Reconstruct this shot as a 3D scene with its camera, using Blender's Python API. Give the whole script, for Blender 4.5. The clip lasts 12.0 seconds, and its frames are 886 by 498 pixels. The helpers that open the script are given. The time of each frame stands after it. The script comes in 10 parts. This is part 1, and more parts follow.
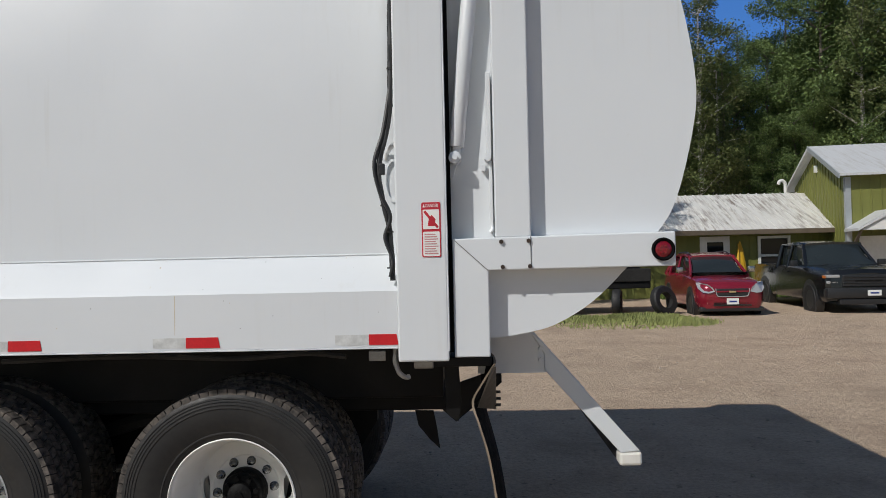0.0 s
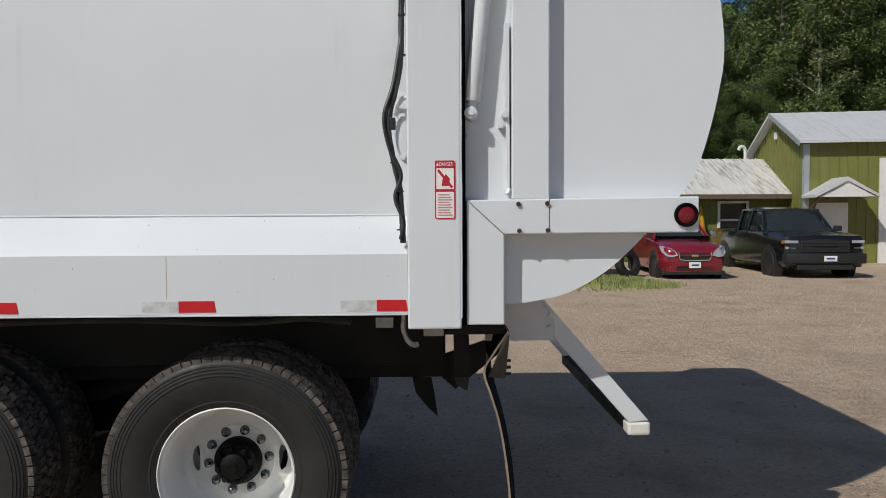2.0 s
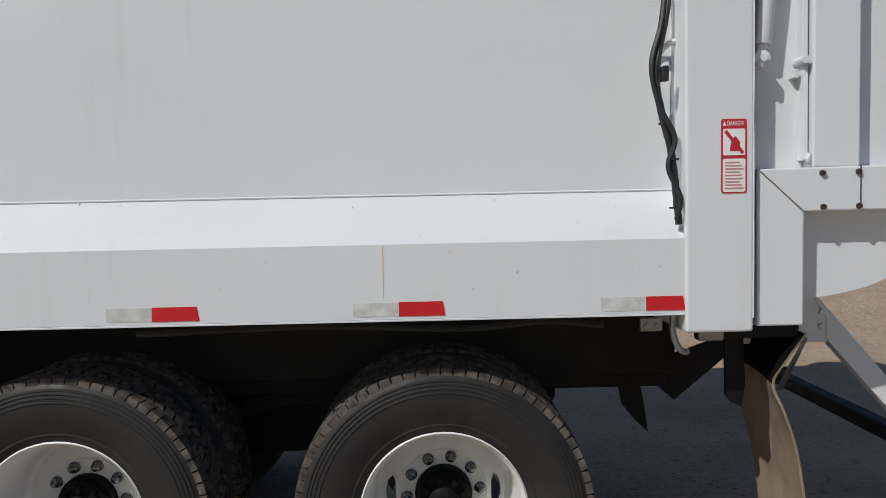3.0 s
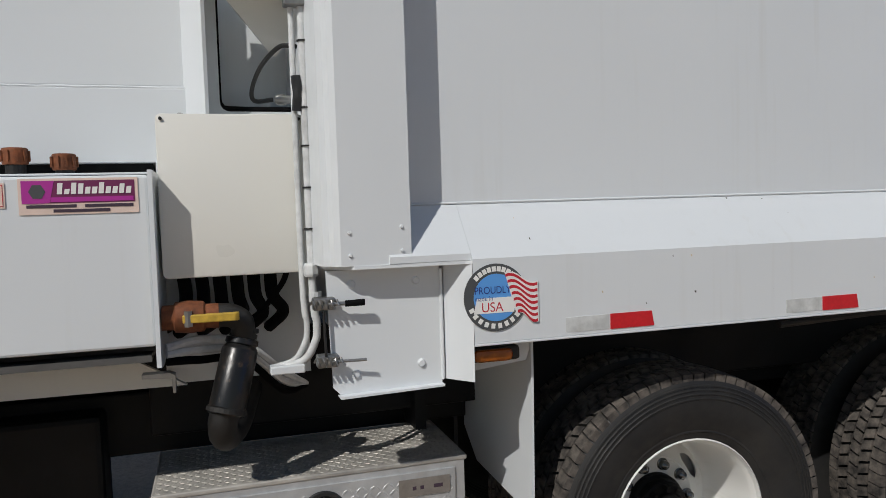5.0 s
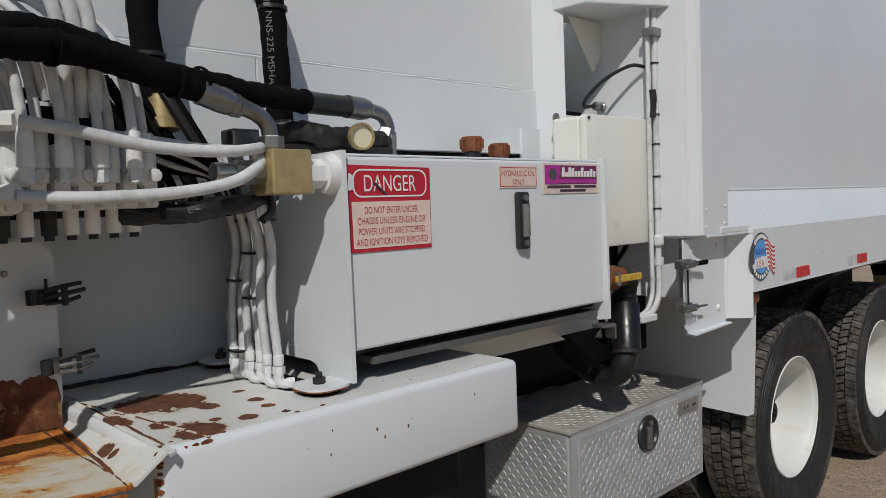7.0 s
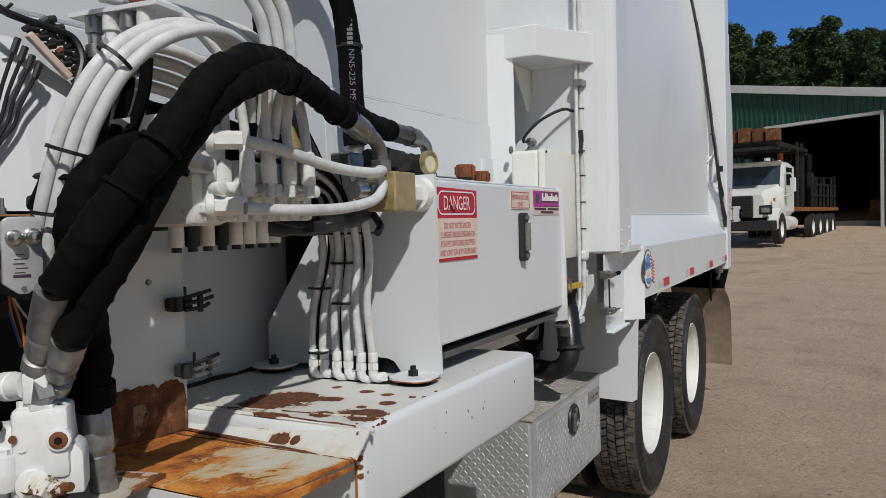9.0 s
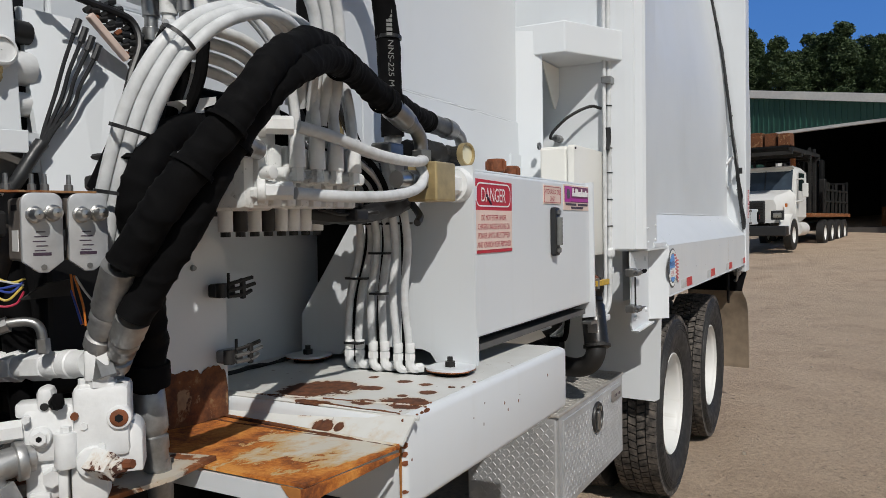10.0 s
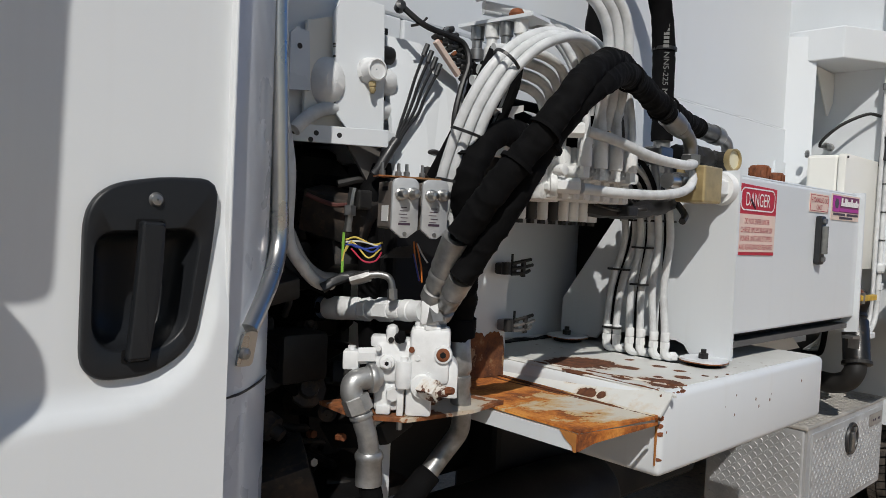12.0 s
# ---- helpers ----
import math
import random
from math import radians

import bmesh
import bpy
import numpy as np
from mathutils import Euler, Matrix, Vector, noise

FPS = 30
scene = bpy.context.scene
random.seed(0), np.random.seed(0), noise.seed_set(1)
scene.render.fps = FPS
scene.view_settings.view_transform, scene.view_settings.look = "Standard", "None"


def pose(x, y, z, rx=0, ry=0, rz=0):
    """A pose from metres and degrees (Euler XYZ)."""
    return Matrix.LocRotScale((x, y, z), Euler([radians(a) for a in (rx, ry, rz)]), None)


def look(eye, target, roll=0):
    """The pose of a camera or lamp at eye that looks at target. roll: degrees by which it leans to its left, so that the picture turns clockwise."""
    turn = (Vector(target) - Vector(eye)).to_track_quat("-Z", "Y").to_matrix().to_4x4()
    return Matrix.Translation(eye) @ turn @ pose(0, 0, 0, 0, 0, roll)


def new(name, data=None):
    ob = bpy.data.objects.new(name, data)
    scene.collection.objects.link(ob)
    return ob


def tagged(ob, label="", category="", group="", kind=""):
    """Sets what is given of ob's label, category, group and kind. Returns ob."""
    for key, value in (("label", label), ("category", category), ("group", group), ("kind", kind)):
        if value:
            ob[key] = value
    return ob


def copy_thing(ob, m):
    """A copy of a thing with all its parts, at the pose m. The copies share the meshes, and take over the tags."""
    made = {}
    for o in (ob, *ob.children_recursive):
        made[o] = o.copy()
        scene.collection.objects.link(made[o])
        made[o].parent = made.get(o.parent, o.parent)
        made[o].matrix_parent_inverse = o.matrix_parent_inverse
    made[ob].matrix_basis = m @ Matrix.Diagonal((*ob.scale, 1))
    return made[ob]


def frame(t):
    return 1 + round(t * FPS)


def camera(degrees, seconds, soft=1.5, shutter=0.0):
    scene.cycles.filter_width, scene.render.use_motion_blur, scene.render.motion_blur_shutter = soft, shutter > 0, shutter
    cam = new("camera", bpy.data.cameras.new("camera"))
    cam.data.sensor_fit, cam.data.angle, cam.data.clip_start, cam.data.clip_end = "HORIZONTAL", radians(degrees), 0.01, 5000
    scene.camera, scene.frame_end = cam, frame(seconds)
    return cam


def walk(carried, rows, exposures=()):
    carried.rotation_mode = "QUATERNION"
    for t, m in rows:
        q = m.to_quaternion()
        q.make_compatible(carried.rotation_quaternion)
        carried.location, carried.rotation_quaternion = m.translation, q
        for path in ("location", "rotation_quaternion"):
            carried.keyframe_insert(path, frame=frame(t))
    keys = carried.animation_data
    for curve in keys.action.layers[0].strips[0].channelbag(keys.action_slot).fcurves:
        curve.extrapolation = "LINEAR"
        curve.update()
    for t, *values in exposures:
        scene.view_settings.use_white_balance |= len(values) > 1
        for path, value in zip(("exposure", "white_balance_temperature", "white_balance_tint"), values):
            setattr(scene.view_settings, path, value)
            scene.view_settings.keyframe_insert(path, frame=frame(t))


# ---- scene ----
cam = camera(61.9, 12.0, 0.8)
PATH = [
    (0, (1.265, -3.253, 1.661), (1.197, -1.255, 1.684), -1.3),
    (0.5, (1.258, -3.257, 1.661), (1.19, -1.258, 1.683), -1.3),
    (1, (1.269, -3.249, 1.662), (1.227, -1.25, 1.659), -0.9),
    (1.5, (1.246, -3.229, 1.662), (1.26, -1.229, 1.618), -0.4),
    (2, (1.023, -3.069, 1.676), (1.07, -1.072, 1.587), -0.3),
    (2.5, (0.72, -2.772, 1.641), (0.77, -0.777, 1.515), -0.4),
    (3, (0.116, -2.42, 1.639), (0.144, -0.424, 1.525), -1.2),
    (3.5, (-0.627, -2.316, 1.635), (-0.525, -0.318, 1.601), -1.2),
    (3.7, (-0.908, -2.27, 1.587), (-0.766, -0.275, 1.585), -1.2),
    (5.3, (-3.13, -1.96, 1.683), (-2.452, -0.083, 1.553), -2.0),
    (5.5, (-3.351, -1.931, 1.678), (-2.617, -0.074, 1.561), -2.3),
    (6, (-3.926, -1.77, 1.653), (-2.981, -0.009, 1.567), -3.1),
    (6.5, (-4.512, -1.562, 1.658), (-3.366, 0.074, 1.555), -2.8),
    (7, (-5.013, -1.283, 1.655), (-3.633, 0.161, 1.541), -2.1),
    (7.5, (-5.404, -1.024, 1.661), (-3.842, 0.221, 1.549), -1.8),
    (7.7, (-5.531, -0.997, 1.675), (-3.927, 0.194, 1.562), -2.0),
    (9.5, (-5.764, -0.808, 1.645), (-3.99, 0.113, 1.587), -1.3),
    (10, (-5.787, -0.781, 1.63), (-4.036, 0.184, 1.569), -0.9),
    (10.5, (-5.821, -0.765, 1.625), (-4.14, 0.316, 1.549), -0.1),
    (11, (-6.015, -0.773, 1.609), (-4.442, 0.46, 1.537), 0.8),
    (11.5, (-6.078, -0.833, 1.626), (-4.605, 0.517, 1.556), 2.0),
    (12, (-6.047, -0.848, 1.606), (-4.674, 0.605, 1.535), 2.7),
]
EXPOSURES = [(0, 0.0), (1.5, 0.0), (2.5, -0.04), (3, -0.1), (3.7, -0.1), (5.5, -0.24), (6, -0.24), (6.5, -0.32), (7, -0.35), (7.5, -0.34), (9.5, -0.12), (10.5, -0.08), (12, -0.08)]
walk(cam, [(t, look(eye, target, roll)) for t, eye, target, roll in PATH], EXPOSURES)

# ---- light: a clear noon sky and one sun from behind the camera, towards the tailgate ----
SUN_WAY = Vector((0.76, 0.69, -1.0)).normalized()
elevation = math.asin(-SUN_WAY.z)
azimuth = math.atan2(-SUN_WAY.x, -SUN_WAY.y)
world = bpy.data.worlds.new("sky")
scene.world = world
world.use_nodes = True
wn = world.node_tree.nodes
sky = wn.new("ShaderNodeTexSky")
sky.sky_type, sky.sun_disc = "NISHITA", False
sky.sun_elevation, sky.sun_rotation = elevation, azimuth
sky.air_density, sky.dust_density, sky.ozone_density = 1.2, 0.0, 2.0
wn["Background"].inputs[1].default_value = 0.052
deeper = wn.new("ShaderNodeHueSaturation")
deeper.inputs["Saturation"].default_value = 0.85
world.node_tree.links.new(sky.outputs[0], deeper.inputs["Color"])
world.node_tree.links.new(deeper.outputs[0], wn["Background"].inputs[0])
sun = new("sun", bpy.data.lights.new("sun", "SUN"))
sun.data.energy, sun.data.angle, sun.data.color = 3.35, radians(0.53), (1.0, 0.965, 0.91)
sun.matrix_world = SUN_WAY.to_track_quat("-Z", "Y").to_matrix().to_4x4()

# ---- materials ----
def material(name, color, rough=0.5, metal=0.0, coat=0.0):
    m = bpy.data.materials.new(name)
    m.use_nodes = True
    b = m.node_tree.nodes["Principled BSDF"]
    b.inputs["Base Color"].default_value = (*color, 1)
    b.inputs["Roughness"].default_value = rough
    b.inputs["Metallic"].default_value = metal
    b.inputs["Coat Weight"].default_value = coat
    b.inputs["Coat Roughness"].default_value = 0.12
    return m


class Nodes:
    """Short calls for adding nodes to a material."""

    def __init__(self, m):
        self.t = m.node_tree
        self.b = self.t.nodes["Principled BSDF"]
        self.co = self.t.nodes.new("ShaderNodeTexCoord").outputs["Object"]

    def link(self, a, b):
        self.t.links.new(a, b)

    def scaled(self, sx, sy, sz, loc=(0, 0, 0)):
        n = self.t.nodes.new("ShaderNodeMapping")
        n.inputs["Scale"].default_value = (sx, sy, sz)
        n.inputs["Location"].default_value = loc
        self.link(self.co, n.inputs[0])
        return n.outputs[0]

    def noise(self, scale, detail=4.0, rough=0.55, co=None, distort=0.0):
        n = self.t.nodes.new("ShaderNodeTexNoise")
        n.inputs["Scale"].default_value = scale
        n.inputs["Detail"].default_value = detail
        n.inputs["Roughness"].default_value = rough
        n.inputs["Distortion"].default_value = distort
        self.link(co or self.co, n.inputs["Vector"])
        return n.outputs["Fac"]

    def voronoi(self, scale, co=None, out="Distance"):
        n = self.t.nodes.new("ShaderNodeTexVoronoi")
        n.inputs["Scale"].default_value = scale
        self.link(co or self.co, n.inputs["Vector"])
        return n.outputs[out]

    def ramp(self, fac, *stops):
        n = self.t.nodes.new("ShaderNodeValToRGB")
        e = n.color_ramp.elements
        for k, (pos, col) in enumerate(stops):
            el = e[k] if k < 2 else e.new(pos)
            el.position = pos
            el.color = (*col, 1) if len(col) == 3 else col
        self.link(fac, n.inputs[0])
        return n.outputs[0]

    def mix(self, fac, a, b, kind="MIX"):
        n = self.t.nodes.new("ShaderNodeMix")
        n.data_type, n.blend_type = "RGBA", kind
        for src, i in ((fac, 0), (a, 6), (b, 7)):
            if isinstance(src, (int, float)):
                n.inputs[i].default_value = src
            elif isinstance(src, tuple):
                n.inputs[i].default_value = (*src, 1)
            else:
                self.link(src, n.inputs[i])
        return n.outputs[2]

    def math(self, op, a, b=0.0):
        n = self.t.nodes.new("ShaderNodeMath")
        n.operation = op
        for i, v in enumerate((a, b)):
            if isinstance(v, (int, float)):
                n.inputs[i].default_value = v
            else:
                self.link(v, n.inputs[i])
        return n.outputs[0]

    def bump(self, height, strength=0.3, dist=0.01):
        n = self.t.nodes.new("ShaderNodeBump")
        n.inputs["Strength"].default_value = strength
        n.inputs["Distance"].default_value = dist
        self.link(height, n.inputs["Height"])
        self.link(n.outputs[0], self.b.inputs["Normal"])

    def color(self, out):
        self.link(out, self.b.inputs["Base Color"])

    def rough(self, out):
        self.link(out, self.b.inputs["Roughness"])

    def metal(self, out):
        self.link(out, self.b.inputs["Metallic"])


def grained(name, color, rough, scale=30.0, amount=0.15, metal=0.0, bump=0.15, dist=0.002, coat=0.0):
    """A surface with blotches at two scales and a fine relief."""
    m = material(name, color, rough, metal, coat)
    n = Nodes(m)
    f = n.math("ADD", n.math("MULTIPLY", n.noise(scale), 0.5), n.math("MULTIPLY", n.noise(scale * 0.13), 0.5))
    lo = tuple(c * (1 - amount * 1.4) for c in color)
    hi = tuple(min(1, c * (1 + amount)) for c in color)
    n.color(n.ramp(f, (0.3, lo), (0.7, hi)))
    n.rough(n.ramp(n.noise(scale * 0.5), (0.3, (rough * 0.8,) * 3), (0.7, (min(1, rough * 1.15),) * 3)))
    if bump:
        n.bump(n.noise(scale * 3), bump, dist)
    return m


def white_paint(name, color=(0.69, 0.72, 0.745), grime=0.3, rough=0.34):
    """Brushed-on white enamel: faint waviness, dirty drips and small chips."""
    m = material(name, color, rough, 0.0, 0.0)
    n = Nodes(m)
    cloud = n.noise(0.9, 5)
    drip = n.noise(1.0, 3, co=n.scaled(26, 26, 1.1))
    dirt = n.math("MULTIPLY", n.ramp(drip, (0.56, (0, 0, 0)), (0.78, (1, 1, 1))), n.ramp(cloud, (0.45, (0, 0, 0)), (0.65, (1, 1, 1))))
    base = n.mix(n.ramp(cloud, (0.3, (0, 0, 0)), (0.75, (1, 1, 1))), color, tuple(c * 0.955 for c in color))
    base = n.mix(n.math("MULTIPLY", dirt, grime), base, (0.46, 0.43, 0.36))
    spots = n.ramp(n.noise(7.0, 6, 0.7), (0.735, (0, 0, 0)), (0.75, (1, 1, 1)))
    base = n.mix(n.math("MULTIPLY", spots, grime * 0.6), base, (0.33, 0.31, 0.28))
    n.color(base)
    n.rough(n.ramp(n.noise(3.0), (0.3, (rough * 0.85,) * 3), (0.7, (rough * 1.3,) * 3)))
    n.bump(n.math("ADD", n.math("MULTIPLY", n.noise(1.6, 2), 4.0), n.math("MULTIPLY", n.noise(60.0, 3), 0.06)), 0.10, 0.01)
    return m


M_WHITE = white_paint("white_truck_enamel", grime=0.2)
M_WHITE_BOX = white_paint("cream_box_enamel", (0.76, 0.75, 0.70), 0.15, 0.32)
M_WHITE_CLEAN = white_paint("white_cab_enamel", (0.76, 0.785, 0.80), 0.05, 0.36)
M_WHITE_CLEAN.node_tree.nodes["Principled BSDF"].inputs["Coat Weight"].default_value = 0.6
M_WHITE_CLEAN.node_tree.nodes["Principled BSDF"].inputs["Coat Roughness"].default_value = 0.05
M_WHITE_PIPE = grained("white_sprayed_hose", (0.62, 0.635, 0.64), 0.5, 34, 0.22)
M_WHITE_CAST = grained("white_sprayed_casting", (0.74, 0.75, 0.75), 0.4, 40, 0.1, bump=0.3)
M_GREY_CAB = grained("silver_grey_cab_corner", (0.60, 0.645, 0.70), 0.3, 12, 0.05, bump=0.0, coat=0.4)
M_CHROME = grained("polished_steel_tube", (0.56, 0.545, 0.52), 0.30, 20, 0.10, 1.0, 0.02)
M_STEEL = grained("dull_zinc_steel", (0.30, 0.30, 0.295), 0.38, 50, 0.2, 0.9, 0.1)
M_DARK_STEEL = grained("dark_greasy_steel", (0.022, 0.021, 0.020), 0.6, 25, 0.45, 0.2, 0.3)
# chassis black, also on the plates and strips that stand in for shade
M_FRAME = grained("chassis_black_and_shade_fill", (0.007, 0.007, 0.0075), 0.6, 14, 0.5, 0.0, 0.3)
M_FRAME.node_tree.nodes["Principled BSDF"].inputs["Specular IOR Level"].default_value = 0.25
M_RUBBER = grained("black_hose_rubber", (0.0042, 0.0042, 0.0046), 0.9, 60, 0.35, 0.0, 0.4, 0.0015)
M_RUBBER.node_tree.nodes["Principled BSDF"].inputs["Specular IOR Level"].default_value = 0.10
M_PLASTIC = grained("black_plastic", (0.02, 0.021, 0.023), 0.42, 80, 0.15, 0.0, 0.15, 0.001)
M_CABLE = material("black_cable_sheath", (0.012, 0.012, 0.013), 0.45)
M_FLAP = grained("dusty_mudflap_rubber", (0.27, 0.21, 0.15), 0.85, 10, 0.35, 0.0, 0.3)
M_ZINC = grained("weathered_zinc_pipe", (0.36, 0.36, 0.355), 0.44, 26, 0.5, 0.72, 0.3)
M_BRASS = grained("dull_brass", (0.50, 0.39, 0.20), 0.45, 30, 0.25, 0.5, 0.1)
M_YELLOW = grained("worn_yellow_handle", (0.48, 0.31, 0.04), 0.55, 50, 0.35)
M_REDTAPE = grained("red_reflective_tape", (0.56, 0.012, 0.02), 0.35, 90, 0.12)
M_OLDTAPE = grained("worn_silver_tape", (0.60, 0.615, 0.61), 0.5, 26, 0.3)
M_LAMP_RED = material("red_lamp_lens", (0.20, 0.004, 0.012), 0.15, 0.0, 0.5)
M_LAMP_AMBER = grained("amber_lamp_lens", (0.45, 0.12, 0.01), 0.3, 30, 0.4)
M_SIGN_RED = grained("danger_red_print", (0.50, 0.018, 0.035), 0.4, 40, 0.12)
M_SIGN_PINK = grained("faded_pink_print", (0.76, 0.60, 0.52), 0.45, 25, 0.08)
M_SIGN_WHITE = material("white_print", (0.80, 0.80, 0.78), 0.45)
M_PRINT = material("worn_hose_print", (0.17, 0.17, 0.165), 0.6)
M_TEXT_PALE = material("faded_lettering", (0.52, 0.22, 0.23), 0.5)
M_TEXT_RED = material("red_lettering", (0.42, 0.03, 0.05), 0.5)
M_TEXT_DARK = material("dark_lettering", (0.05, 0.03, 0.05), 0.5)
M_MAGENTA = material("magenta_print", (0.42, 0.03, 0.30), 0.4)
M_BLUE = material("blue_print", (0.10, 0.32, 0.72), 0.4)
M_NAVY = material("navy_print", (0.02, 0.04, 0.22), 0.4)
M_RING = material("charcoal_print", (0.07, 0.075, 0.08), 0.45)


def patchy(name, paint, rust_hi, rust_lo, scale, edge, streak):
    """Paint that has flaked off in patches down to two tones of rust."""
    m = material(name, paint, 0.5)
    n = Nodes(m)
    co = n.scaled(*streak)
    f = n.math("ADD", n.math("MULTIPLY", n.noise(scale, 7, 0.62, co, 0.25), 0.6), n.math("MULTIPLY", n.noise(scale * 0.3, 4, 0.5, co), 0.4))
    rust = n.ramp(n.noise(scale * 3.5, 6, 0.65), (0.3, rust_lo), (0.6, rust_hi), (0.8, (0.33, 0.22, 0.11)))
    mask = n.ramp(f, (edge, (0, 0, 0)), (edge + 0.015, (1, 1, 1)))
    halo = n.ramp(f, (edge - 0.05, (0, 0, 0)), (edge, (1, 1, 1)))
    body = n.mix(n.math("MULTIPLY", halo, 0.35), paint, (0.50, 0.33, 0.16))
    n.color(n.mix(mask, body, rust))
    n.rough(n.ramp(mask, (0.0, (0.42,) * 3), (1.0, (0.9,) * 3)))
    n.bump(n.math("ADD", n.math("MULTIPLY", mask, -0.6), n.math("MULTIPLY", n.noise(90, 4), 0.3)), 0.4, 0.003)
    return m


def grimy(name, base, dirt, scale, edge, rough=0.45):
    """Paint with greasy dirt in soft patches and fine specks."""
    m = material(name, base, rough)
    n = Nodes(m)
    big = n.ramp(n.noise(scale * 0.35, 4, 0.6), (edge - 0.04, (0, 0, 0)), (edge + 0.10, (1, 1, 1)))
    small = n.ramp(n.noise(scale * 2.2, 6, 0.65), (edge + 0.02, (0, 0, 0)), (edge + 0.10, (1, 1, 1)))
    f = n.math("MINIMUM", n.math("ADD", n.math("MULTIPLY", big, 0.75), n.math("MULTIPLY", small, 0.55)), 1.0)
    n.color(n.mix(f, base, dirt))
    n.rough(n.ramp(f, (0.0, (rough,) * 3), (1.0, (0.8,) * 3)))
    n.bump(n.noise(scale * 5, 4), 0.3, 0.002)
    return m


def rust_plate():
    """A bare sloped plate: orange rust over most of it, cream paint left in streaks below the crease."""
    m = material("orange_rusted_plate", (0.4, 0.15, 0.04), 0.85)
    n = Nodes(m)
    xyz = n.t.nodes.new("ShaderNodeSeparateXYZ")
    n.link(n.co, xyz.inputs[0])
    far = n.math("MULTIPLY", n.math("ADD", n.math("MULTIPLY", xyz.outputs[0], -1.0), -4.735), 0.9)
    deep = n.math("MULTIPLY", n.math("MAXIMUM", n.math("ADD", xyz.outputs[1], -0.22), 0.0), 1.6)
    edge = n.math("MULTIPLY", n.math("MAXIMUM", n.math("ADD", n.math("MULTIPLY", xyz.outputs[1], -1.0), 0.03), 0.0), 14.0)
    streak = n.noise(12.0, 10, 0.72, n.scaled(0.75, 1.4, 1), 0.2)
    f = n.math("ADD", n.math("ADD", streak, far), n.math("ADD", deep, edge))
    mask = n.ramp(f, (0.512, (0, 0, 0)), (0.522, (1, 1, 1)))
    halo = n.ramp(f, (0.36, (0, 0, 0)), (0.50, (1, 1, 1)))
    old = n.mix(n.math("MULTIPLY", halo, 0.9), (0.66, 0.62, 0.53), (0.60, 0.36, 0.11))
    tone = n.math("ADD", n.math("MULTIPLY", n.noise(9, 8, 0.72), 0.75), n.math("MULTIPLY", n.noise(120, 5, 0.75), 0.25))
    rust = n.ramp(tone, (0.35, (0.085, 0.027, 0.011)), (0.43, (0.25, 0.072, 0.015)), (0.50, (0.50, 0.155, 0.022)), (0.60, (0.70, 0.30, 0.06)))
    n.color(n.mix(mask, old, rust))
    n.rough(n.ramp(mask, (0.0, (0.5,) * 3), (1.0, (0.92,) * 3)))
    n.bump(n.math("ADD", n.math("MULTIPLY", mask, -0.5), n.math("MULTIPLY", n.noise(120, 5), 0.5)), 0.5, 0.003)
    return m


FLAKES = [(-4.323, 0.367, 0.08, 0.09), (-4.383, 0.382, 0.06, 0.065), (-4.28, 0.259, 0.023, 0.03), (-4.183, 0.225, 0.017, 0.019), (-4.19, 0.154, 0.016, 0.016), (-4.265, 0.108, 0.021, 0.021), (-4.321, 0.144, 0.014, 0.014), (-4.411, 0.192, 0.026, 0.031), (-4.376, 0.1, 0.049, 0.063), (-4.298, 0.008, 0.024, 0.018), (-4.513, 0.185, 0.011, 0.012), (-4.17, 0.327, 0.013, 0.011), (-4.19, 0.081, 0.009, 0.008), (-4.462, 0.30, 0.026, 0.05), (-4.515, 0.23, 0.02, 0.03)]


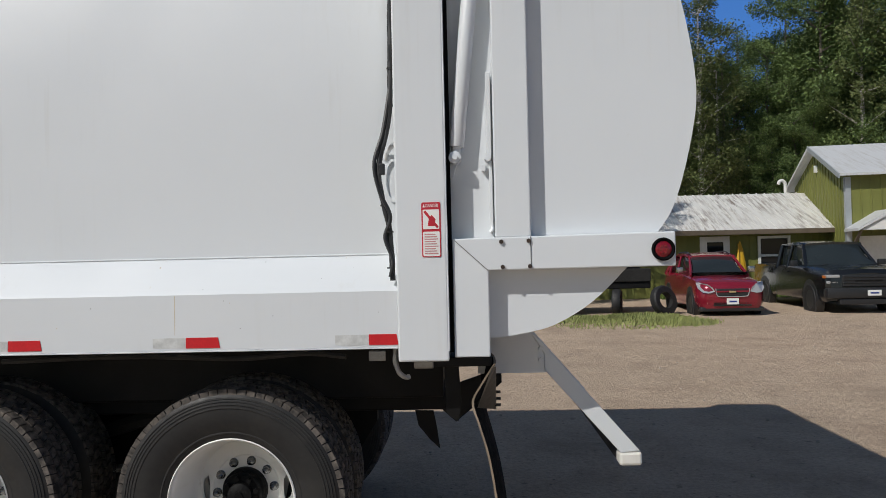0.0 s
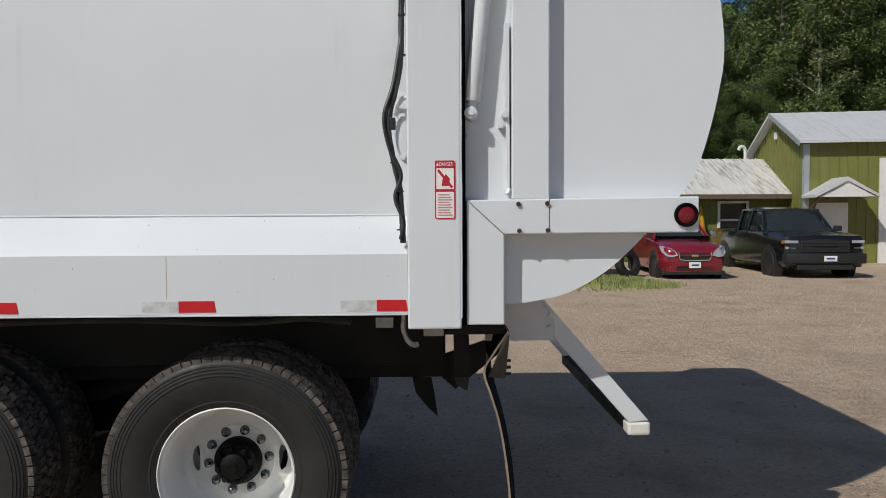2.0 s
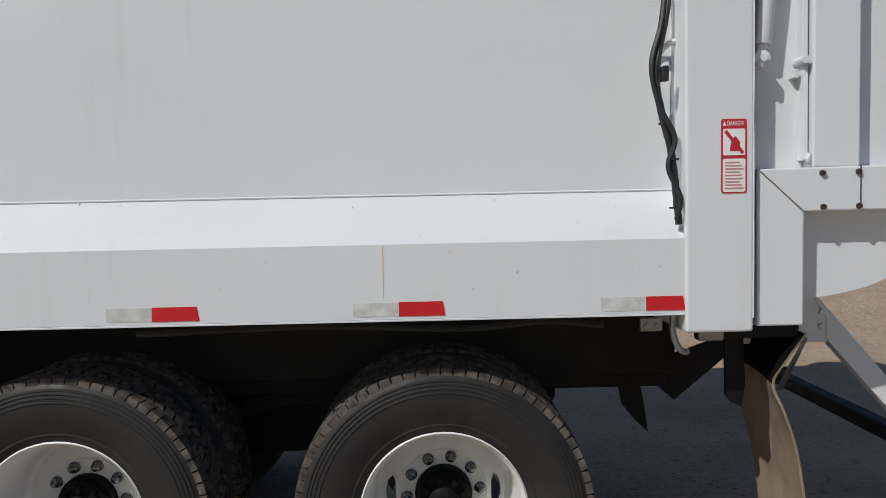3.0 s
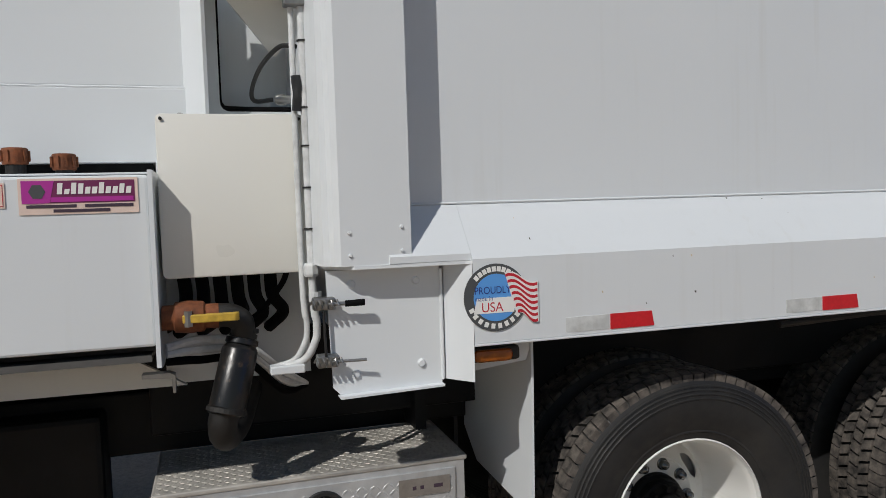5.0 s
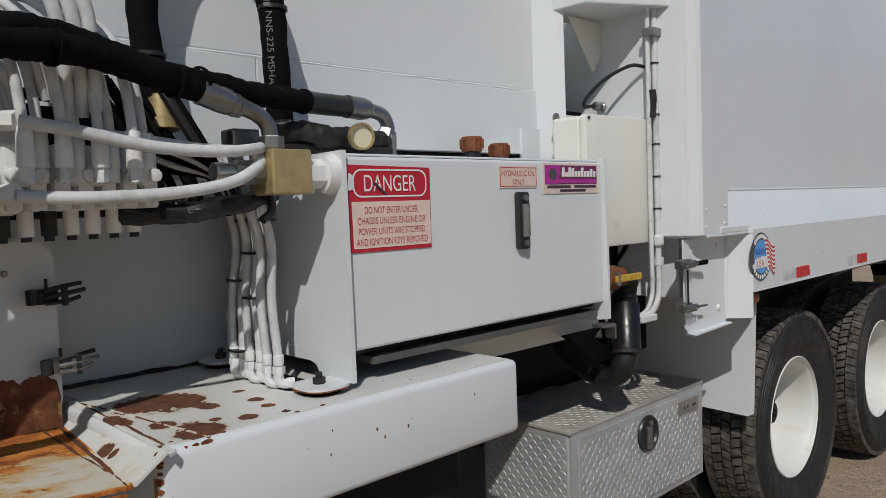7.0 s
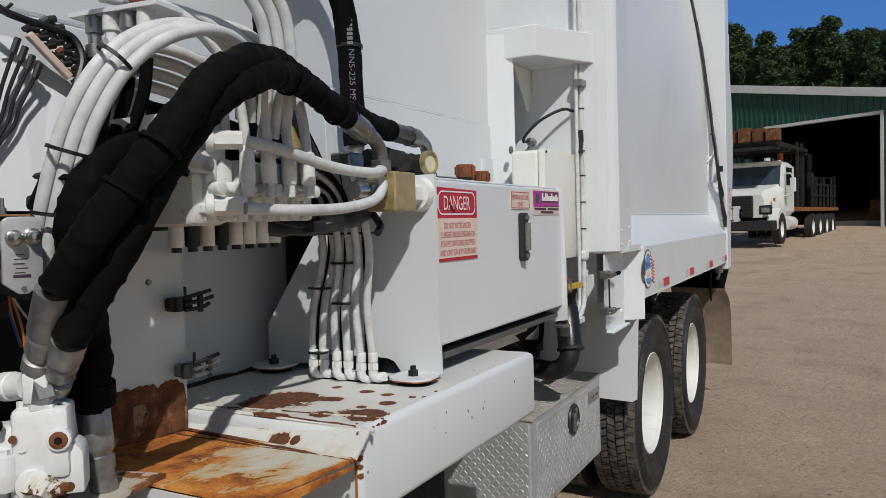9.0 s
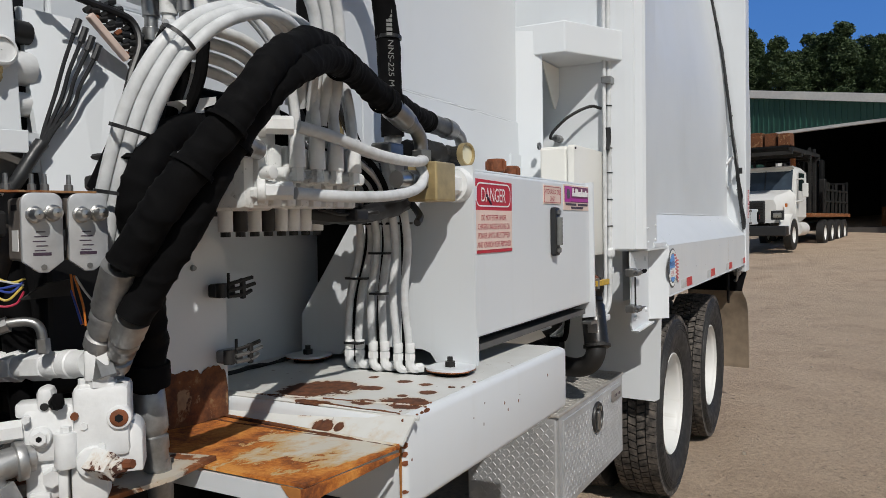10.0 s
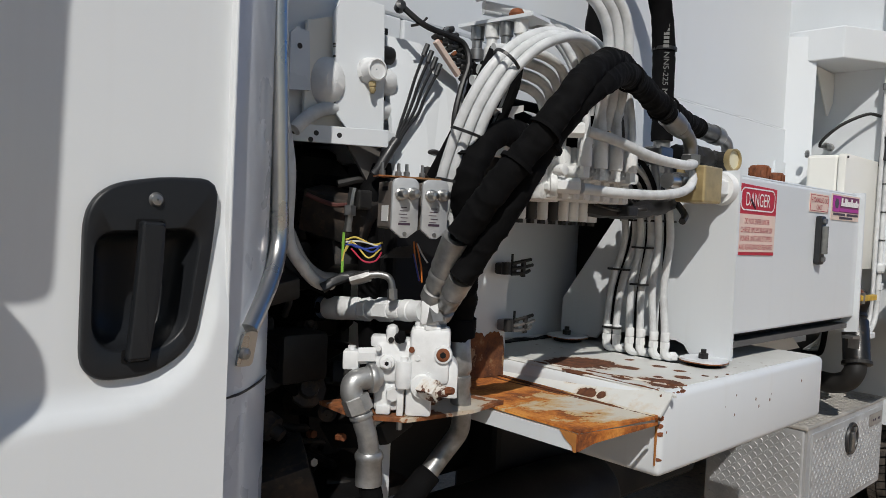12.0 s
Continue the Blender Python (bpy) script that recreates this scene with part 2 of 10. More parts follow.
def flaked_deck():
    """White deck paint flaked to brown in long islands, most of them near the crease."""
    m = material("flaked_white_deck", (0.68, 0.69, 0.67), 0.5)
    n = Nodes(m)
    xyz = n.t.nodes.new("ShaderNodeSeparateXYZ")
    n.link(n.co, xyz.inputs[0])
    ragged = n.math("ADD", n.math("MULTIPLY", n.math("ADD", n.noise(14.0, 5, 0.6), -0.5), 1.5), n.math("MULTIPLY", n.math("ADD", n.noise(60.0, 4, 0.6), -0.5), 0.7))
    f = None
    for cx, cy, rx, ry in FLAKES:
        far = n.t.nodes.new("ShaderNodeVectorMath")
        far.operation = "LENGTH"
        n.link(n.scaled(1 / rx, 1 / ry, 0.0, (-cx / rx, -cy / ry, 0)), far.inputs[0])
        f = far.outputs["Value"] if f is None else n.math("MINIMUM", f, far.outputs["Value"])
    crease = n.math("MULTIPLY", n.math("ADD", xyz.outputs[0], 4.60), 4.0)
    f = n.math("ADD", n.math("MINIMUM", f, n.math("ADD", crease, 1.02)), ragged)
    mask = n.ramp(n.math("MULTIPLY", f, 0.5), (0.48, (1, 1, 1)), (0.50, (0, 0, 0)))
    halo = n.ramp(n.math("MULTIPLY", f, 0.5), (0.50, (1, 1, 1)), (0.66, (0, 0, 0)))
    specks = n.ramp(n.noise(45, 3, 0.5), (0.70, (0, 0, 0)), (0.72, (1, 1, 1)))
    dirt = n.ramp(n.noise(5, 6, 0.65), (0.4, (0, 0, 0)), (0.75, (1, 1, 1)))
    base = n.mix(n.math("MULTIPLY", dirt, 0.4), (0.70, 0.71, 0.69), (0.50, 0.48, 0.42))
    base = n.mix(n.math("MULTIPLY", halo, 0.4), base, (0.55, 0.38, 0.20))
    base = n.mix(n.math("MULTIPLY", specks, 0.7), base, (0.20, 0.12, 0.08))
    rust = n.ramp(n.noise(40, 6, 0.65), (0.35, (0.06, 0.022, 0.012)), (0.62, (0.17, 0.062, 0.026)))
    n.color(n.mix(mask, base, rust))
    n.rough(n.ramp(mask, (0.0, (0.42,) * 3), (1.0, (0.9,) * 3)))
    n.bump(n.math("ADD", n.math("MULTIPLY", mask, -0.8), n.math("MULTIPLY", n.noise(90, 4), 0.3)), 0.5, 0.004)
    return m


M_RUST_PLATE = rust_plate()
M_PLATE_EDGE = patchy("half_rusted_plate", (0.55, 0.50, 0.42), (0.30, 0.10, 0.028), (0.07, 0.025, 0.012), 9.0, 0.46, (1, 1, 1))
M_FLAKED = flaked_deck()
M_RUST_DARK = patchy("brown_rusted_foot", (0.16, 0.07, 0.03), (0.17, 0.06, 0.02), (0.04, 0.016, 0.010), 9.0, 0.42, (1, 1, 1))
M_RUST = patchy("rusted_steel", (0.22, 0.09, 0.03), (0.30, 0.10, 0.025), (0.07, 0.025, 0.012), 9.0, 0.42, (1, 1, 1))
M_ORANGE = grained("orange_rust_run", (0.42, 0.17, 0.04), 0.8, 40, 0.3)
M_RUST_CAP = grained("rusty_filler_cap", (0.20, 0.065, 0.025), 0.75, 60, 0.5, 0.2, 0.5)


def tyre_material():
    m = material("dusty_tyre_rubber", (0.02, 0.02, 0.021), 0.62)
    n = Nodes(m)
    dust = n.ramp(n.noise(6, 6, 0.6), (0.42, (0, 0, 0)), (0.8, (1, 1, 1)))
    n.color(n.mix(n.math("MULTIPLY", dust, 0.3), (0.015, 0.015, 0.0155), (0.060, 0.056, 0.050)))
    n.rough(n.ramp(n.noise(20), (0.3, (0.5,) * 3), (0.7, (0.75,) * 3)))
    n.bump(n.noise(120, 3), 0.15, 0.002)
    n.b.inputs["Specular IOR Level"].default_value = 0.45
    return m


def tread_material():
    m = material("worn_tread_rubber", (0.05, 0.045, 0.04), 0.8)
    n = Nodes(m)
    n.color(n.ramp(n.noise(25, 5), (0.35, (0.022, 0.020, 0.019)), (0.70, (0.15, 0.130, 0.112))))
    n.bump(n.noise(150, 3), 0.2, 0.002)
    return m


M_TYRE, M_TREAD = tyre_material(), tread_material()
M_RIM = white_paint("white_rim_paint", (0.72, 0.72, 0.70), 0.5, 0.4)
M_ALU = grained("bright_tread_plate", (0.50, 0.51, 0.52), 0.52, 18, 0.18, 0.5, 0.1)
M_TINT = material("dark_glass", (0.010, 0.012, 0.014), 0.04)
M_TINT.node_tree.nodes["Principled BSDF"].inputs["Specular IOR Level"].default_value = 0.3


def dirt_material():
    m = material("dry_dirt_and_gravel", (0.3, 0.23, 0.17), 0.95)
    n = Nodes(m)
    big = n.noise(0.16, 6, 0.6)
    mid = n.noise(1.1, 9, 0.7, distort=0.3)
    tracks = n.noise(1.0, 8, 0.7, n.scaled(0.22, 1.3, 1), 0.6)
    ruts = n.noise(1.0, 4, 0.6, n.scaled(1.1, 0.16, 1))
    fine = n.noise(26, 8, 0.75)
    grit = n.noise(130, 4, 0.7)
    base = n.ramp(mid, (0.30, (0.32, 0.225, 0.152)), (0.48, (0.53, 0.39, 0.272)), (0.72, (0.68, 0.525, 0.385)))
    base = n.mix(n.ramp(big, (0.35, (0, 0, 0)), (0.7, (0.8,) * 3)), base, (0.50, 0.385, 0.275))
    base = n.mix(n.math("MULTIPLY", n.ramp(tracks, (0.44, (0, 0, 0)), (0.66, (1, 1, 1))), 0.35), base, (0.58, 0.455, 0.33))
    base = n.mix(n.math("MULTIPLY", n.ramp(ruts, (0.52, (0, 0, 0)), (0.68, (1, 1, 1))), 0.22), base, (0.30, 0.225, 0.165))
    base = n.mix(n.ramp(fine, (0.28, (0.6,) * 3), (0.58, (0, 0, 0))), base, (0.20, 0.15, 0.115))
    base = n.mix(n.ramp(grit, (0.58, (0, 0, 0)), (0.75, (0.6,) * 3)), base, (0.62, 0.53, 0.43))
    stones = n.voronoi(34)
    base = n.mix(n.ramp(stones, (0.06, (0.7,) * 3), (0.15, (0, 0, 0))), base, (0.42, 0.38, 0.33))
    spots = n.ramp(n.noise(9, 3, 0.5), (0.66, (0, 0, 0)), (0.72, (0.6,) * 3))
    base = n.mix(spots, base, (0.18, 0.14, 0.105))
    pebbles = n.voronoi(15, n.scaled(1, 1, 0.2))
    picked = n.ramp(n.noise(3.1, 5, 0.7), (0.47, (0, 0, 0)), (0.60, (1, 1, 1)))
    base = n.mix(n.math("MULTIPLY", n.ramp(pebbles, (0.10, (0.85,) * 3), (0.22, (0, 0, 0))), picked), base, (0.17, 0.135, 0.105))
    n.color(base)
    relief = n.math("ADD", n.math("MULTIPLY", fine, 0.9), n.math("MULTIPLY", n.noise(5, 8, 0.65), 1.8))
    n.bump(n.math("ADD", relief, n.math("MULTIPLY", n.ramp(pebbles, (0.05, (1, 1, 1)), (0.24, (0, 0, 0))), n.math("MULTIPLY", picked, 0.7))), 1.0, 0.03)
    return m


M_DIRT = dirt_material()

# ---- building helpers ----
WORLD_OF = {}


def thing(name, label, category, at=(0, 0, 0), group="", kind="", turn=0.0):
    """An empty at the base of a thing that parents its parts."""
    ob = new(name)
    ob.empty_display_size = 0.2
    m = pose(*at, 0, 0, turn)
    ob.matrix_basis = m
    WORLD_OF[ob] = m
    return tagged(ob, label, category, group, kind)


def part(name, bm, mat, parent=None, label="", smooth=False, m=None):
    """Links a bmesh as one mesh object, under a thing or a part if given. m: its pose in the world."""
    me = bpy.data.meshes.new(name)
    bm.to_mesh(me)
    bm.free()
    for mm in mat if isinstance(mat, (list, tuple)) else (mat,):
        me.materials.append(mm)
    if smooth:
        me.polygons.foreach_set("use_smooth", [True] * len(me.polygons))
        me.set_sharp_from_angle(angle=radians(38))
    return place(new(name, me), parent, label, m)


def place(ob, parent=None, label="", m=None):
    m = m or Matrix()
    ob.matrix_basis = m
    WORLD_OF[ob] = m
    if parent:
        ob.parent = parent
        ob.matrix_parent_inverse = WORLD_OF[parent].inverted()
    if label:
        tagged(ob, label)
    return ob


def again(ob, m, parent=None):
    """Another object on the same mesh."""
    o = new(ob.name.split(".")[0], ob.data)
    return place(o, parent or ob.parent, ob.get("label", ""), m)


def box(x0, x1, y0, y1, z0, z1, bevel=0.0, bm=None, seg=2, m=None):
    bm = bm or bmesh.new()
    r = bmesh.ops.create_cube(bm, size=1.0, matrix=Matrix.Translation(((x0 + x1) / 2, (y0 + y1) / 2, (z0 + z1) / 2)) @ Matrix.Diagonal((abs(x1 - x0), abs(y1 - y0), abs(z1 - z0), 1)))
    vs = r["verts"]
    if bevel:
        es = list({e for v in vs for e in v.link_edges})
        out = bmesh.ops.bevel(bm, geom=es, offset=bevel, segments=seg, profile=0.5, affect="EDGES")
        vs = list({v for f in out["faces"] for v in f.verts} | {v for v in vs if v.is_valid})
    if m:
        bmesh.ops.transform(bm, matrix=m, verts=vs)
    return bm


def prism(poly, axis, a, b, bm=None, bevel=0.0):
    """A polygon in the plane across the axis, drawn out from a to b. Its pairs are (y, z), (x, z) or (x, y)."""
    bm = bm or bmesh.new()
    put = {"x": lambda p, q, w: (w, p, q), "y": lambda p, q, w: (p, w, q), "z": lambda p, q, w: (p, q, w)}[axis]
    lo = [bm.verts.new(put(p, q, a)) for p, q in poly]
    hi = [bm.verts.new(put(p, q, b)) for p, q in poly]
    fs = [bm.faces.new(lo), bm.faces.new(hi[::-1])]
    k = len(poly)
    for i in range(k):
        fs.append(bm.faces.new((lo[i], hi[i], hi[(i + 1) % k], lo[(i + 1) % k])))
    bmesh.ops.recalc_face_normals(bm, faces=fs)
    if bevel:
        bmesh.ops.bevel(bm, geom=list({e for f in fs for e in f.edges}), offset=bevel, segments=2, profile=0.5, affect="EDGES")
    return bm


def arc(cx, cy, r, a0, a1, k):
    return [(cx + r * math.cos(radians(a0 + (a1 - a0) * i / k)), cy + r * math.sin(radians(a0 + (a1 - a0) * i / k))) for i in range(k + 1)]


def round_rect(x0, x1, y0, y1, r, k=5):
    return arc(x1 - r, y1 - r, r, 0, 90, k) + arc(x0 + r, y1 - r, r, 90, 180, k) + arc(x0 + r, y0 + r, r, 180, 270, k) + arc(x1 - r, y0 + r, r, 270, 360, k)


def cyl(p0, p1, r0, r1=None, seg=20, bm=None, bevel=0.0):
    """A capped rod or cone between two points."""
    bm = bm or bmesh.new()
    p0, p1 = Vector(p0), Vector(p1)
    r1 = r0 if r1 is None else r1
    m = Matrix.Translation((p0 + p1) / 2) @ (p1 - p0).to_track_quat("Z", "Y").to_matrix().to_4x4()
    r = bmesh.ops.create_cone(bm, cap_ends=True, segments=seg, radius1=r0, radius2=r1, depth=(p1 - p0).length, matrix=m)
    if bevel:
        es = [e for e in {e for v in r["verts"] for e in v.link_edges} if any(len(f.verts) > 4 for f in e.link_faces)]
        bmesh.ops.bevel(bm, geom=es, offset=bevel, segments=2, profile=0.5, affect="EDGES")
    return bm


def smooth_path(pts, k=8):
    """Catmull-Rom points through pts."""
    ps = [Vector(p) for p in pts]
    ps = [ps[0] * 2 - ps[1]] + ps + [ps[-1] * 2 - ps[-2]]
    out = []
    for i in range(1, len(ps) - 2):
        a, b, c, d = ps[i - 1:i + 3]
        for j in range(k):
            t = j / k
            out.append(0.5 * (2 * b + (c - a) * t + (2 * a - 5 * b + 4 * c - d) * t * t + (3 * b - a - 3 * c + d) * t ** 3))
    return out + [ps[-2]]


def tube(pts, r, seg=12, k=8, bm=None, wobble=0.0, smoothed=True, folds=0.0):
    """A round hose along points; wobble gives its sleeve an uneven girth, folds gathers it in slanting creases."""
    bm = bm or bmesh.new()
    line = smooth_path(pts, k) if smoothed else [Vector(p) for p in pts]
    rings, ref = [], None
    for i, p in enumerate(line):
        t = (line[min(i + 1, len(line) - 1)] - line[max(i - 1, 0)]).normalized()
        if ref is None:
            ref = t.orthogonal().normalized()
        ref = (ref - t * ref.dot(t)).normalized()
        side = t.cross(ref)
        ring = []
        for s in range(seg):
            a = 2 * math.pi * s / seg
            d = ref * math.cos(a) + side * math.sin(a)
            g = r * (1 + wobble * (noise.noise(p * 17 + d * 0.8) + 0.5 * noise.noise(p * 55 + d)))
            if folds:
                ridge = 1 - abs(noise.noise(p * 30 + d * 0.5 + Vector((4, 1, 7)))) * 3.2
                g += r * folds * max(0.0, ridge) ** 2
            ring.append(bm.verts.new(p + d * g))
        rings.append(ring)
    for q, w in zip(rings, rings[1:]):
        for s in range(seg):
            bm.faces.new((q[s], q[(s + 1) % seg], w[(s + 1) % seg], w[s]))
    bm.faces.new(rings[0][::-1])
    bm.faces.new(rings[-1])
    return bm


def lathe(profile, seg=48, bm=None, m=None, closed=True):
    """Turns (radius, along) pairs round the z axis, then poses them by m."""
    bm = bm or bmesh.new()
    m = m or Matrix()
    rings = [[bm.verts.new(m @ Vector((r * math.cos(2 * math.pi * s / seg), r * math.sin(2 * math.pi * s / seg), h))) for s in range(seg)] for r, h in profile]
    fs = []
    pairs = list(zip(rings, rings[1:])) + ([(rings[-1], rings[0])] if closed else [])
    for q, w in pairs:
        for s in range(seg):
            fs.append(bm.faces.new((q[s], q[(s + 1) % seg], w[(s + 1) % seg], w[s])))
    bmesh.ops.recalc_face_normals(bm, faces=fs)
    return bm


def axis_pose(at, way):
    """A pose whose z axis points along way."""
    return Matrix.Translation(at) @ Vector(way).to_track_quat("Z", "Y").to_matrix().to_4x4()


def letters(name, words, width, height, mat, parent, m, depth=0.0008):
    """A line of writing stretched to a width and cap height, its lower left corner at the pose m."""
    cu = bpy.data.curves.new(name, "FONT")
    cu.body, cu.size, cu.extrude = words, 1.0, 0.0
    tmp = bpy.data.objects.new(name, cu)
    scene.collection.objects.link(tmp)
    bpy.context.view_layer.update()
    me = bpy.data.meshes.new_from_object(tmp.evaluated_get(bpy.context.evaluated_depsgraph_get()))
    bpy.data.objects.remove(tmp)
    xs = [v.co.x for v in me.vertices]
    ys = [v.co.y for v in me.vertices]
    sx, sy = width / (max(xs) - min(xs)), height / (max(ys) - min(ys))
    for v in me.vertices:
        v.co = ((v.co.x - min(xs)) * sx, (v.co.y - min(ys)) * sy, 0)
    me.materials.clear()
    me.materials.append(mat)
    return place(new(name, me), parent, "", m)


def on_side(x, y, z):
    """A pose for flat prints on a face that looks along -y."""
    return Matrix.Translation((x, y, z)) @ Euler((radians(90), 0, 0)).to_matrix().to_4x4()


def sheet(poly, y, mat, name, parent, label="", t=0.0012):
    """A thin flat print or plate on a side face, its polygon in (x, z)."""
    return part(name, prism(poly, "y", y - t, y + t), mat, parent, label)


def rect(x0, x1, z0, z1):
    return [(x0, z0), (x1, z0), (x1, z1), (x0, z1)]

# ---- the refuse truck: rear end at +x, the filmed side looks along -y ----
truck = thing("garbage_truck", "white rear-loading garbage truck parked on a dirt yard", "truck", (-1.2, 1.25, 0))
P = lambda name, bm, mat, label="", parent=None, smooth=False: part(name, bm, mat, parent or truck, label, smooth)

# body, sloped ledge and side rail
bow = [(0.14 + 0.088 * max(0.0, z - 2.3) ** 1.8, z) for z in [1.27] + [2.3 + 0.12 * k for k in range(12)]]
P("body", prism(bow + [(2.5 - y, z) for y, z in reversed(bow)], "x", -2.40, 1.10), M_WHITE, "plain white welded steel body with bowed sides", smooth=True)
rail = P("side_rail", prism([(0.0, 1.272), (0.0, 1.519), (0.008, 1.529), (0.138, 1.679), (0.138, 1.272)], "x", -2.06, 0.947), M_WHITE, "white side rail with a sloped ledge on top")
P("ledge_end", prism([(0.014, 1.516), (0.014, 1.535), (0.136, 1.677), (0.136, 1.516)], "x", -2.30, -2.0605), M_WHITE, parent=rail)
P("rail_lip", box(-2.06, 0.947, -0.003, 0.07, 1.264, 1.271, 0.002), M_WHITE, parent=rail)
P("weld_seam", tube([(-2.2, 0.137, 1.682), (0.947, 0.137, 1.682)], 0.004, 6, 30), M_WHITE, parent=rail)
for i, x in enumerate((-1.618, -0.808, 0.0, 0.818)):
    w = 0.149 if i < 3 else 0.126
    P("red_reflector", prism([(x, 1.282), (x + w + 0.004, 1.282), (x + w - 0.004, 1.329), (x, 1.329)], "y", -0.0025, 0.0), M_REDTAPE, "red reflective tape", rail)
    P("worn_reflector", prism([(x - 0.15, 1.285), (x - 0.12, 1.282), (x - 0.004, 1.283), (x - 0.004, 1.328), (x - 0.10, 1.3285), (x - 0.15, 1.327)], "y", -0.0015, 0.0), M_OLDTAPE, "worn silver reflective tape", rail)

M_RUN = grained("faint_rust_run", (0.60, 0.52, 0.37), 0.6, 30, 0.3)
P("rust_run", prism([(-0.0495, 1.515), (-0.047, 1.515), (-0.0475, 1.42), (-0.0495, 1.34), (-0.0505, 1.34), (-0.0505, 1.43)], "y", -0.0008, 0.0005), M_RUN, parent=rail)
scuffs = random.Random(5)
for k in range(26):
    x = scuffs.uniform(-1.9, 0.9)
    if k % 2:
        z, y, lean = scuffs.uniform(1.34, 1.50), -0.0006, 0.0
    else:
        f = scuffs.random()
        z, y, lean = 1.535 + 0.14 * f, 0.0131 + 0.1213 * f - 0.0012, 0.87
    w, h = scuffs.uniform(0.0015, 0.006), scuffs.uniform(0.001, 0.008)
    sb = bmesh.new()
    sb.faces.new([sb.verts.new(v) for v in ((x, y, z), (x + w, y + lean * 0.2 * w, z + 0.2 * w), (x + w * 0.8, y + lean * h, z + h), (x - w * 0.3, y + lean * h * 0.8, z + h * 0.9))])
    P("scuff", sb, M_DARK_STEEL if k % 3 else M_RUN, parent=rail)

# rear corner post with its sticker
post = P("rear_post", box(0.948, 1.172, -0.01, 0.42, 1.205, 3.62, 0.008), M_WHITE, "white box-section corner post")
P("weld_bead", tube([(1.172, -0.005, 1.25), (1.172, -0.005, 3.6)], 0.004, 6, 40, wobble=0.4), M_WHITE, parent=post)
Y = -0.0115
sticker = sheet(round_rect(1.063, 1.147, 1.664, 1.905, 0.008), Y, M_SIGN_RED, "danger_sticker", post, "red and white danger sticker")
sheet(round_rect(1.068, 1.142, 1.668, 1.776, 0.006), Y - 0.001, M_SIGN_WHITE, "text_panel", sticker)
sheet(round_rect(1.069, 1.141, 1.787, 1.873, 0.004), Y - 0.001, M_SIGN_WHITE, "picture_panel", sticker)
letters("danger_word", "DANGER", 0.055, 0.015, M_SIGN_WHITE, sticker, on_side(1.082, Y - 0.0025, 1.883))
sheet([(1.068, 1.883), (1.079, 1.883), (1.0735, 1.898)], Y - 0.001, M_SIGN_WHITE, "triangle_mark", sticker)
sheet([(1.072, 1.862), (1.080, 1.870), (1.138, 1.797), (1.130, 1.790)], Y - 0.002, M_SIGN_RED, "slash", sticker)
sheet([(1.090, 1.800), (1.120, 1.800), (1.125, 1.83), (1.108, 1.85), (1.095, 1.83)], Y - 0.0015, M_SIGN_RED, "pictogram", sticker)
for k in range(9):
    sheet(rect(1.075, 1.135 - 0.006 * (k % 3), 1.678 + k * 0.0105, 1.682 + k * 0.0105), Y - 0.0022, M_TEXT_PALE, "text_bar", sticker)

# cable loom beside the rear post
loom = P("cable_loom", tube([(0.94, 0.27, 3.6), (0.94, 0.215, 3.3), (0.935, 0.172, 3.05), (0.928, 0.14, 2.78), (0.926, 0.11, 2.53), (0.918, 0.085, 2.3), (0.872, 0.055, 2.085), (0.882, 0.045, 1.95), (0.912, 0.035, 1.815), (0.925, 0.02, 1.675), (0.930, 0.005, 1.565)], 0.0125, 10, 10, wobble=0.25), M_CABLE, "black taped cable loom", smooth=True)
P("cable", tube([(0.926, 0.10, 2.45), (0.892, 0.065, 2.235), (0.853, 0.045, 2.095), (0.874, 0.035, 1.965), (0.922, 0.02, 1.85), (0.898, 0.015, 1.755), (0.932, 0.0, 1.655), (0.920, -0.002, 1.58)], 0.009, 8, 10), M_CABLE, parent=loom, smooth=True)
P("connector", box(0.878, 0.902, 0.012, 0.040, 2.035, 2.085, 0.004), M_PLASTIC, parent=loom)
for z in (2.53, 2.36, 1.9, 1.78, 1.62):
    P("cable_tie", lathe([(0.0145, -0.003), (0.0165, -0.003), (0.0165, 0.003), (0.0145, 0.003)], 14, m=Matrix.Translation((0.927 if z > 2.2 else (0.892 if z > 1.85 else 0.919), 0.105 if z > 2.2 else (0.045 if z > 1.85 else 0.02), z))), M_CABLE, parent=loom)
P("white_pipe_stub", tube([(0.96, 0.09, 2.18), (0.93, 0.10, 2.175), (0.905, 0.12, 2.15), (0.895, 0.14, 2.12)], 0.011, 10), M_WHITE_PIPE, smooth=True)
P("grab_hole_rim", lathe([(0.062, 0.0), (0.072, 0.0), (0.072, 0.012), (0.062, 0.012)], 24, m=Matrix.Translation((0.93, 0.14, 2.02)) @ Matrix.Diagonal((0.55, 1, 1.4, 1)) @ Euler((radians(90), 0, 0)).to_matrix().to_4x4()), M_WHITE, smooth=True)

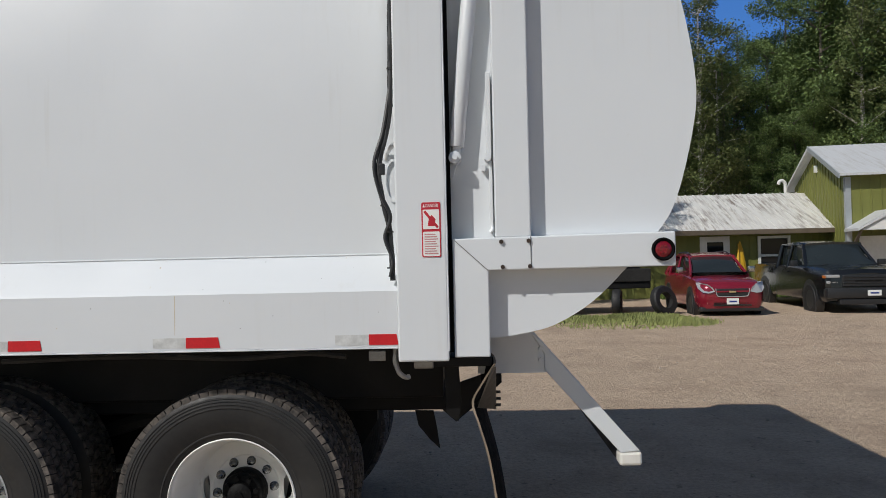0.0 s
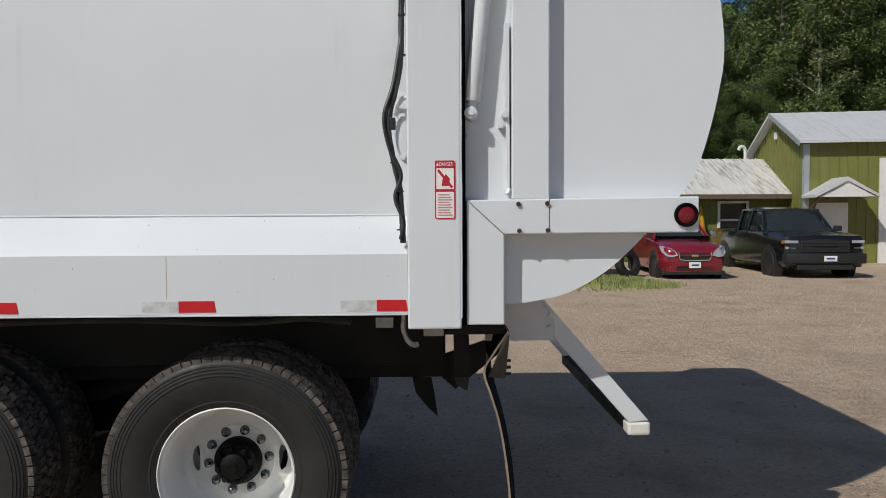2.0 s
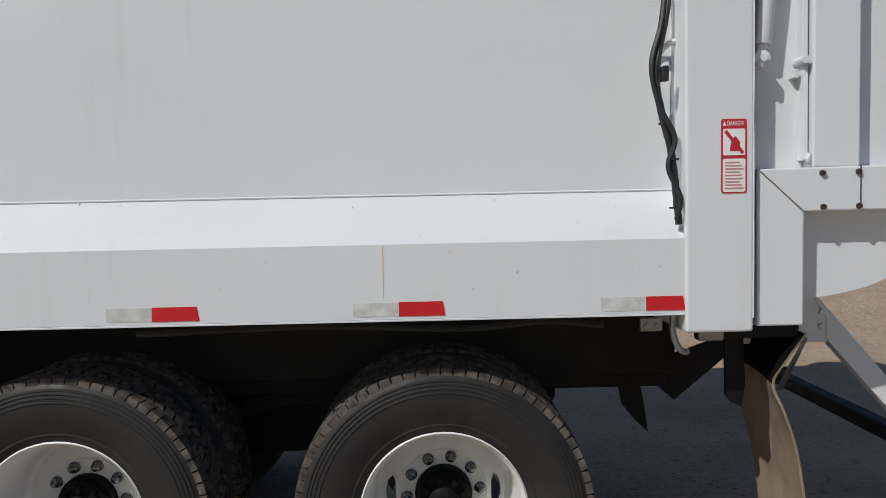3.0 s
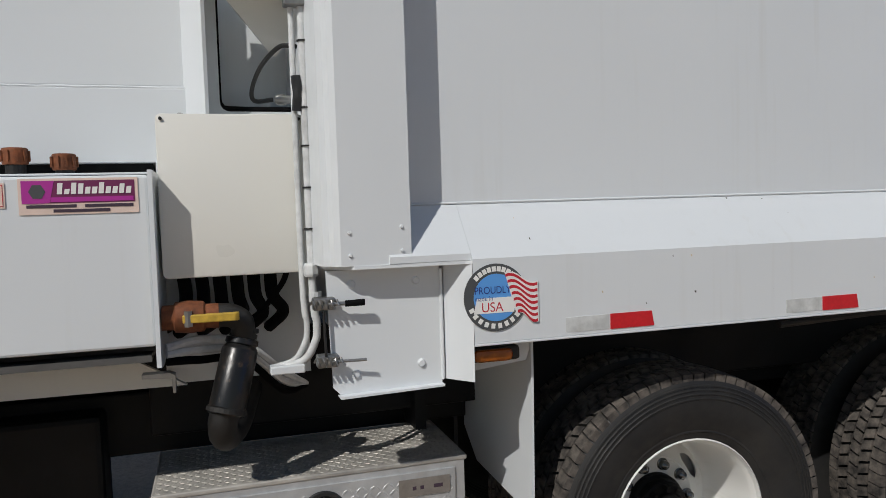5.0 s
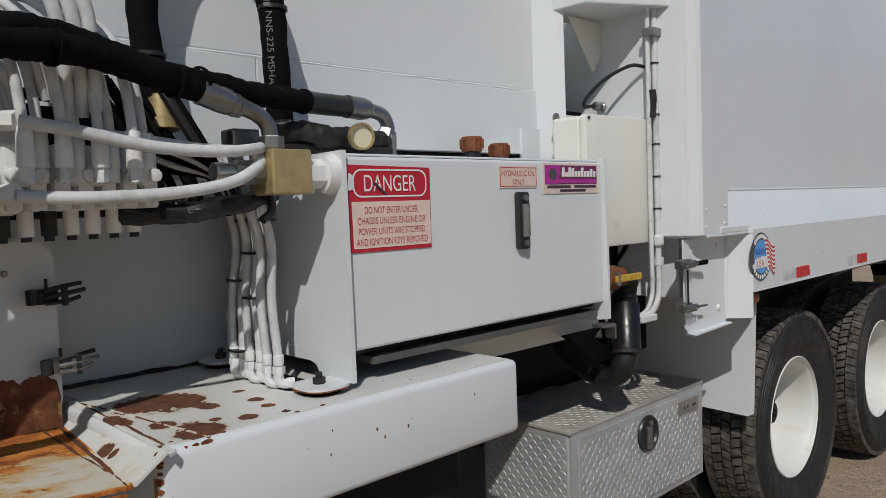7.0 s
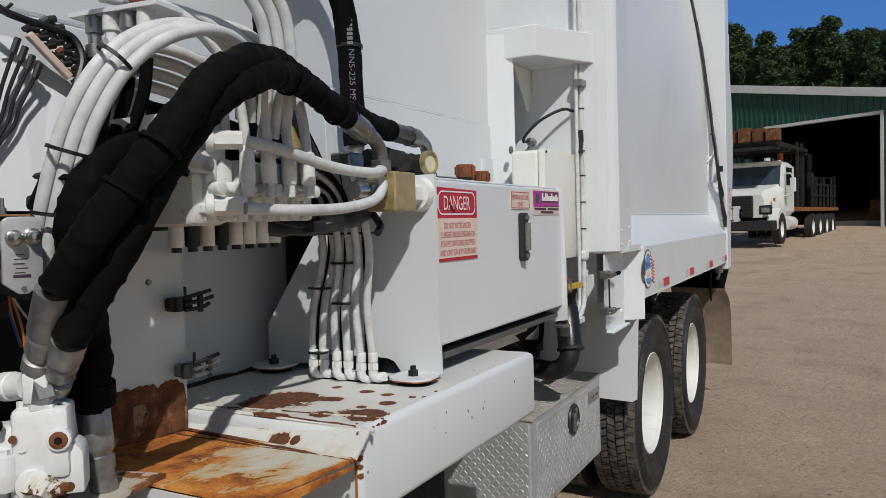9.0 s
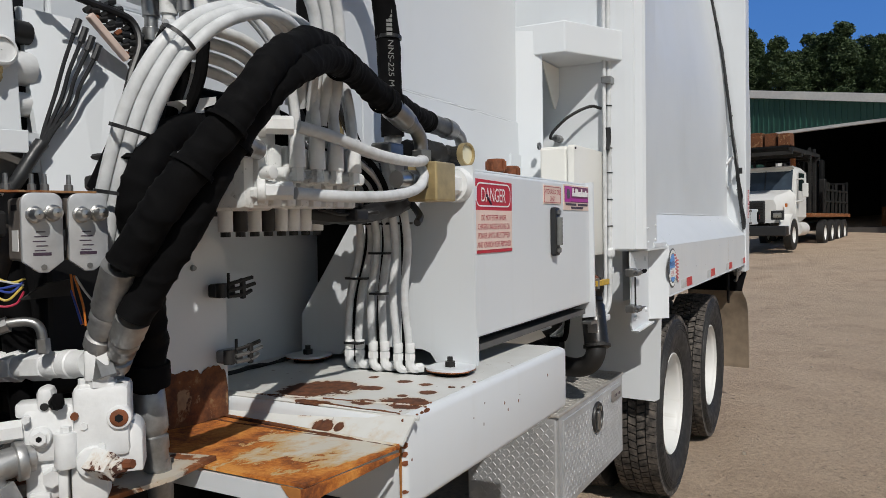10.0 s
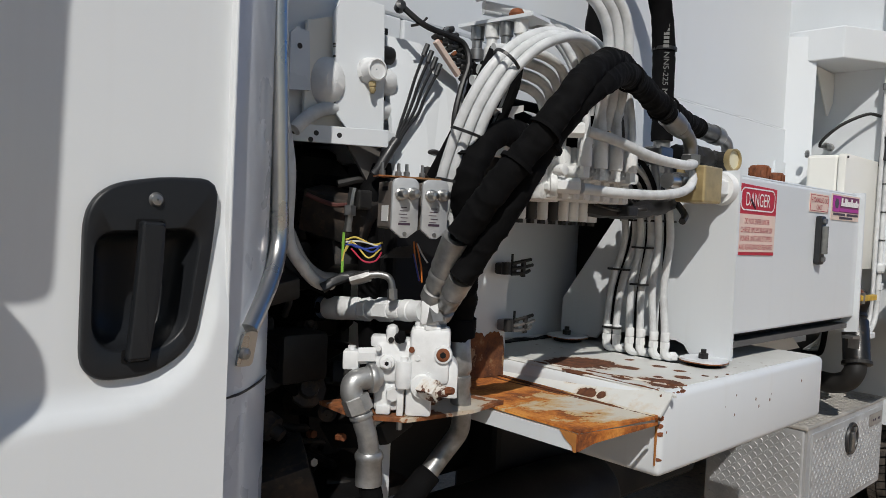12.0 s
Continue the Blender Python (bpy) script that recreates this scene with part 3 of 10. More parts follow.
# tailgate
M_BOLT = grained("weathered_bolt", (0.07, 0.05, 0.04), 0.5, 60, 0.4, 0.4)
outline = [(1.19, 1.30), (1.36, 1.292), (1.538, 1.316), (1.665, 1.354), (1.819, 1.447), (1.966, 1.586), (2.12, 1.757), (2.205, 1.90), (2.283, 2.19), (2.306, 2.43), (2.25, 2.79), (2.165, 3.02), (2.05, 3.22)]
curve2 = [(p.x, p.z) for p in smooth_path([(x, 0, z) for x, z in outline], 5)]
tail = P("tailgate", prism(curve2 + [(1.93, 3.42), (1.78, 3.56), (1.19, 3.60)], "y", 0.10, 2.38), M_WHITE, "rounded white tailgate hopper", smooth=True)
frame_l = P("tailgate_frame", prism([(1.196, 1.217), (1.354, 1.217), (1.354, 1.598), (2.176, 1.602), (2.176, 1.754), (1.196, 1.742)], "y", 0.02, 0.098, bevel=0.006), M_WHITE, "white tailgate frame with a tail lamp")
for x, z in ((1.412, 1.725), (1.533, 1.727), (1.416, 1.613), (1.536, 1.614)):
    P("bolt", cyl((x, 0.02, z), (x, 0.010, z), 0.0105, 0.0095, 6), M_BOLT, parent=frame_l)
P("joint_seam", prism([(1.5405, 1.605), (1.5425, 1.605), (1.5425, 1.748), (1.5405, 1.748)], "y", 0.017, 0.021), M_DARK_STEEL, parent=frame_l)
P("joint_seam", prism([(1.205, 1.733), (1.2075, 1.735), (1.353, 1.600), (1.350, 1.598)], "y", 0.0175, 0.021), M_STEEL, parent=frame_l)
lamp = P("tail_lamp", lathe([(0.035, 0.0), (0.05, 0.0), (0.051, 0.012), (0.045, 0.018), (0.036, 0.010)], 32, m=axis_pose((2.119, 0.02, 1.676), (0, -1, 0))), M_RUBBER, "round red tail lamp in a black grommet", parent=frame_l, smooth=True)
lens = lathe([(0.0005, 0.016), (0.018, 0.015), (0.030, 0.012), (0.037, 0.008), (0.037, 0.0), (0.0005, 0.0)], 28, m=axis_pose((2.119, 0.02, 1.676), (0, -1, 0)))
P("lens", lens, M_LAMP_RED, parent=lamp, smooth=True)
for a in range(6):
    c, s = math.cos(a * math.pi / 3) * 0.017, math.sin(a * math.pi / 3) * 0.017
    P("lens_rib", box(2.119 + c - 0.006, 2.119 + c + 0.006, 0.002, 0.006, 1.676 + s - 0.006, 1.676 + s + 0.006, 0.002), M_LAMP_RED, parent=lamp)
P("tailgate_channel", box(1.387, 1.545, 0.03, 0.1, 1.745, 3.32, 0.006), M_WHITE, "white vertical stiffening channel")
P("guide_bar", box(1.358, 1.379, 0.052, 0.1, 2.10, 2.486, 0.003), M_WHITE)
P("guide_bar", box(1.366, 1.381, 0.052, 0.1, 1.77, 2.09, 0.003), M_WHITE)
P("pivot", cyl((1.362, 0.10, 2.10), (1.362, 0.03, 2.10), 0.014, seg=12), M_WHITE)
P("pivot_tab", box(1.335, 1.352, 0.06, 0.1, 2.045, 2.075, 0.002), M_WHITE)
P("latch_tip", tube([(1.376, 0.04, 1.79), (1.372, 0.035, 1.775), (1.365, 0.035, 1.768)], 0.009, 8), M_WHITE)
ram = P("hydraulic_ram", cyl((1.222, 0.06, 2.155), (1.318, 0.06, 3.05), 0.035, seg=24, bevel=0.004), M_WHITE, "white hydraulic cylinder", smooth=True)
P("rod_end", cyl((1.217, 0.06, 2.10), (1.223, 0.06, 2.16), 0.02, seg=14), M_WHITE, parent=ram, smooth=True)
P("ram_eye", cyl((1.215, 0.025, 2.105), (1.215, 0.095, 2.105), 0.028, seg=18, bevel=0.003), M_WHITE, parent=ram, smooth=True)
P("ram_pin", cyl((1.215, 0.012, 2.105), (1.215, 0.03, 2.105), 0.012, seg=12), M_WHITE, parent=ram)
P("ram_bracket", prism([(1.19, 2.02), (1.205, 2.02), (1.235, 2.12), (1.19, 2.14)], "y", 0.07, 0.10), M_WHITE, parent=ram)
# black strip standing in for the shaded gap beside the tailgate
P("tailgate_gap_fill", box(1.174, 1.192, 0.03, 0.12, 1.24, 3.58), M_RUBBER, "black strip in place of the dark tailgate gap")

# rear guard under the tailgate
guard = P("rear_guard", prism([(1.30, 1.29), (1.575, 1.29), (1.632, 1.20), (1.632, 1.087), (1.30, 1.087)], "y", 0.385, 0.40), M_WHITE, "white folding rear underrun guard")
for y in (0.385, 2.06):
    P("guard_arm", prism([(1.565, 1.278), (1.583, 1.275), (2.078, 0.70), (1.985, 0.69), (1.625, 1.10), (1.625, 1.18)], "y", y - 0.005, y + 0.05, bevel=0.004), M_WHITE, parent=guard)
P("guard_end", box(1.978, 2.088, 0.378, 0.472, 0.626, 0.694, 0.014), M_WHITE_BOX, parent=guard)
# the tube's shade is put into its black colour
P("guard_tube", box(1.985, 2.06, 0.476, 2.12, 0.625, 0.69, 0.008), M_FRAME, "square cross tube, blackened in place of shade", parent=guard)
P("far_gusset", prism([(1.30, 1.29), (1.575, 1.29), (1.632, 1.20), (1.632, 1.087), (1.30, 1.087)], "y", 2.1, 2.115), M_WHITE, parent=guard)
for z in (1.205, 1.15):
    P("bolt", cyl((1.607, 0.384, z), (1.607, 0.37, z), 0.012, seg=6), M_WHITE, parent=guard)

# brackets and mud flap behind the rear wheels
P("rear_crossmember", box(1.10, 1.36, 0.06, 2.4, 1.17, 1.213, 0.006), M_FRAME, "black rear cross member")
P("hanger_bracket", prism([(1.142, 1.205), (1.208, 1.205), (1.217, 0.99), (1.203, 0.905), (1.165, 0.925), (1.148, 0.95)], "y", 0.16, 0.175), M_FRAME, "black hanger bracket")
P("rubber_strap", prism([(0.947, 0.807), (1.05, 0.804), (1.068, 0.707), (1.083, 0.591), (1.029, 0.642), (0.964, 0.723)], "y", 0.895, 0.905), M_FRAME, "black rubber strap")
flap = bmesh.new()
near_edge = smooth_path([(1.366, 0.035, 1.185), (1.305, 0.05, 1.09), (1.265, 0.06, 1.01), (1.290, 0.03, 0.92), (1.325, 0.02, 0.80), (1.350, 0.02, 0.66), (1.368, 0.02, 0.50), (1.378, 0.02, 0.30)], 5)
far_edge = smooth_path([(1.325, 0.58, 1.19), (1.318, 0.56, 1.09), (1.316, 0.54, 1.01), (1.320, 0.53, 0.92), (1.350, 0.51, 0.80), (1.384, 0.50, 0.66), (1.412, 0.50, 0.48), (1.422, 0.50, 0.30)], 5)
thick = Vector((0.010, 0.0, 0.0))
skins = [[[flap.verts.new(a.lerp(b, u / 6) + Vector((0.02 * math.sin(math.pi * u / 6), 0, 0)) + thick * side) for a, b in zip(near_edge, far_edge)] for u in range(7)] for side in (0, 1)]
rows_n = len(near_edge)
for side, grid in enumerate(skins):
    for a, b in zip(grid, grid[1:]):
        for j in range(rows_n - 1):
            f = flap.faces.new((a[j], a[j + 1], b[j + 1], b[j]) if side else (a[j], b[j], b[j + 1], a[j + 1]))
            # back is bare rubber; the upper rows are black in place of shade
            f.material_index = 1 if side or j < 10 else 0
for a, b in ((skins[0][0], skins[1][0]), (skins[0][6], skins[1][6])):
    for j in range(rows_n - 1):
        flap.faces.new((a[j], b[j], b[j + 1], a[j + 1]))
for j in (0, rows_n - 1):
    for u in range(6):
        flap.faces.new((skins[0][u][j], skins[0][u + 1][j], skins[1][u + 1][j], skins[1][u][j]))
bmesh.ops.recalc_face_normals(flap, faces=flap.faces[:])
mud_flap = P("mud_flap", flap, [M_FLAP, M_RUBBER], "curled rubber mud flap, dusty tan on the wheel side, black at the top for shade")
fp = bmesh.new()
fp.faces.new([fp.verts.new(c) for c in ((1.376, 0.03, 1.173), (1.360, 0.03, 1.173), (1.290, 0.09, 0.98), (1.380, 0.22, 0.945))])
bmesh.ops.solidify(fp, geom=fp.faces[:], thickness=0.004)
P("flap_plate", fp, M_STEEL, "bent steel flap plate", mud_flap)
for z in (1.03, 1.0, 0.97):
    P("plate_bolt", cyl((1.365, 0.20, z), (1.40, 0.20, z), 0.007, seg=6), M_DARK_STEEL, parent=mud_flap)

# fittings under the rail end
bracket = P("bolted_bracket", box(0.81, 0.885, 0.04, 0.055, 1.205, 1.25, 0.003), M_STEEL, "small bolted steel bracket")
for x in (0.832, 0.866):
    P("bolt", cyl((x, 0.04, 1.226), (x, 0.03, 1.226), 0.009, seg=6), M_STEEL, parent=bracket)
P("drain_hose", tube([(0.93, 0.06, 1.26), (0.926, 0.06, 1.215), (0.93, 0.06, 1.18), (0.945, 0.065, 1.145), (0.97, 0.075, 1.125), (0.985, 0.09, 1.125)], 0.011, 10, 8, wobble=0.3), M_ZINC, "grey metal-sleeved hose", smooth=True)
P("bolt_cluster", box(1.01, 1.10, 0.05, 0.10, 1.165, 1.205, 0.008), M_STEEL)

# chassis
P("subframe", box(-3.0, 1.12, 0.62, 1.88, 0.93, 1.27, 0.01), M_FRAME, "black subframe under the body")
for y in (0.74, 1.68):
    P("frame_rail", box(-7.2, 1.12, y, y + 0.09, 0.84, 1.06, 0.01), M_FRAME, "black steel chassis rail")
for x in (-1.225, 0.138):
    P("axle", cyl((x, 0.45, 0.54), (x, 2.05, 0.54), 0.07, seg=16), M_DARK_STEEL)
    P("differential", lathe([(0.001, -0.2), (0.12, -0.17), (0.2, -0.05), (0.2, 0.05), (0.12, 0.17), (0.001, 0.2)], 20, m=axis_pose((x, 1.25, 0.54), (1, 0, 0))), M_DARK_STEEL, smooth=True)
P("spring_beam", tube([(-1.5, 0.98, 0.62), (-0.9, 0.98, 0.7), (-0.53, 0.98, 0.78), (-0.16, 0.98, 0.7), (0.45, 0.98, 0.62)], 0.05, 8), M_DARK_STEEL)
P("hanger", prism([(1.107, 0.82), (1.178, 0.757), (1.358, 0.903), (1.432, 0.968), (1.432, 1.049), (1.074, 0.931)], "y", 0.82, 0.835), M_FRAME)
P("air_line", tube([(0.70, 0.1, 1.22), (0.5, 0.12, 1.235), (0.2, 0.1, 1.22), (-0.3, 0.12, 1.235), (-0.9, 0.1, 1.225)], 0.012, 8), M_DARK_STEEL, smooth=True)


# wheels: the axis of each points outwards
M_HUB = grained("greasy_hub_iron", (0.004, 0.004, 0.004), 0.65, 30, 0.6, 0.0, 0.6, 0.006)
M_HUB.node_tree.nodes["Principled BSDF"].inputs["Specular IOR Level"].default_value = 0.2
M_LUG = grained("dark_chrome_nut", (0.20, 0.20, 0.20), 0.25, 40, 0.3, 0.9, 0.1)


# added plate that closes the lit gap between the wheels with black
P("underbody_fill", prism([(-1.75, 0.46), (0.55, 0.46), (0.70, 0.70), (0.70, 1.27), (-1.75, 1.27)], "y", 1.15, 1.21), M_FRAME, "added black plate keeping the gap between the wheels dark")


def build_wheel(parent, m):
    rim_prof = [(0.300, 0.112), (0.305, 0.108), (0.299, 0.098), (0.290, 0.090), (0.282, 0.075), (0.276, 0.02), (0.268, -0.05), (0.262, -0.11), (0.252, -0.14), (0.240, -0.148), (0.240, -0.154), (0.262, -0.150), (0.285, -0.13), (0.305, -0.12), (0.292, -0.08), (0.288, 0.07)]
    bm = lathe(rim_prof, 56)
    seg = 60
    half_hole = 3

    def hole(k):
        """Half height of an oval hand hole at an edge of the disc, with two holes across from each other."""
        off = min(abs((k + 30) % 60 - 30), abs(k % 60 - 30))
        return 0.019 * math.sqrt(max(0.0, 1 - (off / half_hole) ** 2))

    for s in range(seg):
        a, b = 2 * math.pi * s / seg, 2 * math.pi * (s + 1) / seg
        wa, wb = hole(s), hole(s + 1)
        for r0, r1, q0, q1 in ((0.09, 0.165, 0, 0), (0.165, 0.170, 0, 0), (0.170, 0.205, 0, -1), (0.205, 0.2401, 1, 0)):
            corner = ((r0 + q0 * wa, a), (r1 + q1 * wa, a), (r1 + q1 * wb, b), (r0 + q0 * wb, b))
            bm.faces.new([bm.verts.new((r * math.cos(t), r * math.sin(t), -0.118 if r < 0.167 else -0.128 - (r - 0.170) * 0.3)) for r, t in corner])
    bmesh.ops.remove_doubles(bm, verts=bm.verts, dist=0.0005)
    wheel = part("wheel", bm, M_RIM, parent, "dusty truck wheel with a white rim", True, m)
    tyre_prof = [(0.298, 0.098), (0.315, 0.112), (0.328, 0.116), (0.330, 0.119), (0.334, 0.1195), (0.337, 0.1185), (0.37, 0.131), (0.40, 0.139), (0.43, 0.142), (0.448, 0.1418), (0.450, 0.1445), (0.454, 0.1445), (0.456, 0.1415), (0.464, 0.1408), (0.466, 0.1432), (0.469, 0.1430), (0.471, 0.1400), (0.478, 0.1385), (0.480, 0.1412), (0.483, 0.1408), (0.485, 0.1372), (0.491, 0.1355), (0.493, 0.1385), (0.497, 0.1375), (0.499, 0.1325), (0.510, 0.1275), (0.516, 0.1235), (0.521, 0.117), (0.526, 0.108), (0.528, 0.06), (0.528, 0.0), (0.528, -0.06), (0.526, -0.116), (0.505, -0.126), (0.46, -0.140), (0.40, -0.139), (0.33, -0.112), (0.300, -0.095)]
    part("tyre", lathe(tyre_prof, 72), M_TYRE, wheel, "", True, m)
    tread = bmesh.new()
    n = 74
    for row, (w0, w1) in enumerate(((-0.117, -0.076), (-0.069, -0.027), (-0.020, 0.020), (0.027, 0.069), (0.076, 0.1265))):
        for s in range(n):
            a = 2 * math.pi * (s + (0.5 if row % 2 else 0.0)) / n
            gap = 0.87 if row in (0, 4) else 0.78
            skew = 0.008 if row in (0, 4) else (-0.012 if row % 2 else 0.012)
            h = math.pi * gap / n
            quad = []
            for da, ww in ((-h, w0), (h, w0), (h, w1), (-h, w1)):
                t = a + da + skew * (1 if ww == w1 else -1)
                quad.append((t, ww))
            lo = [tread.verts.new((0.506 * math.cos(t), 0.506 * math.sin(t), w)) for t, w in quad]
            hi = [tread.verts.new(((0.5435 - 0.45 * abs(w) ** 2) * math.cos(t), (0.5435 - 0.45 * abs(w) ** 2) * math.sin(t), w)) for t, w in quad]
            fs = [tread.faces.new(hi)] + [tread.faces.new((lo[k], lo[(k + 1) % 4], hi[(k + 1) % 4], hi[k])) for k in range(4)]
    bmesh.ops.recalc_face_normals(tread, faces=tread.faces)
    tagged(part("tread", tread, M_TREAD, wheel, "worn chunky tread blocks", False, m), kind="stuff")
    hub = lathe([(0.001, 0.012), (0.020, 0.012), (0.024, 0.004), (0.050, 0.0), (0.058, -0.008), (0.060, -0.040), (0.088, -0.043), (0.097, -0.052), (0.100, -0.085), (0.110, -0.092), (0.112, -0.15), (0.001, -0.15)], 28)
    part("hub", hub, M_HUB, wheel, "greasy black hub", True, m)
    for k in range(8):
        a = k * math.pi / 4 + 0.2
        x, y = 0.077 * math.cos(a), 0.077 * math.sin(a)
        part("hub_bolt", cyl((x, y, -0.046), (x, y, -0.018), 0.015, 0.012, seg=6), M_HUB, wheel, "", False, m)
    for k in range(10):
        a = k * math.pi / 5 + 0.1
        x, y = 0.143 * math.cos(a), 0.143 * math.sin(a)
        part("lug_nut", lathe([(0.001, 0.036), (0.007, 0.034), (0.012, 0.030), (0.0165, 0.026), (0.019, 0.006), (0.023, 0.004), (0.023, 0.0), (0.001, 0.0)], 12, m=Matrix.Translation((x, y, -0.118))), M_LUG, wheel, "", True, m)
    return wheel


wheel = build_wheel(truck, axis_pose((0.138, 0.268, 0.537), (0, -1, 0)))
copy_thing(wheel, axis_pose((-1.225, 0.268, 0.537), (0, -1, 0)) @ pose(0, 0, 0, 0, 0, 33))
for x in (0.138, -1.225):
    copy_thing(wheel, axis_pose((x, 0.615, 0.537), (0, 1, 0)) @ pose(0, 0, 0, 0, 0, 12))
    copy_thing(wheel, axis_pose((x, 1.868, 0.537), (0, -1, 0)) @ pose(0, 0, 0, 0, 0, 21))
    copy_thing(wheel, axis_pose((x, 2.208, 0.537), (0, 1, 0)))
for y, d in ((0.30, -1), (2.2, 1)):
    copy_thing(wheel, axis_pose((-6.9, y, 0.54), (0, d, 0)))

# mud guard and side marker ahead of the wheels
P("mud_guard", prism([(0.10, 0.70), (0.125, 0.685), (0.62, 0.70), (0.76, 0.80), (0.76, 1.26), (0.085, 1.26), (0.085, 1.17)], "x", -1.848, -1.84), M_WHITE, "white steel mud guard ahead of the wheels")
P("guard_back_sheet", prism([(0.115, 0.71), (0.62, 0.715), (0.75, 0.81), (0.75, 1.25), (0.10, 1.25)], "x", -1.839, -1.832), M_DARK_STEEL, "black sheet on the back of the mud guard")
marker = P("marker_lamp", box(-2.06, -1.90, 0.04, 0.085, 1.205, 1.25, 0.012), M_DARK_STEEL, "amber side marker lamp")
P("lens", box(-2.05, -1.93, 0.028, 0.045, 1.208, 1.244, 0.012), M_LAMP_AMBER, parent=marker, smooth=True)
P("marker_bracket", prism([(-2.07, 1.25), (-1.84, 1.25), (-1.86, 1.19), (-2.05, 1.17)], "y", 0.095, 0.10), M_WHITE)

# round badge on the rail
bx, bz, br = -1.992, 1.404, 0.099
badge = sheet(arc(bx, bz, br, 0, 360, 40)[:-1], -0.002, M_RING, "round_badge", rail, "round grey and blue badge with flag stripes")
sheet(arc(bx, bz, br * 0.70, 0, 360, 36)[:-1], -0.0035, M_BLUE, "badge_disc", badge)
for k in range(22):
    a = radians(20 + k * 10.5) if k < 12 else radians(190 + (k - 11) * 14.5)
    u, v = Vector((math.cos(a), math.sin(a))), Vector((-math.sin(a), math.cos(a)))
    q = [Vector((bx, bz)) + u * (br * ru) + v * (br * rv) for ru, rv in ((0.77, -0.06), (0.92, -0.06), (0.92, 0.06), (0.77, 0.06))]
    sheet([tuple(p) for p in q], -0.0035, M_SIGN_WHITE, "text_bar", badge)
sheet([(bx - 0.07, bz - 0.045), (bx + 0.055, bz - 0.045), (bx + 0.06, bz + 0.0), (bx - 0.06, bz + 0.0)], -0.0042, M_SIGN_WHITE, "white_band", badge)
letters("word_proudly", "PROUDLY", 0.112, 0.021, M_NAVY, badge, on_side(bx - 0.066, -0.0055, bz + 0.012))
letters("words_made_in", "made in", 0.055, 0.014, M_NAVY, badge, on_side(bx - 0.066, -0.0055, bz - 0.008))
letters("word_usa", "USA", 0.066, 0.028, M_SIGN_RED, badge, on_side(bx - 0.045, -0.0055, bz - 0.041))
flag_top = [(bx + 0.028 + t * 0.105, bz + 0.068 - 0.022 * t + 0.010 * math.sin(5.5 * t + 0.4)) for t in [i / 8 for i in range(9)]]
sheet(flag_top + [(x - 0.0 + 0.034 * (1 - (x - bx - 0.028) / 0.105), z - 0.122) for x, z in flag_top[::-1]], -0.0040, M_SIGN_WHITE, "flag_field", badge)
for k in range(7):
    z = bz + 0.055 - k * 0.018
    pts = [(bx + 0.03 + 0.006 * k + t * (0.10 - 0.006 * k), z - 0.022 * t + 0.010 * math.sin(5.5 * t + 0.4)) for t in [i / 8 for i in range(9)]]
    sheet(pts + [(x, zz + 0.0085) for x, zz in pts[::-1]], -0.0046, M_SIGN_RED, "flag_stripe", badge)

# front corner post, shelf and hinged panel under it
P("front_post", prism([(-2.235, 0.15), (-2.235, 0.02), (-2.436, 0.02), (-2.452, 0.03), (-2.462, 0.06), (-2.478, 0.065), (-2.486, 0.10), (-2.50, 0.20), (-2.50, 0.9), (-2.30, 0.9)], "z", 1.515, 3.62), M_WHITE, "white folded corner post")
for x, z in ((-2.411, 1.608), (-2.262, 1.62), (-2.41, 1.545), (-2.262, 1.553)):
    P("rivet", cyl((x, 0.021, z), (x, 0.015, z), 0.006, 0.004, 8), M_WHITE)
P("post_shelf", prism([(-2.47, 0.09), (-2.40, 0.018), (-2.08, 0.012), (-2.06, 0.0), (-2.06, 0.3), (-2.50, 0.3)], "z", 1.505, 1.515), M_WHITE, "thin white shelf plate")
panel = P("hinged_panel", prism([(-2.472, 1.50), (-2.137, 1.50), (-2.137, 1.150), (-2.44, 1.142), (-2.462, 1.165)], "y", 0.083, 0.089), M_WHITE, "white hinged access panel with rubber latches")
P("panel_lip", prism([(-2.45, 1.143), (-2.137, 1.150), (-2.137, 1.144), (-2.445, 1.136)], "y", 0.055, 0.089), M_WHITE, parent=panel)
P("side_plate", prism([(-2.062, 0.001), (-2.085, 0.03), (-2.125, 0.085), (-2.125, 0.3), (-2.062, 0.3)], "z", 1.16, 1.506), M_WHITE)
P("hinge", tube([(-2.134, 0.082, 1.16), (-2.134, 0.082, 1.49)], 0.005, 8, 2), M_WHITE, parent=panel)
for z in [1.17 + 0.036 * k for k in range(9)]:
    P("hinge_knuckle", cyl((-2.134, 0.082, z), (-2.134, 0.082, z + 0.026), 0.0058, seg=10), M_WHITE, parent=panel)
for x, z in ((-2.40, 1.46), (-2.21, 1.46), (-2.395, 1.20), (-2.20, 1.215)):
    P("rivet", cyl((x, 0.083, z), (x, 0.075, z), 0.013, 0.009, 10), M_WHITE, parent=panel)
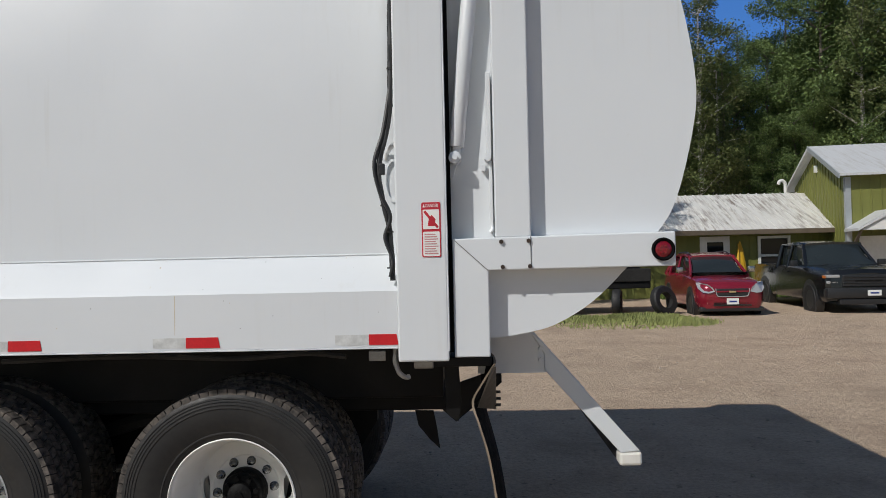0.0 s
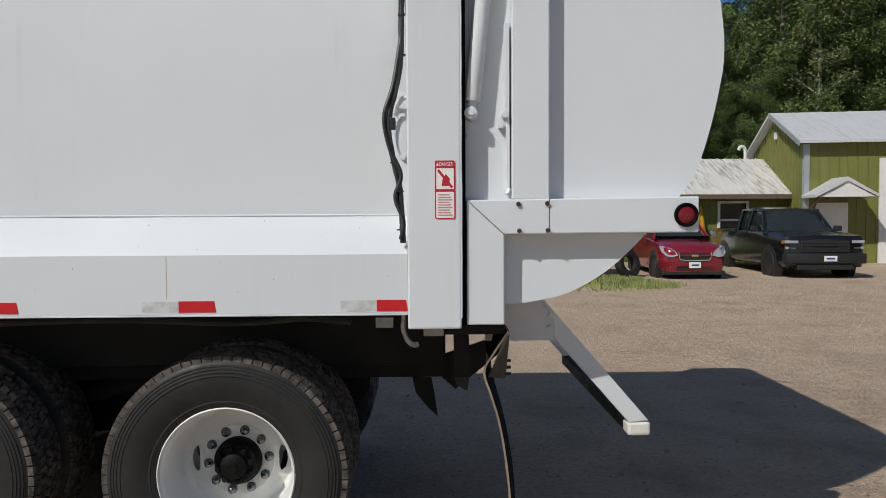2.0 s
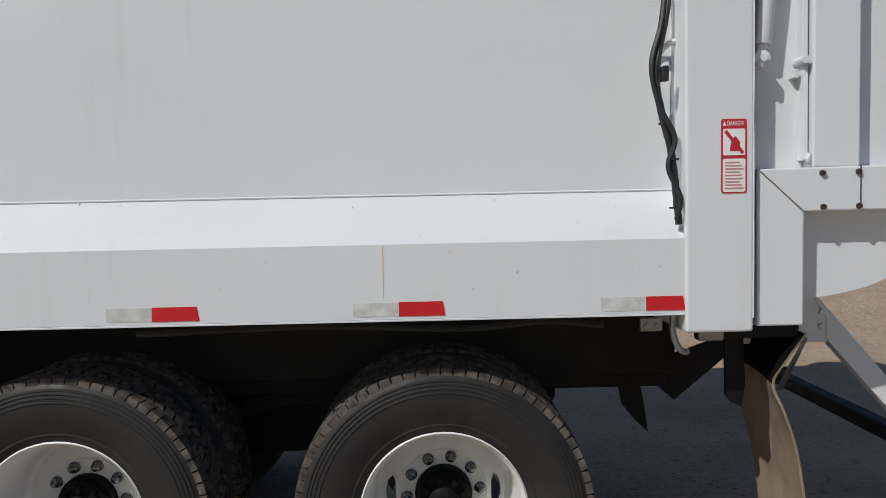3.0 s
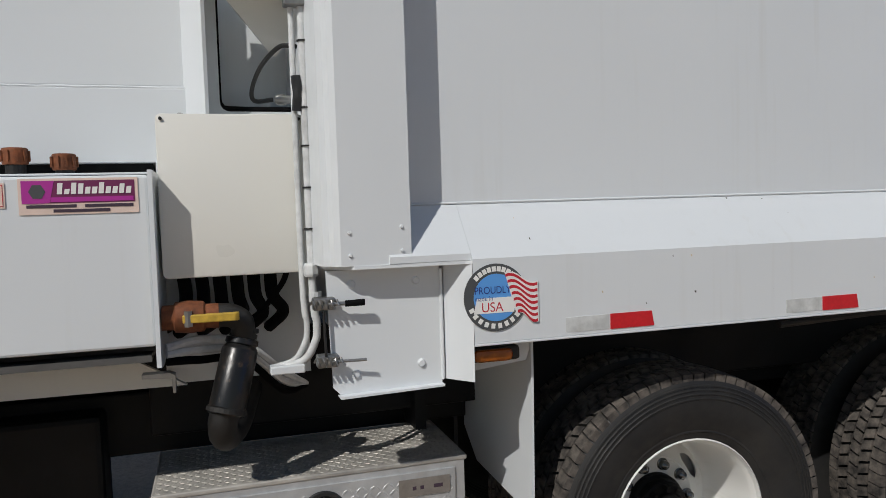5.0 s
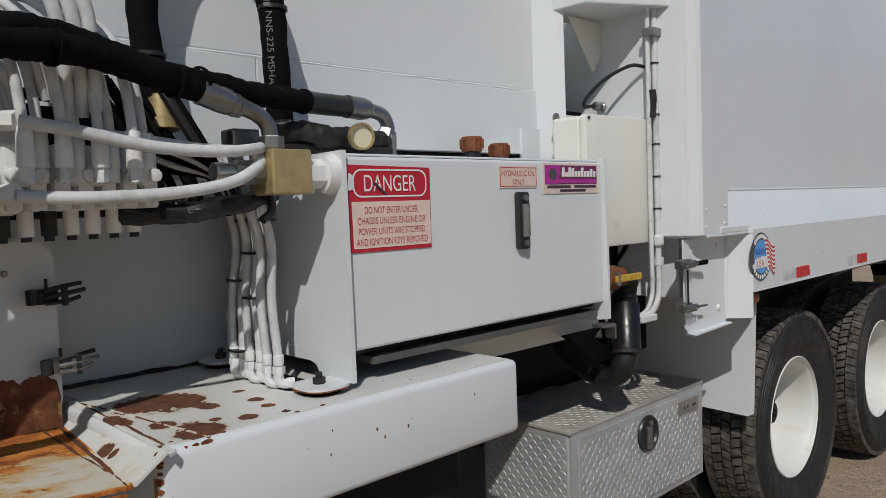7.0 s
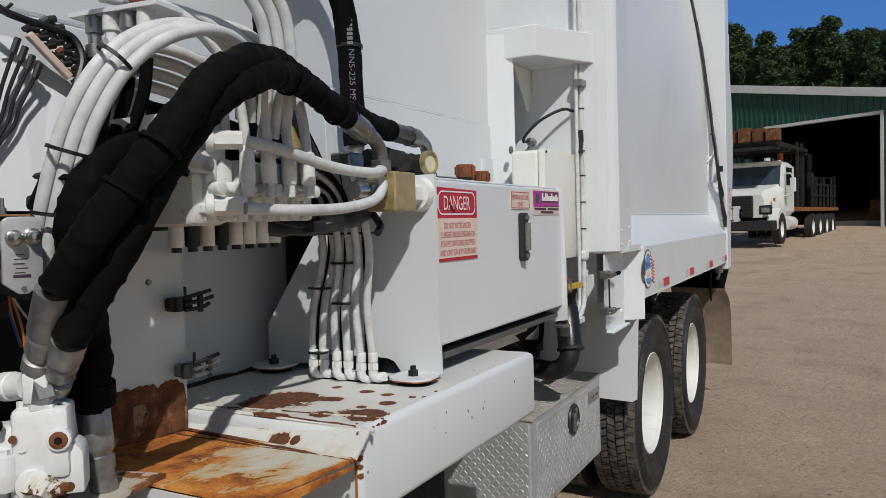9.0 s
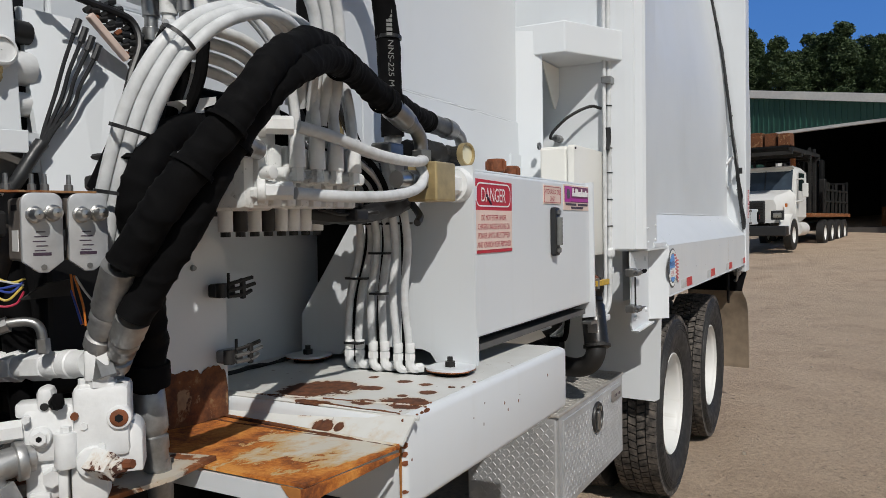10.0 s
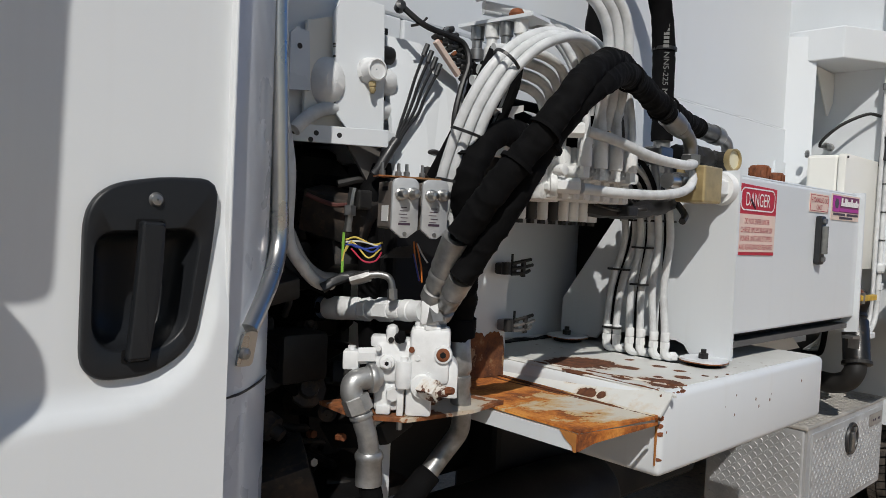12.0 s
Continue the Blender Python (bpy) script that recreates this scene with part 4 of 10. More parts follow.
for x, z, tip in ((-2.50, 1.41, 0.016), (-2.495, 1.247, 0.006)):
    latch = P("latch", box(x - 0.012, x + 0.05, 0.06, 0.10, z - 0.018, z + 0.018, 0.005), M_STEEL, "spring latch with a rubber pull", panel)
    P("latch_pull", cyl((x + 0.03, 0.055, z), (x + 0.125, 0.045, z), 0.0045 if tip < 0.01 else 0.006, seg=8), M_STEEL, parent=panel)
    P("latch_spring", tube([(x - 0.02 + 0.004 * k, 0.05 + 0.012 * math.cos(k * 1.5), z + 0.012 * math.sin(k * 1.5)) for k in range(20)], 0.003, 6, 3), M_STEEL, parent=panel)
    if tip > 0.01:
        P("latch_grip", tube([(x + 0.075, 0.048, z), (x + 0.13, 0.043, z)], 0.010, 10, 14, wobble=0.3), M_RUBBER, parent=panel, smooth=True)
P("latch_link", cyl((-2.485, 0.06, 1.39), (-2.482, 0.06, 1.262), 0.004, seg=8), M_DARK_STEEL, parent=panel)

# recess behind the electric box
P("recess_back", box(-2.80, -2.45, 0.66, 0.70, 1.1, 3.3), M_WHITE, "white back wall of the recess")
P("recess_side", prism([(0.42, 1.3), (0.66, 1.3), (0.66, 2.4), (0.42, 2.4)], "x", -2.80, -2.792), M_WHITE)
ring_poly = [(-2.80, 1.93), (-2.47, 1.93), (-2.47, 2.0), (-2.60, 2.0)] + arc(-2.70, 2.03, 0.03, 270, 180, 4) + [(-2.73, 2.4), (-2.80, 2.4)]
P("recess_frame", prism(ring_poly, "y", 0.50, 0.508), M_WHITE, "white plate with a rounded cut-out")
P("cutout_edge", tube([(-2.735, 0.512, 2.4), (-2.735, 0.512, 2.05), (-2.728, 0.512, 2.022), (-2.70, 0.512, 2.008), (-2.50, 0.512, 2.006)], 0.012, 6, 6), M_RUBBER, "black rubber edge of the cut-out")
# thin cream plate shaped as the V of sunlight on the recess wall
P("lit_patch_plate", prism([(-2.717, 2.352), (-2.505, 2.352), (-2.505, 2.225), (-2.555, 2.16), (-2.565, 2.16)], "y", 0.40, 0.406), M_WHITE_BOX, "cream plate standing in for sunlight on the recess wall")
post2 = P("recess_post", prism([(-2.838, 0.476), (-2.775, 0.378), (-2.764, 0.384), (-2.764, 0.50)], "z", 1.74, 2.462), M_WHITE, "white upright post")
P("recess_canopy", prism([(-2.797, 0.45), (-2.79, 0.27), (-2.40, 0.064), (-2.40, 0.5), (-2.797, 0.5)], "z", 2.358, 2.49, bevel=0.005), M_WHITE, "white boxed beam over the recess")
for k, (dx, dy) in enumerate(((0, 0), (-0.028, 0.012))):
    P("conduit", tube([(-2.50 + dx, 0.17 + dy, 2.9), (-2.50 + dx, 0.17 + dy, 1.55), (-2.49 + dx, 0.175 + dy, 1.34), (-2.50 + dx, 0.175 + dy, 1.28), (-2.53 + dx, 0.18 + dy, 1.235), (-2.59 + dx, 0.19 + dy, 1.215)], 0.012 if k == 0 else 0.009, 10, 8), M_WHITE_PIPE, "white painted conduit", smooth=True)
P("conduit_clamp", box(-2.55, -2.465, 0.145, 0.19, 2.255, 2.285, 0.004), M_STEEL)
P("conduit_coupling", lathe([(0.013, -0.02), (0.02, -0.02), (0.023, -0.012), (0.023, 0.012), (0.02, 0.02), (0.013, 0.02)], 8, m=Matrix.Translation((-2.50, 0.17, 1.50))), M_WHITE_PIPE)
P("conduit_coupling", lathe([(0.013, -0.015), (0.019, -0.015), (0.019, 0.015), (0.013, 0.015)], 10, m=Matrix.Translation((-2.492, 0.172, 1.42))), M_WHITE_PIPE)
P("pipe_end_box", box(-2.63, -2.53, 0.16, 0.21, 1.20, 1.225, 0.004), M_WHITE)
P("sensor_cable", tube([(-2.515, 0.2, 2.15), (-2.56, 0.24, 2.155), (-2.61, 0.32, 2.11), (-2.635, 0.38, 2.05), (-2.625, 0.40, 2.02), (-2.57, 0.40, 2.025)], 0.007, 8), M_CABLE, "black sensor cable", smooth=True)
P("sensor_plug", lathe([(0.001, -0.03), (0.01, -0.03), (0.017, -0.02), (0.017, 0.0), (0.014, 0.004), (0.014, 0.02), (0.018, 0.024), (0.018, 0.034), (0.001, 0.034)], 14, m=axis_pose((-2.535, 0.40, 2.026), (1, 0, 0))), M_STEEL, smooth=True)
P("tape_wrap", tube([(-2.523, 0.17, 2.06), (-2.52, 0.168, 2.0), (-2.522, 0.17, 1.96)], 0.014, 8, 6, wobble=0.3), M_CABLE, smooth=True)
for z in (2.16, 1.97, 1.86, 1.74, 1.62):
    P("cable_tie", lathe([(0.013, -0.0025), (0.016, -0.0025), (0.016, 0.0025), (0.013, 0.0025)], 12, m=Matrix.Translation((-2.50, 0.17, z))), M_CABLE)

# electric box
ebox = P("electric_box", box(-2.905, -2.507, 0.225, 0.345, 1.497, 1.950, 0.012), M_WHITE_BOX, "cream steel electric box")
cover = P("box_cover", prism(round_rect(-2.909, -2.503, 1.493, 1.954, 0.016), "y", 0.195, 0.224, bevel=0.004), M_WHITE_BOX, "rounded cream lid", ebox, True)
for x in (-2.895, -2.517):
    P("lid_screw", cyl((x, 0.195, 1.94), (x, 0.190, 1.94), 0.005, seg=8), M_DARK_STEEL, parent=ebox)
P("box_lug", lathe([(0.006, -0.004), (0.016, -0.004), (0.016, 0.004), (0.006, 0.004)], 14, m=axis_pose((-2.848, 0.367, 1.962), (0, -1, 0))), M_STEEL, parent=ebox)
for k in range(6):
    x = -2.86 + k * 0.05
    P("box_hose", tube([(x, 0.30, 1.50), (x + 0.005, 0.30, 1.42), (x - 0.02 + 0.012 * k, 0.36, 1.36), (x - 0.1 + 0.02 * k, 0.45, 1.30)], 0.019, 8), M_RUBBER, "black hose below the box", smooth=True)
P("box_hose", tube([(-2.56, 0.26, 1.50), (-2.58, 0.28, 1.45), (-2.64, 0.32, 1.37), (-2.70, 0.38, 1.32)], 0.009, 8), M_RUBBER, smooth=True)

# ball valve and suction filter
valve = P("ball_valve", lathe([(0.001, 0.0), (0.035, 0.0), (0.035, 0.03), (0.043, 0.035), (0.046, 0.07), (0.043, 0.11), (0.035, 0.115), (0.035, 0.15), (0.001, 0.15)], 20, m=axis_pose((-2.915, 0.17, 1.388), (1, 0, -0.02))), M_RUST_CAP, "rusty ball valve with a yellow lever", smooth=True)
P("lever", prism([(-2.86, 0.118), (-2.72, 0.108), (-2.71, 0.115), (-2.71, 0.128), (-2.86, 0.135)], "z", 1.375, 1.398, bevel=0.003), M_YELLOW, "yellow lever", valve)
P("lever_nut", cyl((-2.845, 0.125, 1.365), (-2.845, 0.125, 1.408), 0.012, seg=6), M_STEEL, parent=valve)
P("pipe_elbow", tube([(-2.78, 0.17, 1.385), (-2.735, 0.17, 1.383), (-2.705, 0.172, 1.365), (-2.70, 0.18, 1.34), (-2.70, 0.185, 1.31)], 0.034, 16), M_DARK_STEEL, "black pipe elbow", smooth=True)
fil_axis = Vector((-0.054, -0.038, -0.196)).normalized()
M_SCUFFED = grimy("scuffed_black_canister", (0.009, 0.009, 0.009), (0.075, 0.045, 0.028), 18.0, 0.57, 0.3)
fil = P("suction_filter", lathe([(0.001, -0.045), (0.040, -0.045), (0.042, -0.034), (0.036, -0.030), (0.036, -0.012), (0.046, -0.010), (0.047, 0.004), (0.042, 0.008), (0.047, 0.016), (0.051, 0.022), (0.052, 0.185), (0.055, 0.188), (0.055, 0.202), (0.048, 0.206), (0.001, 0.206)], 28, m=axis_pose((-2.705, 0.190, 1.300), fil_axis)), M_SCUFFED, "scuffed black suction filter below the valve", smooth=True)
for along_f in (-0.021, 0.195):
    P("hose_clamp", lathe([(0.036, -0.006), (0.0575, -0.006), (0.0575, 0.006), (0.036, 0.006)] if along_f > 0 else [(0.034, -0.006), (0.0395, -0.006), (0.0395, 0.006), (0.034, 0.006)], 24, m=axis_pose(Vector((-2.705, 0.190, 1.300)) + fil_axis * along_f, fil_axis)), M_DARK_STEEL, parent=fil)
P("pipe_bend", tube([(-2.758, 0.156, 1.115), (-2.768, 0.16, 1.075), (-2.765, 0.19, 1.035), (-2.75, 0.26, 1.015), (-2.72, 0.36, 1.03), (-2.68, 0.5, 1.1)], 0.042, 14), M_DARK_STEEL, smooth=True)
for k in range(3):
    P("cable", tube([(-2.91, 0.2, 1.30 - 0.02 * k), (-2.82, 0.24, 1.31 - 0.03 * k), (-2.70, 0.3, 1.28 - 0.025 * k), (-2.58, 0.36, 1.17 - 0.03 * k), (-2.5, 0.45, 1.1)], 0.012, 8), M_WHITE_PIPE if k < 2 else M_RUBBER, smooth=True)
P("inner_wall", box(-2.93, -2.48, 0.46, 0.47, 1.14, 1.93), M_WHITE)

# hydraulic oil tank
tank = P("oil_tank", prism([(0.125, 1.318), (0.70, 1.318), (0.70, 1.366), (0.515, 1.64), (0.455, 1.735), (0.455, 1.782), (0.125, 1.782)], "x", -3.978, -2.93, bevel=0.008), M_WHITE, "white hydraulic oil tank with stickers")
P("tank_end_plate", prism([(0.112, 1.795), (0.108, 1.262), (0.19, 1.25), (0.74, 1.25), (0.78, 1.795)], "x", -2.930, -2.918), M_WHITE, parent=tank)
P("tank_end_plate", prism([(0.112, 1.795), (0.107, 1.249), (0.235, 1.249), (0.255, 1.275), (0.28, 1.283), (0.53, 1.283), (0.55, 1.275), (0.57, 1.249), (0.715, 1.245), (0.713, 1.366), (0.52, 1.645), (0.46, 1.74), (0.46, 1.79)], "x", -3.992, -3.980), M_WHITE, "white tank end plate with an arched cut-out", tank)
P("tank_lid", box(-3.975, -2.932, 0.14, 0.45, 1.784, 1.790, 0.002), M_WHITE, parent=tank)
# dark band in place of the shaded gap line under the tank
P("tank_gap_band", prism([(0.16, 1.315), (0.17, 1.30), (0.7, 1.30), (0.7, 1.315)], "x", -3.975, -2.935), M_DARK_STEEL, parent=tank)
# rail colour holds both dust and the shade under the tank
P("tank_bearer", prism([(0.142, 1.274), (0.142, 1.292), (0.72, 1.292), (0.72, 1.274)], "x", -3.90, -2.945), grained("dusty_shade_grey_rail", (0.085, 0.083, 0.08), 0.6, 30, 0.2), "dusty tank bearer rail, darkened in place of shade")
P("bearer_web", prism([(-3.46, 1.161), (-2.865, 1.158), (-3.0, 1.24), (-3.0, 1.262), (-3.46, 1.262)], "y", 0.34, 0.36), M_WHITE_BOX)
# black strip drawn where the gap behind the lid lies in shade
P("tank_gap_strip", box(-3.975, -2.94, 0.50, 0.51, 1.782, 1.86), M_FRAME, "black strip standing in for the shaded gap behind the tank lid")
for x, y, r, up in ((-3.295, 0.364, 0.034, 0.027), (-3.169, 0.36, 0.032, 0.009)):
    cap = P("filler_cap", cyl((x, y, 1.80 + up), (x, y, 1.848 + up), r, seg=22, bevel=0.005), M_RUST_CAP, "rusty filler cap", tank, True)
    P("cap_neck", cyl((x, y, 1.785), (x, y, 1.802 + up), r * 0.8, seg=16), M_DARK_STEEL, parent=tank)
    for k in range(10):
        a = k * math.pi / 5
        P("cap_rib", box(-0.004, 0.004, -0.003, 0.003, 0, 0.03, m=Matrix.Translation((x + (r + 0.001) * math.cos(a), y + (r + 0.001) * math.sin(a), 1.81 + up)) @ Matrix.Rotation(a, 4, "Z")), M_RUST_CAP, parent=tank)
Y = 0.1235
sign = sheet([(-3.972, 1.553), (-3.71, 1.552), (-3.708, 1.757), (-3.972, 1.762)], Y, M_SIGN_RED, "danger_sign", tank, "peeling red and pink danger sign")
sheet([(-3.960, 1.562), (-3.712, 1.562), (-3.712, 1.674), (-3.962, 1.674)], Y - 0.001, M_SIGN_PINK, "text_panel", sign)
ring_out, ring_in = round_rect(-3.957, -3.722, 1.684, 1.752, 0.024), round_rect(-3.953, -3.726, 1.688, 1.748, 0.021)
rb = bmesh.new()
n_r = len(ring_out)
vo = [rb.verts.new((x, Y - 0.0025, z)) for x, z in ring_out]
vi = [rb.verts.new((x, Y - 0.0025, z)) for x, z in ring_in]
for k in range(n_r):
    rb.faces.new((vo[k], vo[(k + 1) % n_r], vi[(k + 1) % n_r], vi[k]))
P("sign_border", rb, M_SIGN_WHITE, parent=sign)
letters("word_danger", "DANGER", 0.165, 0.040, M_SIGN_WHITE, sign, on_side(-3.924, Y - 0.003, 1.698))
for k, (words, w, x) in enumerate((("DO NOT ENTER UNDER", 0.170, -3.925), ("CHASSIS UNLESS ENGINE OR", 0.218, -3.948), ("POWER UNITS ARE STOPPED", 0.214, -3.946), ("AND IGNITION KEYS REMOVED", 0.228, -3.953))):
    letters("warning_line", words, w, 0.0165, M_TEXT_RED, sign, on_side(x, Y - 0.003, 1.645 - k * 0.0255))
sheet([(-3.975, 1.70), (-3.957, 1.703), (-3.955, 1.735), (-3.968, 1.742)], Y - 0.0032, M_WHITE, "peeled_patch", sign)
sheet([(-3.896, 1.716), (-3.861, 1.690), (-3.858, 1.694), (-3.892, 1.721)], Y - 0.0036, M_TEXT_DARK, "scratch", sign)
hyd = sheet(rect(-3.440, -3.270, 1.702, 1.766), Y, M_SIGN_PINK, "oil_label", tank, "faded pink label for hydraulic oil")
for x0, x1, z0, z1 in ((-3.436, -3.274, 1.760, 1.7615), (-3.436, -3.274, 1.7065, 1.708), (-3.436, -3.4345, 1.708, 1.760), (-3.2755, -3.274, 1.708, 1.760)):
    sheet(rect(x0, x1, z0, z1), Y - 0.001, M_TEXT_RED, "label_border", hyd)
letters("words_hydraulic_oil", "HYDRAULIC OIL", 0.148, 0.0165, M_TEXT_RED, hyd, on_side(-3.429, Y - 0.0022, 1.736))
letters("word_only", "ONLY", 0.052, 0.0165, M_TEXT_RED, hyd, on_side(-3.382, Y - 0.0022, 1.712))
gs = sheet(rect(-3.240, -2.955, 1.683, 1.776), Y, M_SIGN_PINK, "maker_label", tank, "magenta and black maker's label")
sheet(rect(-3.232, -2.963, 1.712, 1.770), Y - 0.001, material("maroon_print", (0.16, 0.02, 0.09), 0.4), "logo_field", gs)
sheet([(-3.232, 1.712), (-3.168, 1.712), (-3.155, 1.770), (-3.232, 1.770)], Y - 0.0018, M_MAGENTA, "logo_block", gs)
sheet(arc(-3.196, 1.742, 0.020, 0, 360, 6)[:-1], Y - 0.0026, M_RING, "logo_mark", gs)
sheet(rect(-3.165, -2.967, 1.715, 1.727), Y - 0.0022, M_MAGENTA, "logo_band", gs)
for k, hh in enumerate((1.764, 1.748, 1.764, 1.762, 1.753, 1.753, 1.764, 1.753, 1.753, 1.760, 1.753)):
    x = -3.150 + k * 0.0165
    sheet([(x, 1.735), (x + 0.012, 1.735), (x + 0.015, hh), (x + 0.003, hh)], Y - 0.0026, M_SIGN_WHITE, "logo_bar", gs)
for x0, x1, z in ((-3.222, -3.105, 1.700), (-3.085, -2.968, 1.700), (-3.160, -3.025, 1.688)):
    sheet(rect(x0, x1, z, z + 0.008), Y - 0.0012, M_TEXT_DARK, "text_bar", gs)
gauge = P("sight_gauge", prism(round_rect(-3.376, -3.328, 1.523, 1.690, 0.010), "y", 0.105, 0.1245, bevel=0.004), M_PLASTIC, "black sight gauge with a clear tube", tank, True)
P("gauge_tube", cyl((-3.352, 0.10, 1.56), (-3.352, 0.10, 1.655), 0.012, seg=14), grained("cloudy_gauge_glass", (0.16, 0.165, 0.16), 0.25, 40, 0.3), parent=gauge, smooth=True)
for z in (1.542, 1.672):
    P("gauge_bolt", cyl((-3.352, 0.106, z), (-3.352, 0.095, z), 0.010, seg=6), M_STEEL, parent=gauge)
for y in (0.16, 0.645):
    P("tank_foot", prism(round_rect(-4.105, -3.985, y - 0.062, y + 0.062, 0.045), "z", 1.2475, 1.2535), M_WHITE, "white bolted tank foot", tank)
    P("foot_rim", prism(round_rect(-4.106, -3.985, y - 0.063, y + 0.063, 0.046), "z", 1.2445, 1.2475), M_RUST, "rusty foot edge", tank)
    P("rubber_pad", cyl((-4.045, y, 1.232), (-4.045, y, 1.2445), 0.046, seg=20), M_RUBBER, "black rubber pad", tank)
    P("foot_bolt", cyl((-4.05, y, 1.2535), (-4.05, y, 1.268), 0.015, seg=6), M_DARK_STEEL, parent=tank)
    P("foot_stud", cyl((-4.05, y, 1.268), (-4.05, y, 1.280), 0.008, seg=8), M_DARK_STEEL, parent=tank)
P("bearer_hook", prism([(-2.97, 1.245), (-2.90, 1.245), (-2.885, 1.238), (-2.885, 1.19), (-2.892, 1.19), (-2.895, 1.230), (-2.97, 1.235)], "y", 0.11, 0.15), M_STEEL)

# ---- front half: deck, valve bank, hoses, cab ----
front = P("front_body", box(-5.34, -2.83, 0.475, 2.36, 2.07, 3.3, 0.006), M_WHITE, "white front body wall with a weld line")
P("front_body_lower", box(-4.96, -3.995, 0.468, 2.36, 1.74, 2.066, 0.004), M_WHITE, parent=front)
P("front_body_lower", box(-3.9945, -2.80, 0.468, 2.36, 1.836, 2.066, 0.004), M_WHITE, parent=front)
P("front_body_lower", box(-5.34, -4.962, 0.475, 2.36, 1.79, 2.068, 0.004), M_WHITE, parent=front)
P("weld_line", tube([(-4.6, 0.472, 2.066), (-2.82, 0.472, 2.068)], 0.0046, 6, 120, wobble=0.45), M_WHITE, parent=front)
# grey line that draws the weld bead's shadow on the wall
P("weld_shadow", tube([(-4.6, 0.4745, 2.0595), (-2.82, 0.4745, 2.0615)], 0.0030, 6, 90, wobble=0.5), grained("weld_shadow_grey", (0.16, 0.155, 0.15), 0.8, 30, 0.4), parent=front)
P("rear_wall", prism([(-5.0, 0.78)] + [(-3.93 + 0.30 * math.sin(radians(a)), 1.08 - 0.30 * math.cos(radians(a))) for a in range(0, 91, 6)] + [(-3.63, 1.25), (-5.0, 1.25)], "z", 1.18, 1.75), M_WHITE, "white wall with a rounded end behind the deck", smooth=True)
# added black plate that keeps the gap beside the tank dark
P("gap_backing", box(-3.72, -2.6, 1.0, 1.04, 1.0, 1.86), M_FRAME, "added black plate in place of the shade behind the tank")

M_CHIPPED_SEAM = patchy("chipped_weld_seam", (0.62, 0.60, 0.55), (0.16, 0.055, 0.02), (0.06, 0.025, 0.014), 34.0, 0.49, (1, 1, 1))

# side deck: a white fender box and the rusty plate ahead of it
deck = P("side_deck", box(-4.49, -3.487, 0.03, 0.80, 1.03, 1.231, 0.018, seg=3), [M_WHITE], "white fender box with flaked paint", smooth=True)
top = prism([(-4.47, 0.05), (-3.505, 0.05), (-3.505, 0.78), (-4.47, 0.78)], "z", 1.2312, 1.2325)
P("deck_top", top, M_FLAKED, "flaked white deck plate", deck)
plate = bmesh.new()
cols = [(-4.462, -4.475, 1.2328), (-4.476, -4.482, 1.2305), (-4.540, -4.488, 1.1885), (-4.552, -4.494, 1.1850), (-4.848, -4.848, 1.203)]
for (xa, ya, za), (xb, yb, zb) in zip(cols, cols[1:]):
    vs = [plate.verts.new(c) for c in ((xa, 0.012, za), (xb, 0.005, zb), (yb, 0.72, zb), (ya, 0.72, za))]
    plate.faces.new(vs).material_index = 1 if xb < -4.55 else 0
bmesh.ops.remove_doubles(plate, verts=plate.verts, dist=0.0005)
bmesh.ops.recalc_face_normals(plate, faces=plate.faces)
bmesh.ops.solidify(plate, geom=plate.faces[:], thickness=0.006)
P("rusty_plate", plate, [M_FLAKED, M_RUST_PLATE], "orange rusted steel deck plate", deck)
P("seam_bead", tube([(-4.468, 0.54, 1.2325), (-4.436, 0.374, 1.2325), (-4.41, 0.20, 1.2325), (-4.384, 0.04, 1.2325)], 0.0028, 6, 40, wobble=0.6), M_CHIPPED_SEAM, "rust-spotted weld seam", deck, True)
P("seam_bead", tube([(-4.50, 0.65, 1.1875), (-4.524, 0.34, 1.1875), (-4.550, 0.01, 1.1875)], 0.0042, 6, 40, wobble=0.6), M_RUST_DARK, "rusty weld seam", deck, True)
P("plate_flange", prism([(0.012, 1.199), (0.72, 1.199), (0.72, 1.166), (0.012, 1.166)], "x", -4.851, -4.845), M_WHITE, "white turned-down plate flange", deck)
P("plate_lip", prism([(-4.852, 1.202), (-4.556, 1.181), (-4.556, 1.176), (-4.80, 1.176), (-4.852, 1.168)], "y", 0.002, 0.008), M_RUST_PLATE, "orange rusted plate lip", deck)
P("corner_rust", prism([(0.008, 1.203), (0.05, 1.203), (0.036, 1.188), (0.018, 1.176), (0.014, 1.165), (0.008, 1.165)], "x", -4.8535, -4.8512), M_ORANGE, "rusted plate corner", deck)
P("rust_run", prism([(0.040, 1.18), (0.041, 1.06), (0.0445, 1.06), (0.046, 1.18)], "x", -4.4925, -4.4895), M_ORANGE, parent=deck)
P("deck_inner_lip", tube([(-4.6, 0.70, 1.24), (-4.1, 0.71, 1.236), (-3.6, 0.70, 1.238)], 0.006, 6, 30, wobble=0.9), M_DARK_STEEL, parent=deck)
chips = random.Random(7)
for k in range(9):
    x = chips.uniform(-4.47, -3.55)
    z = 1.20 - abs(chips.gauss(0, 0.05))
    r = chips.uniform(0.0012, 0.0035)
    sheet([(x + r * chips.uniform(0.6, 1.3) * math.cos(a), z + 1.5 * r * chips.uniform(0.6, 1.3) * math.sin(a)) for a in [i * 1.05 for i in range(6)]], 0.0298, M_RUST_CAP, "paint_chip", deck, t=0.0005)

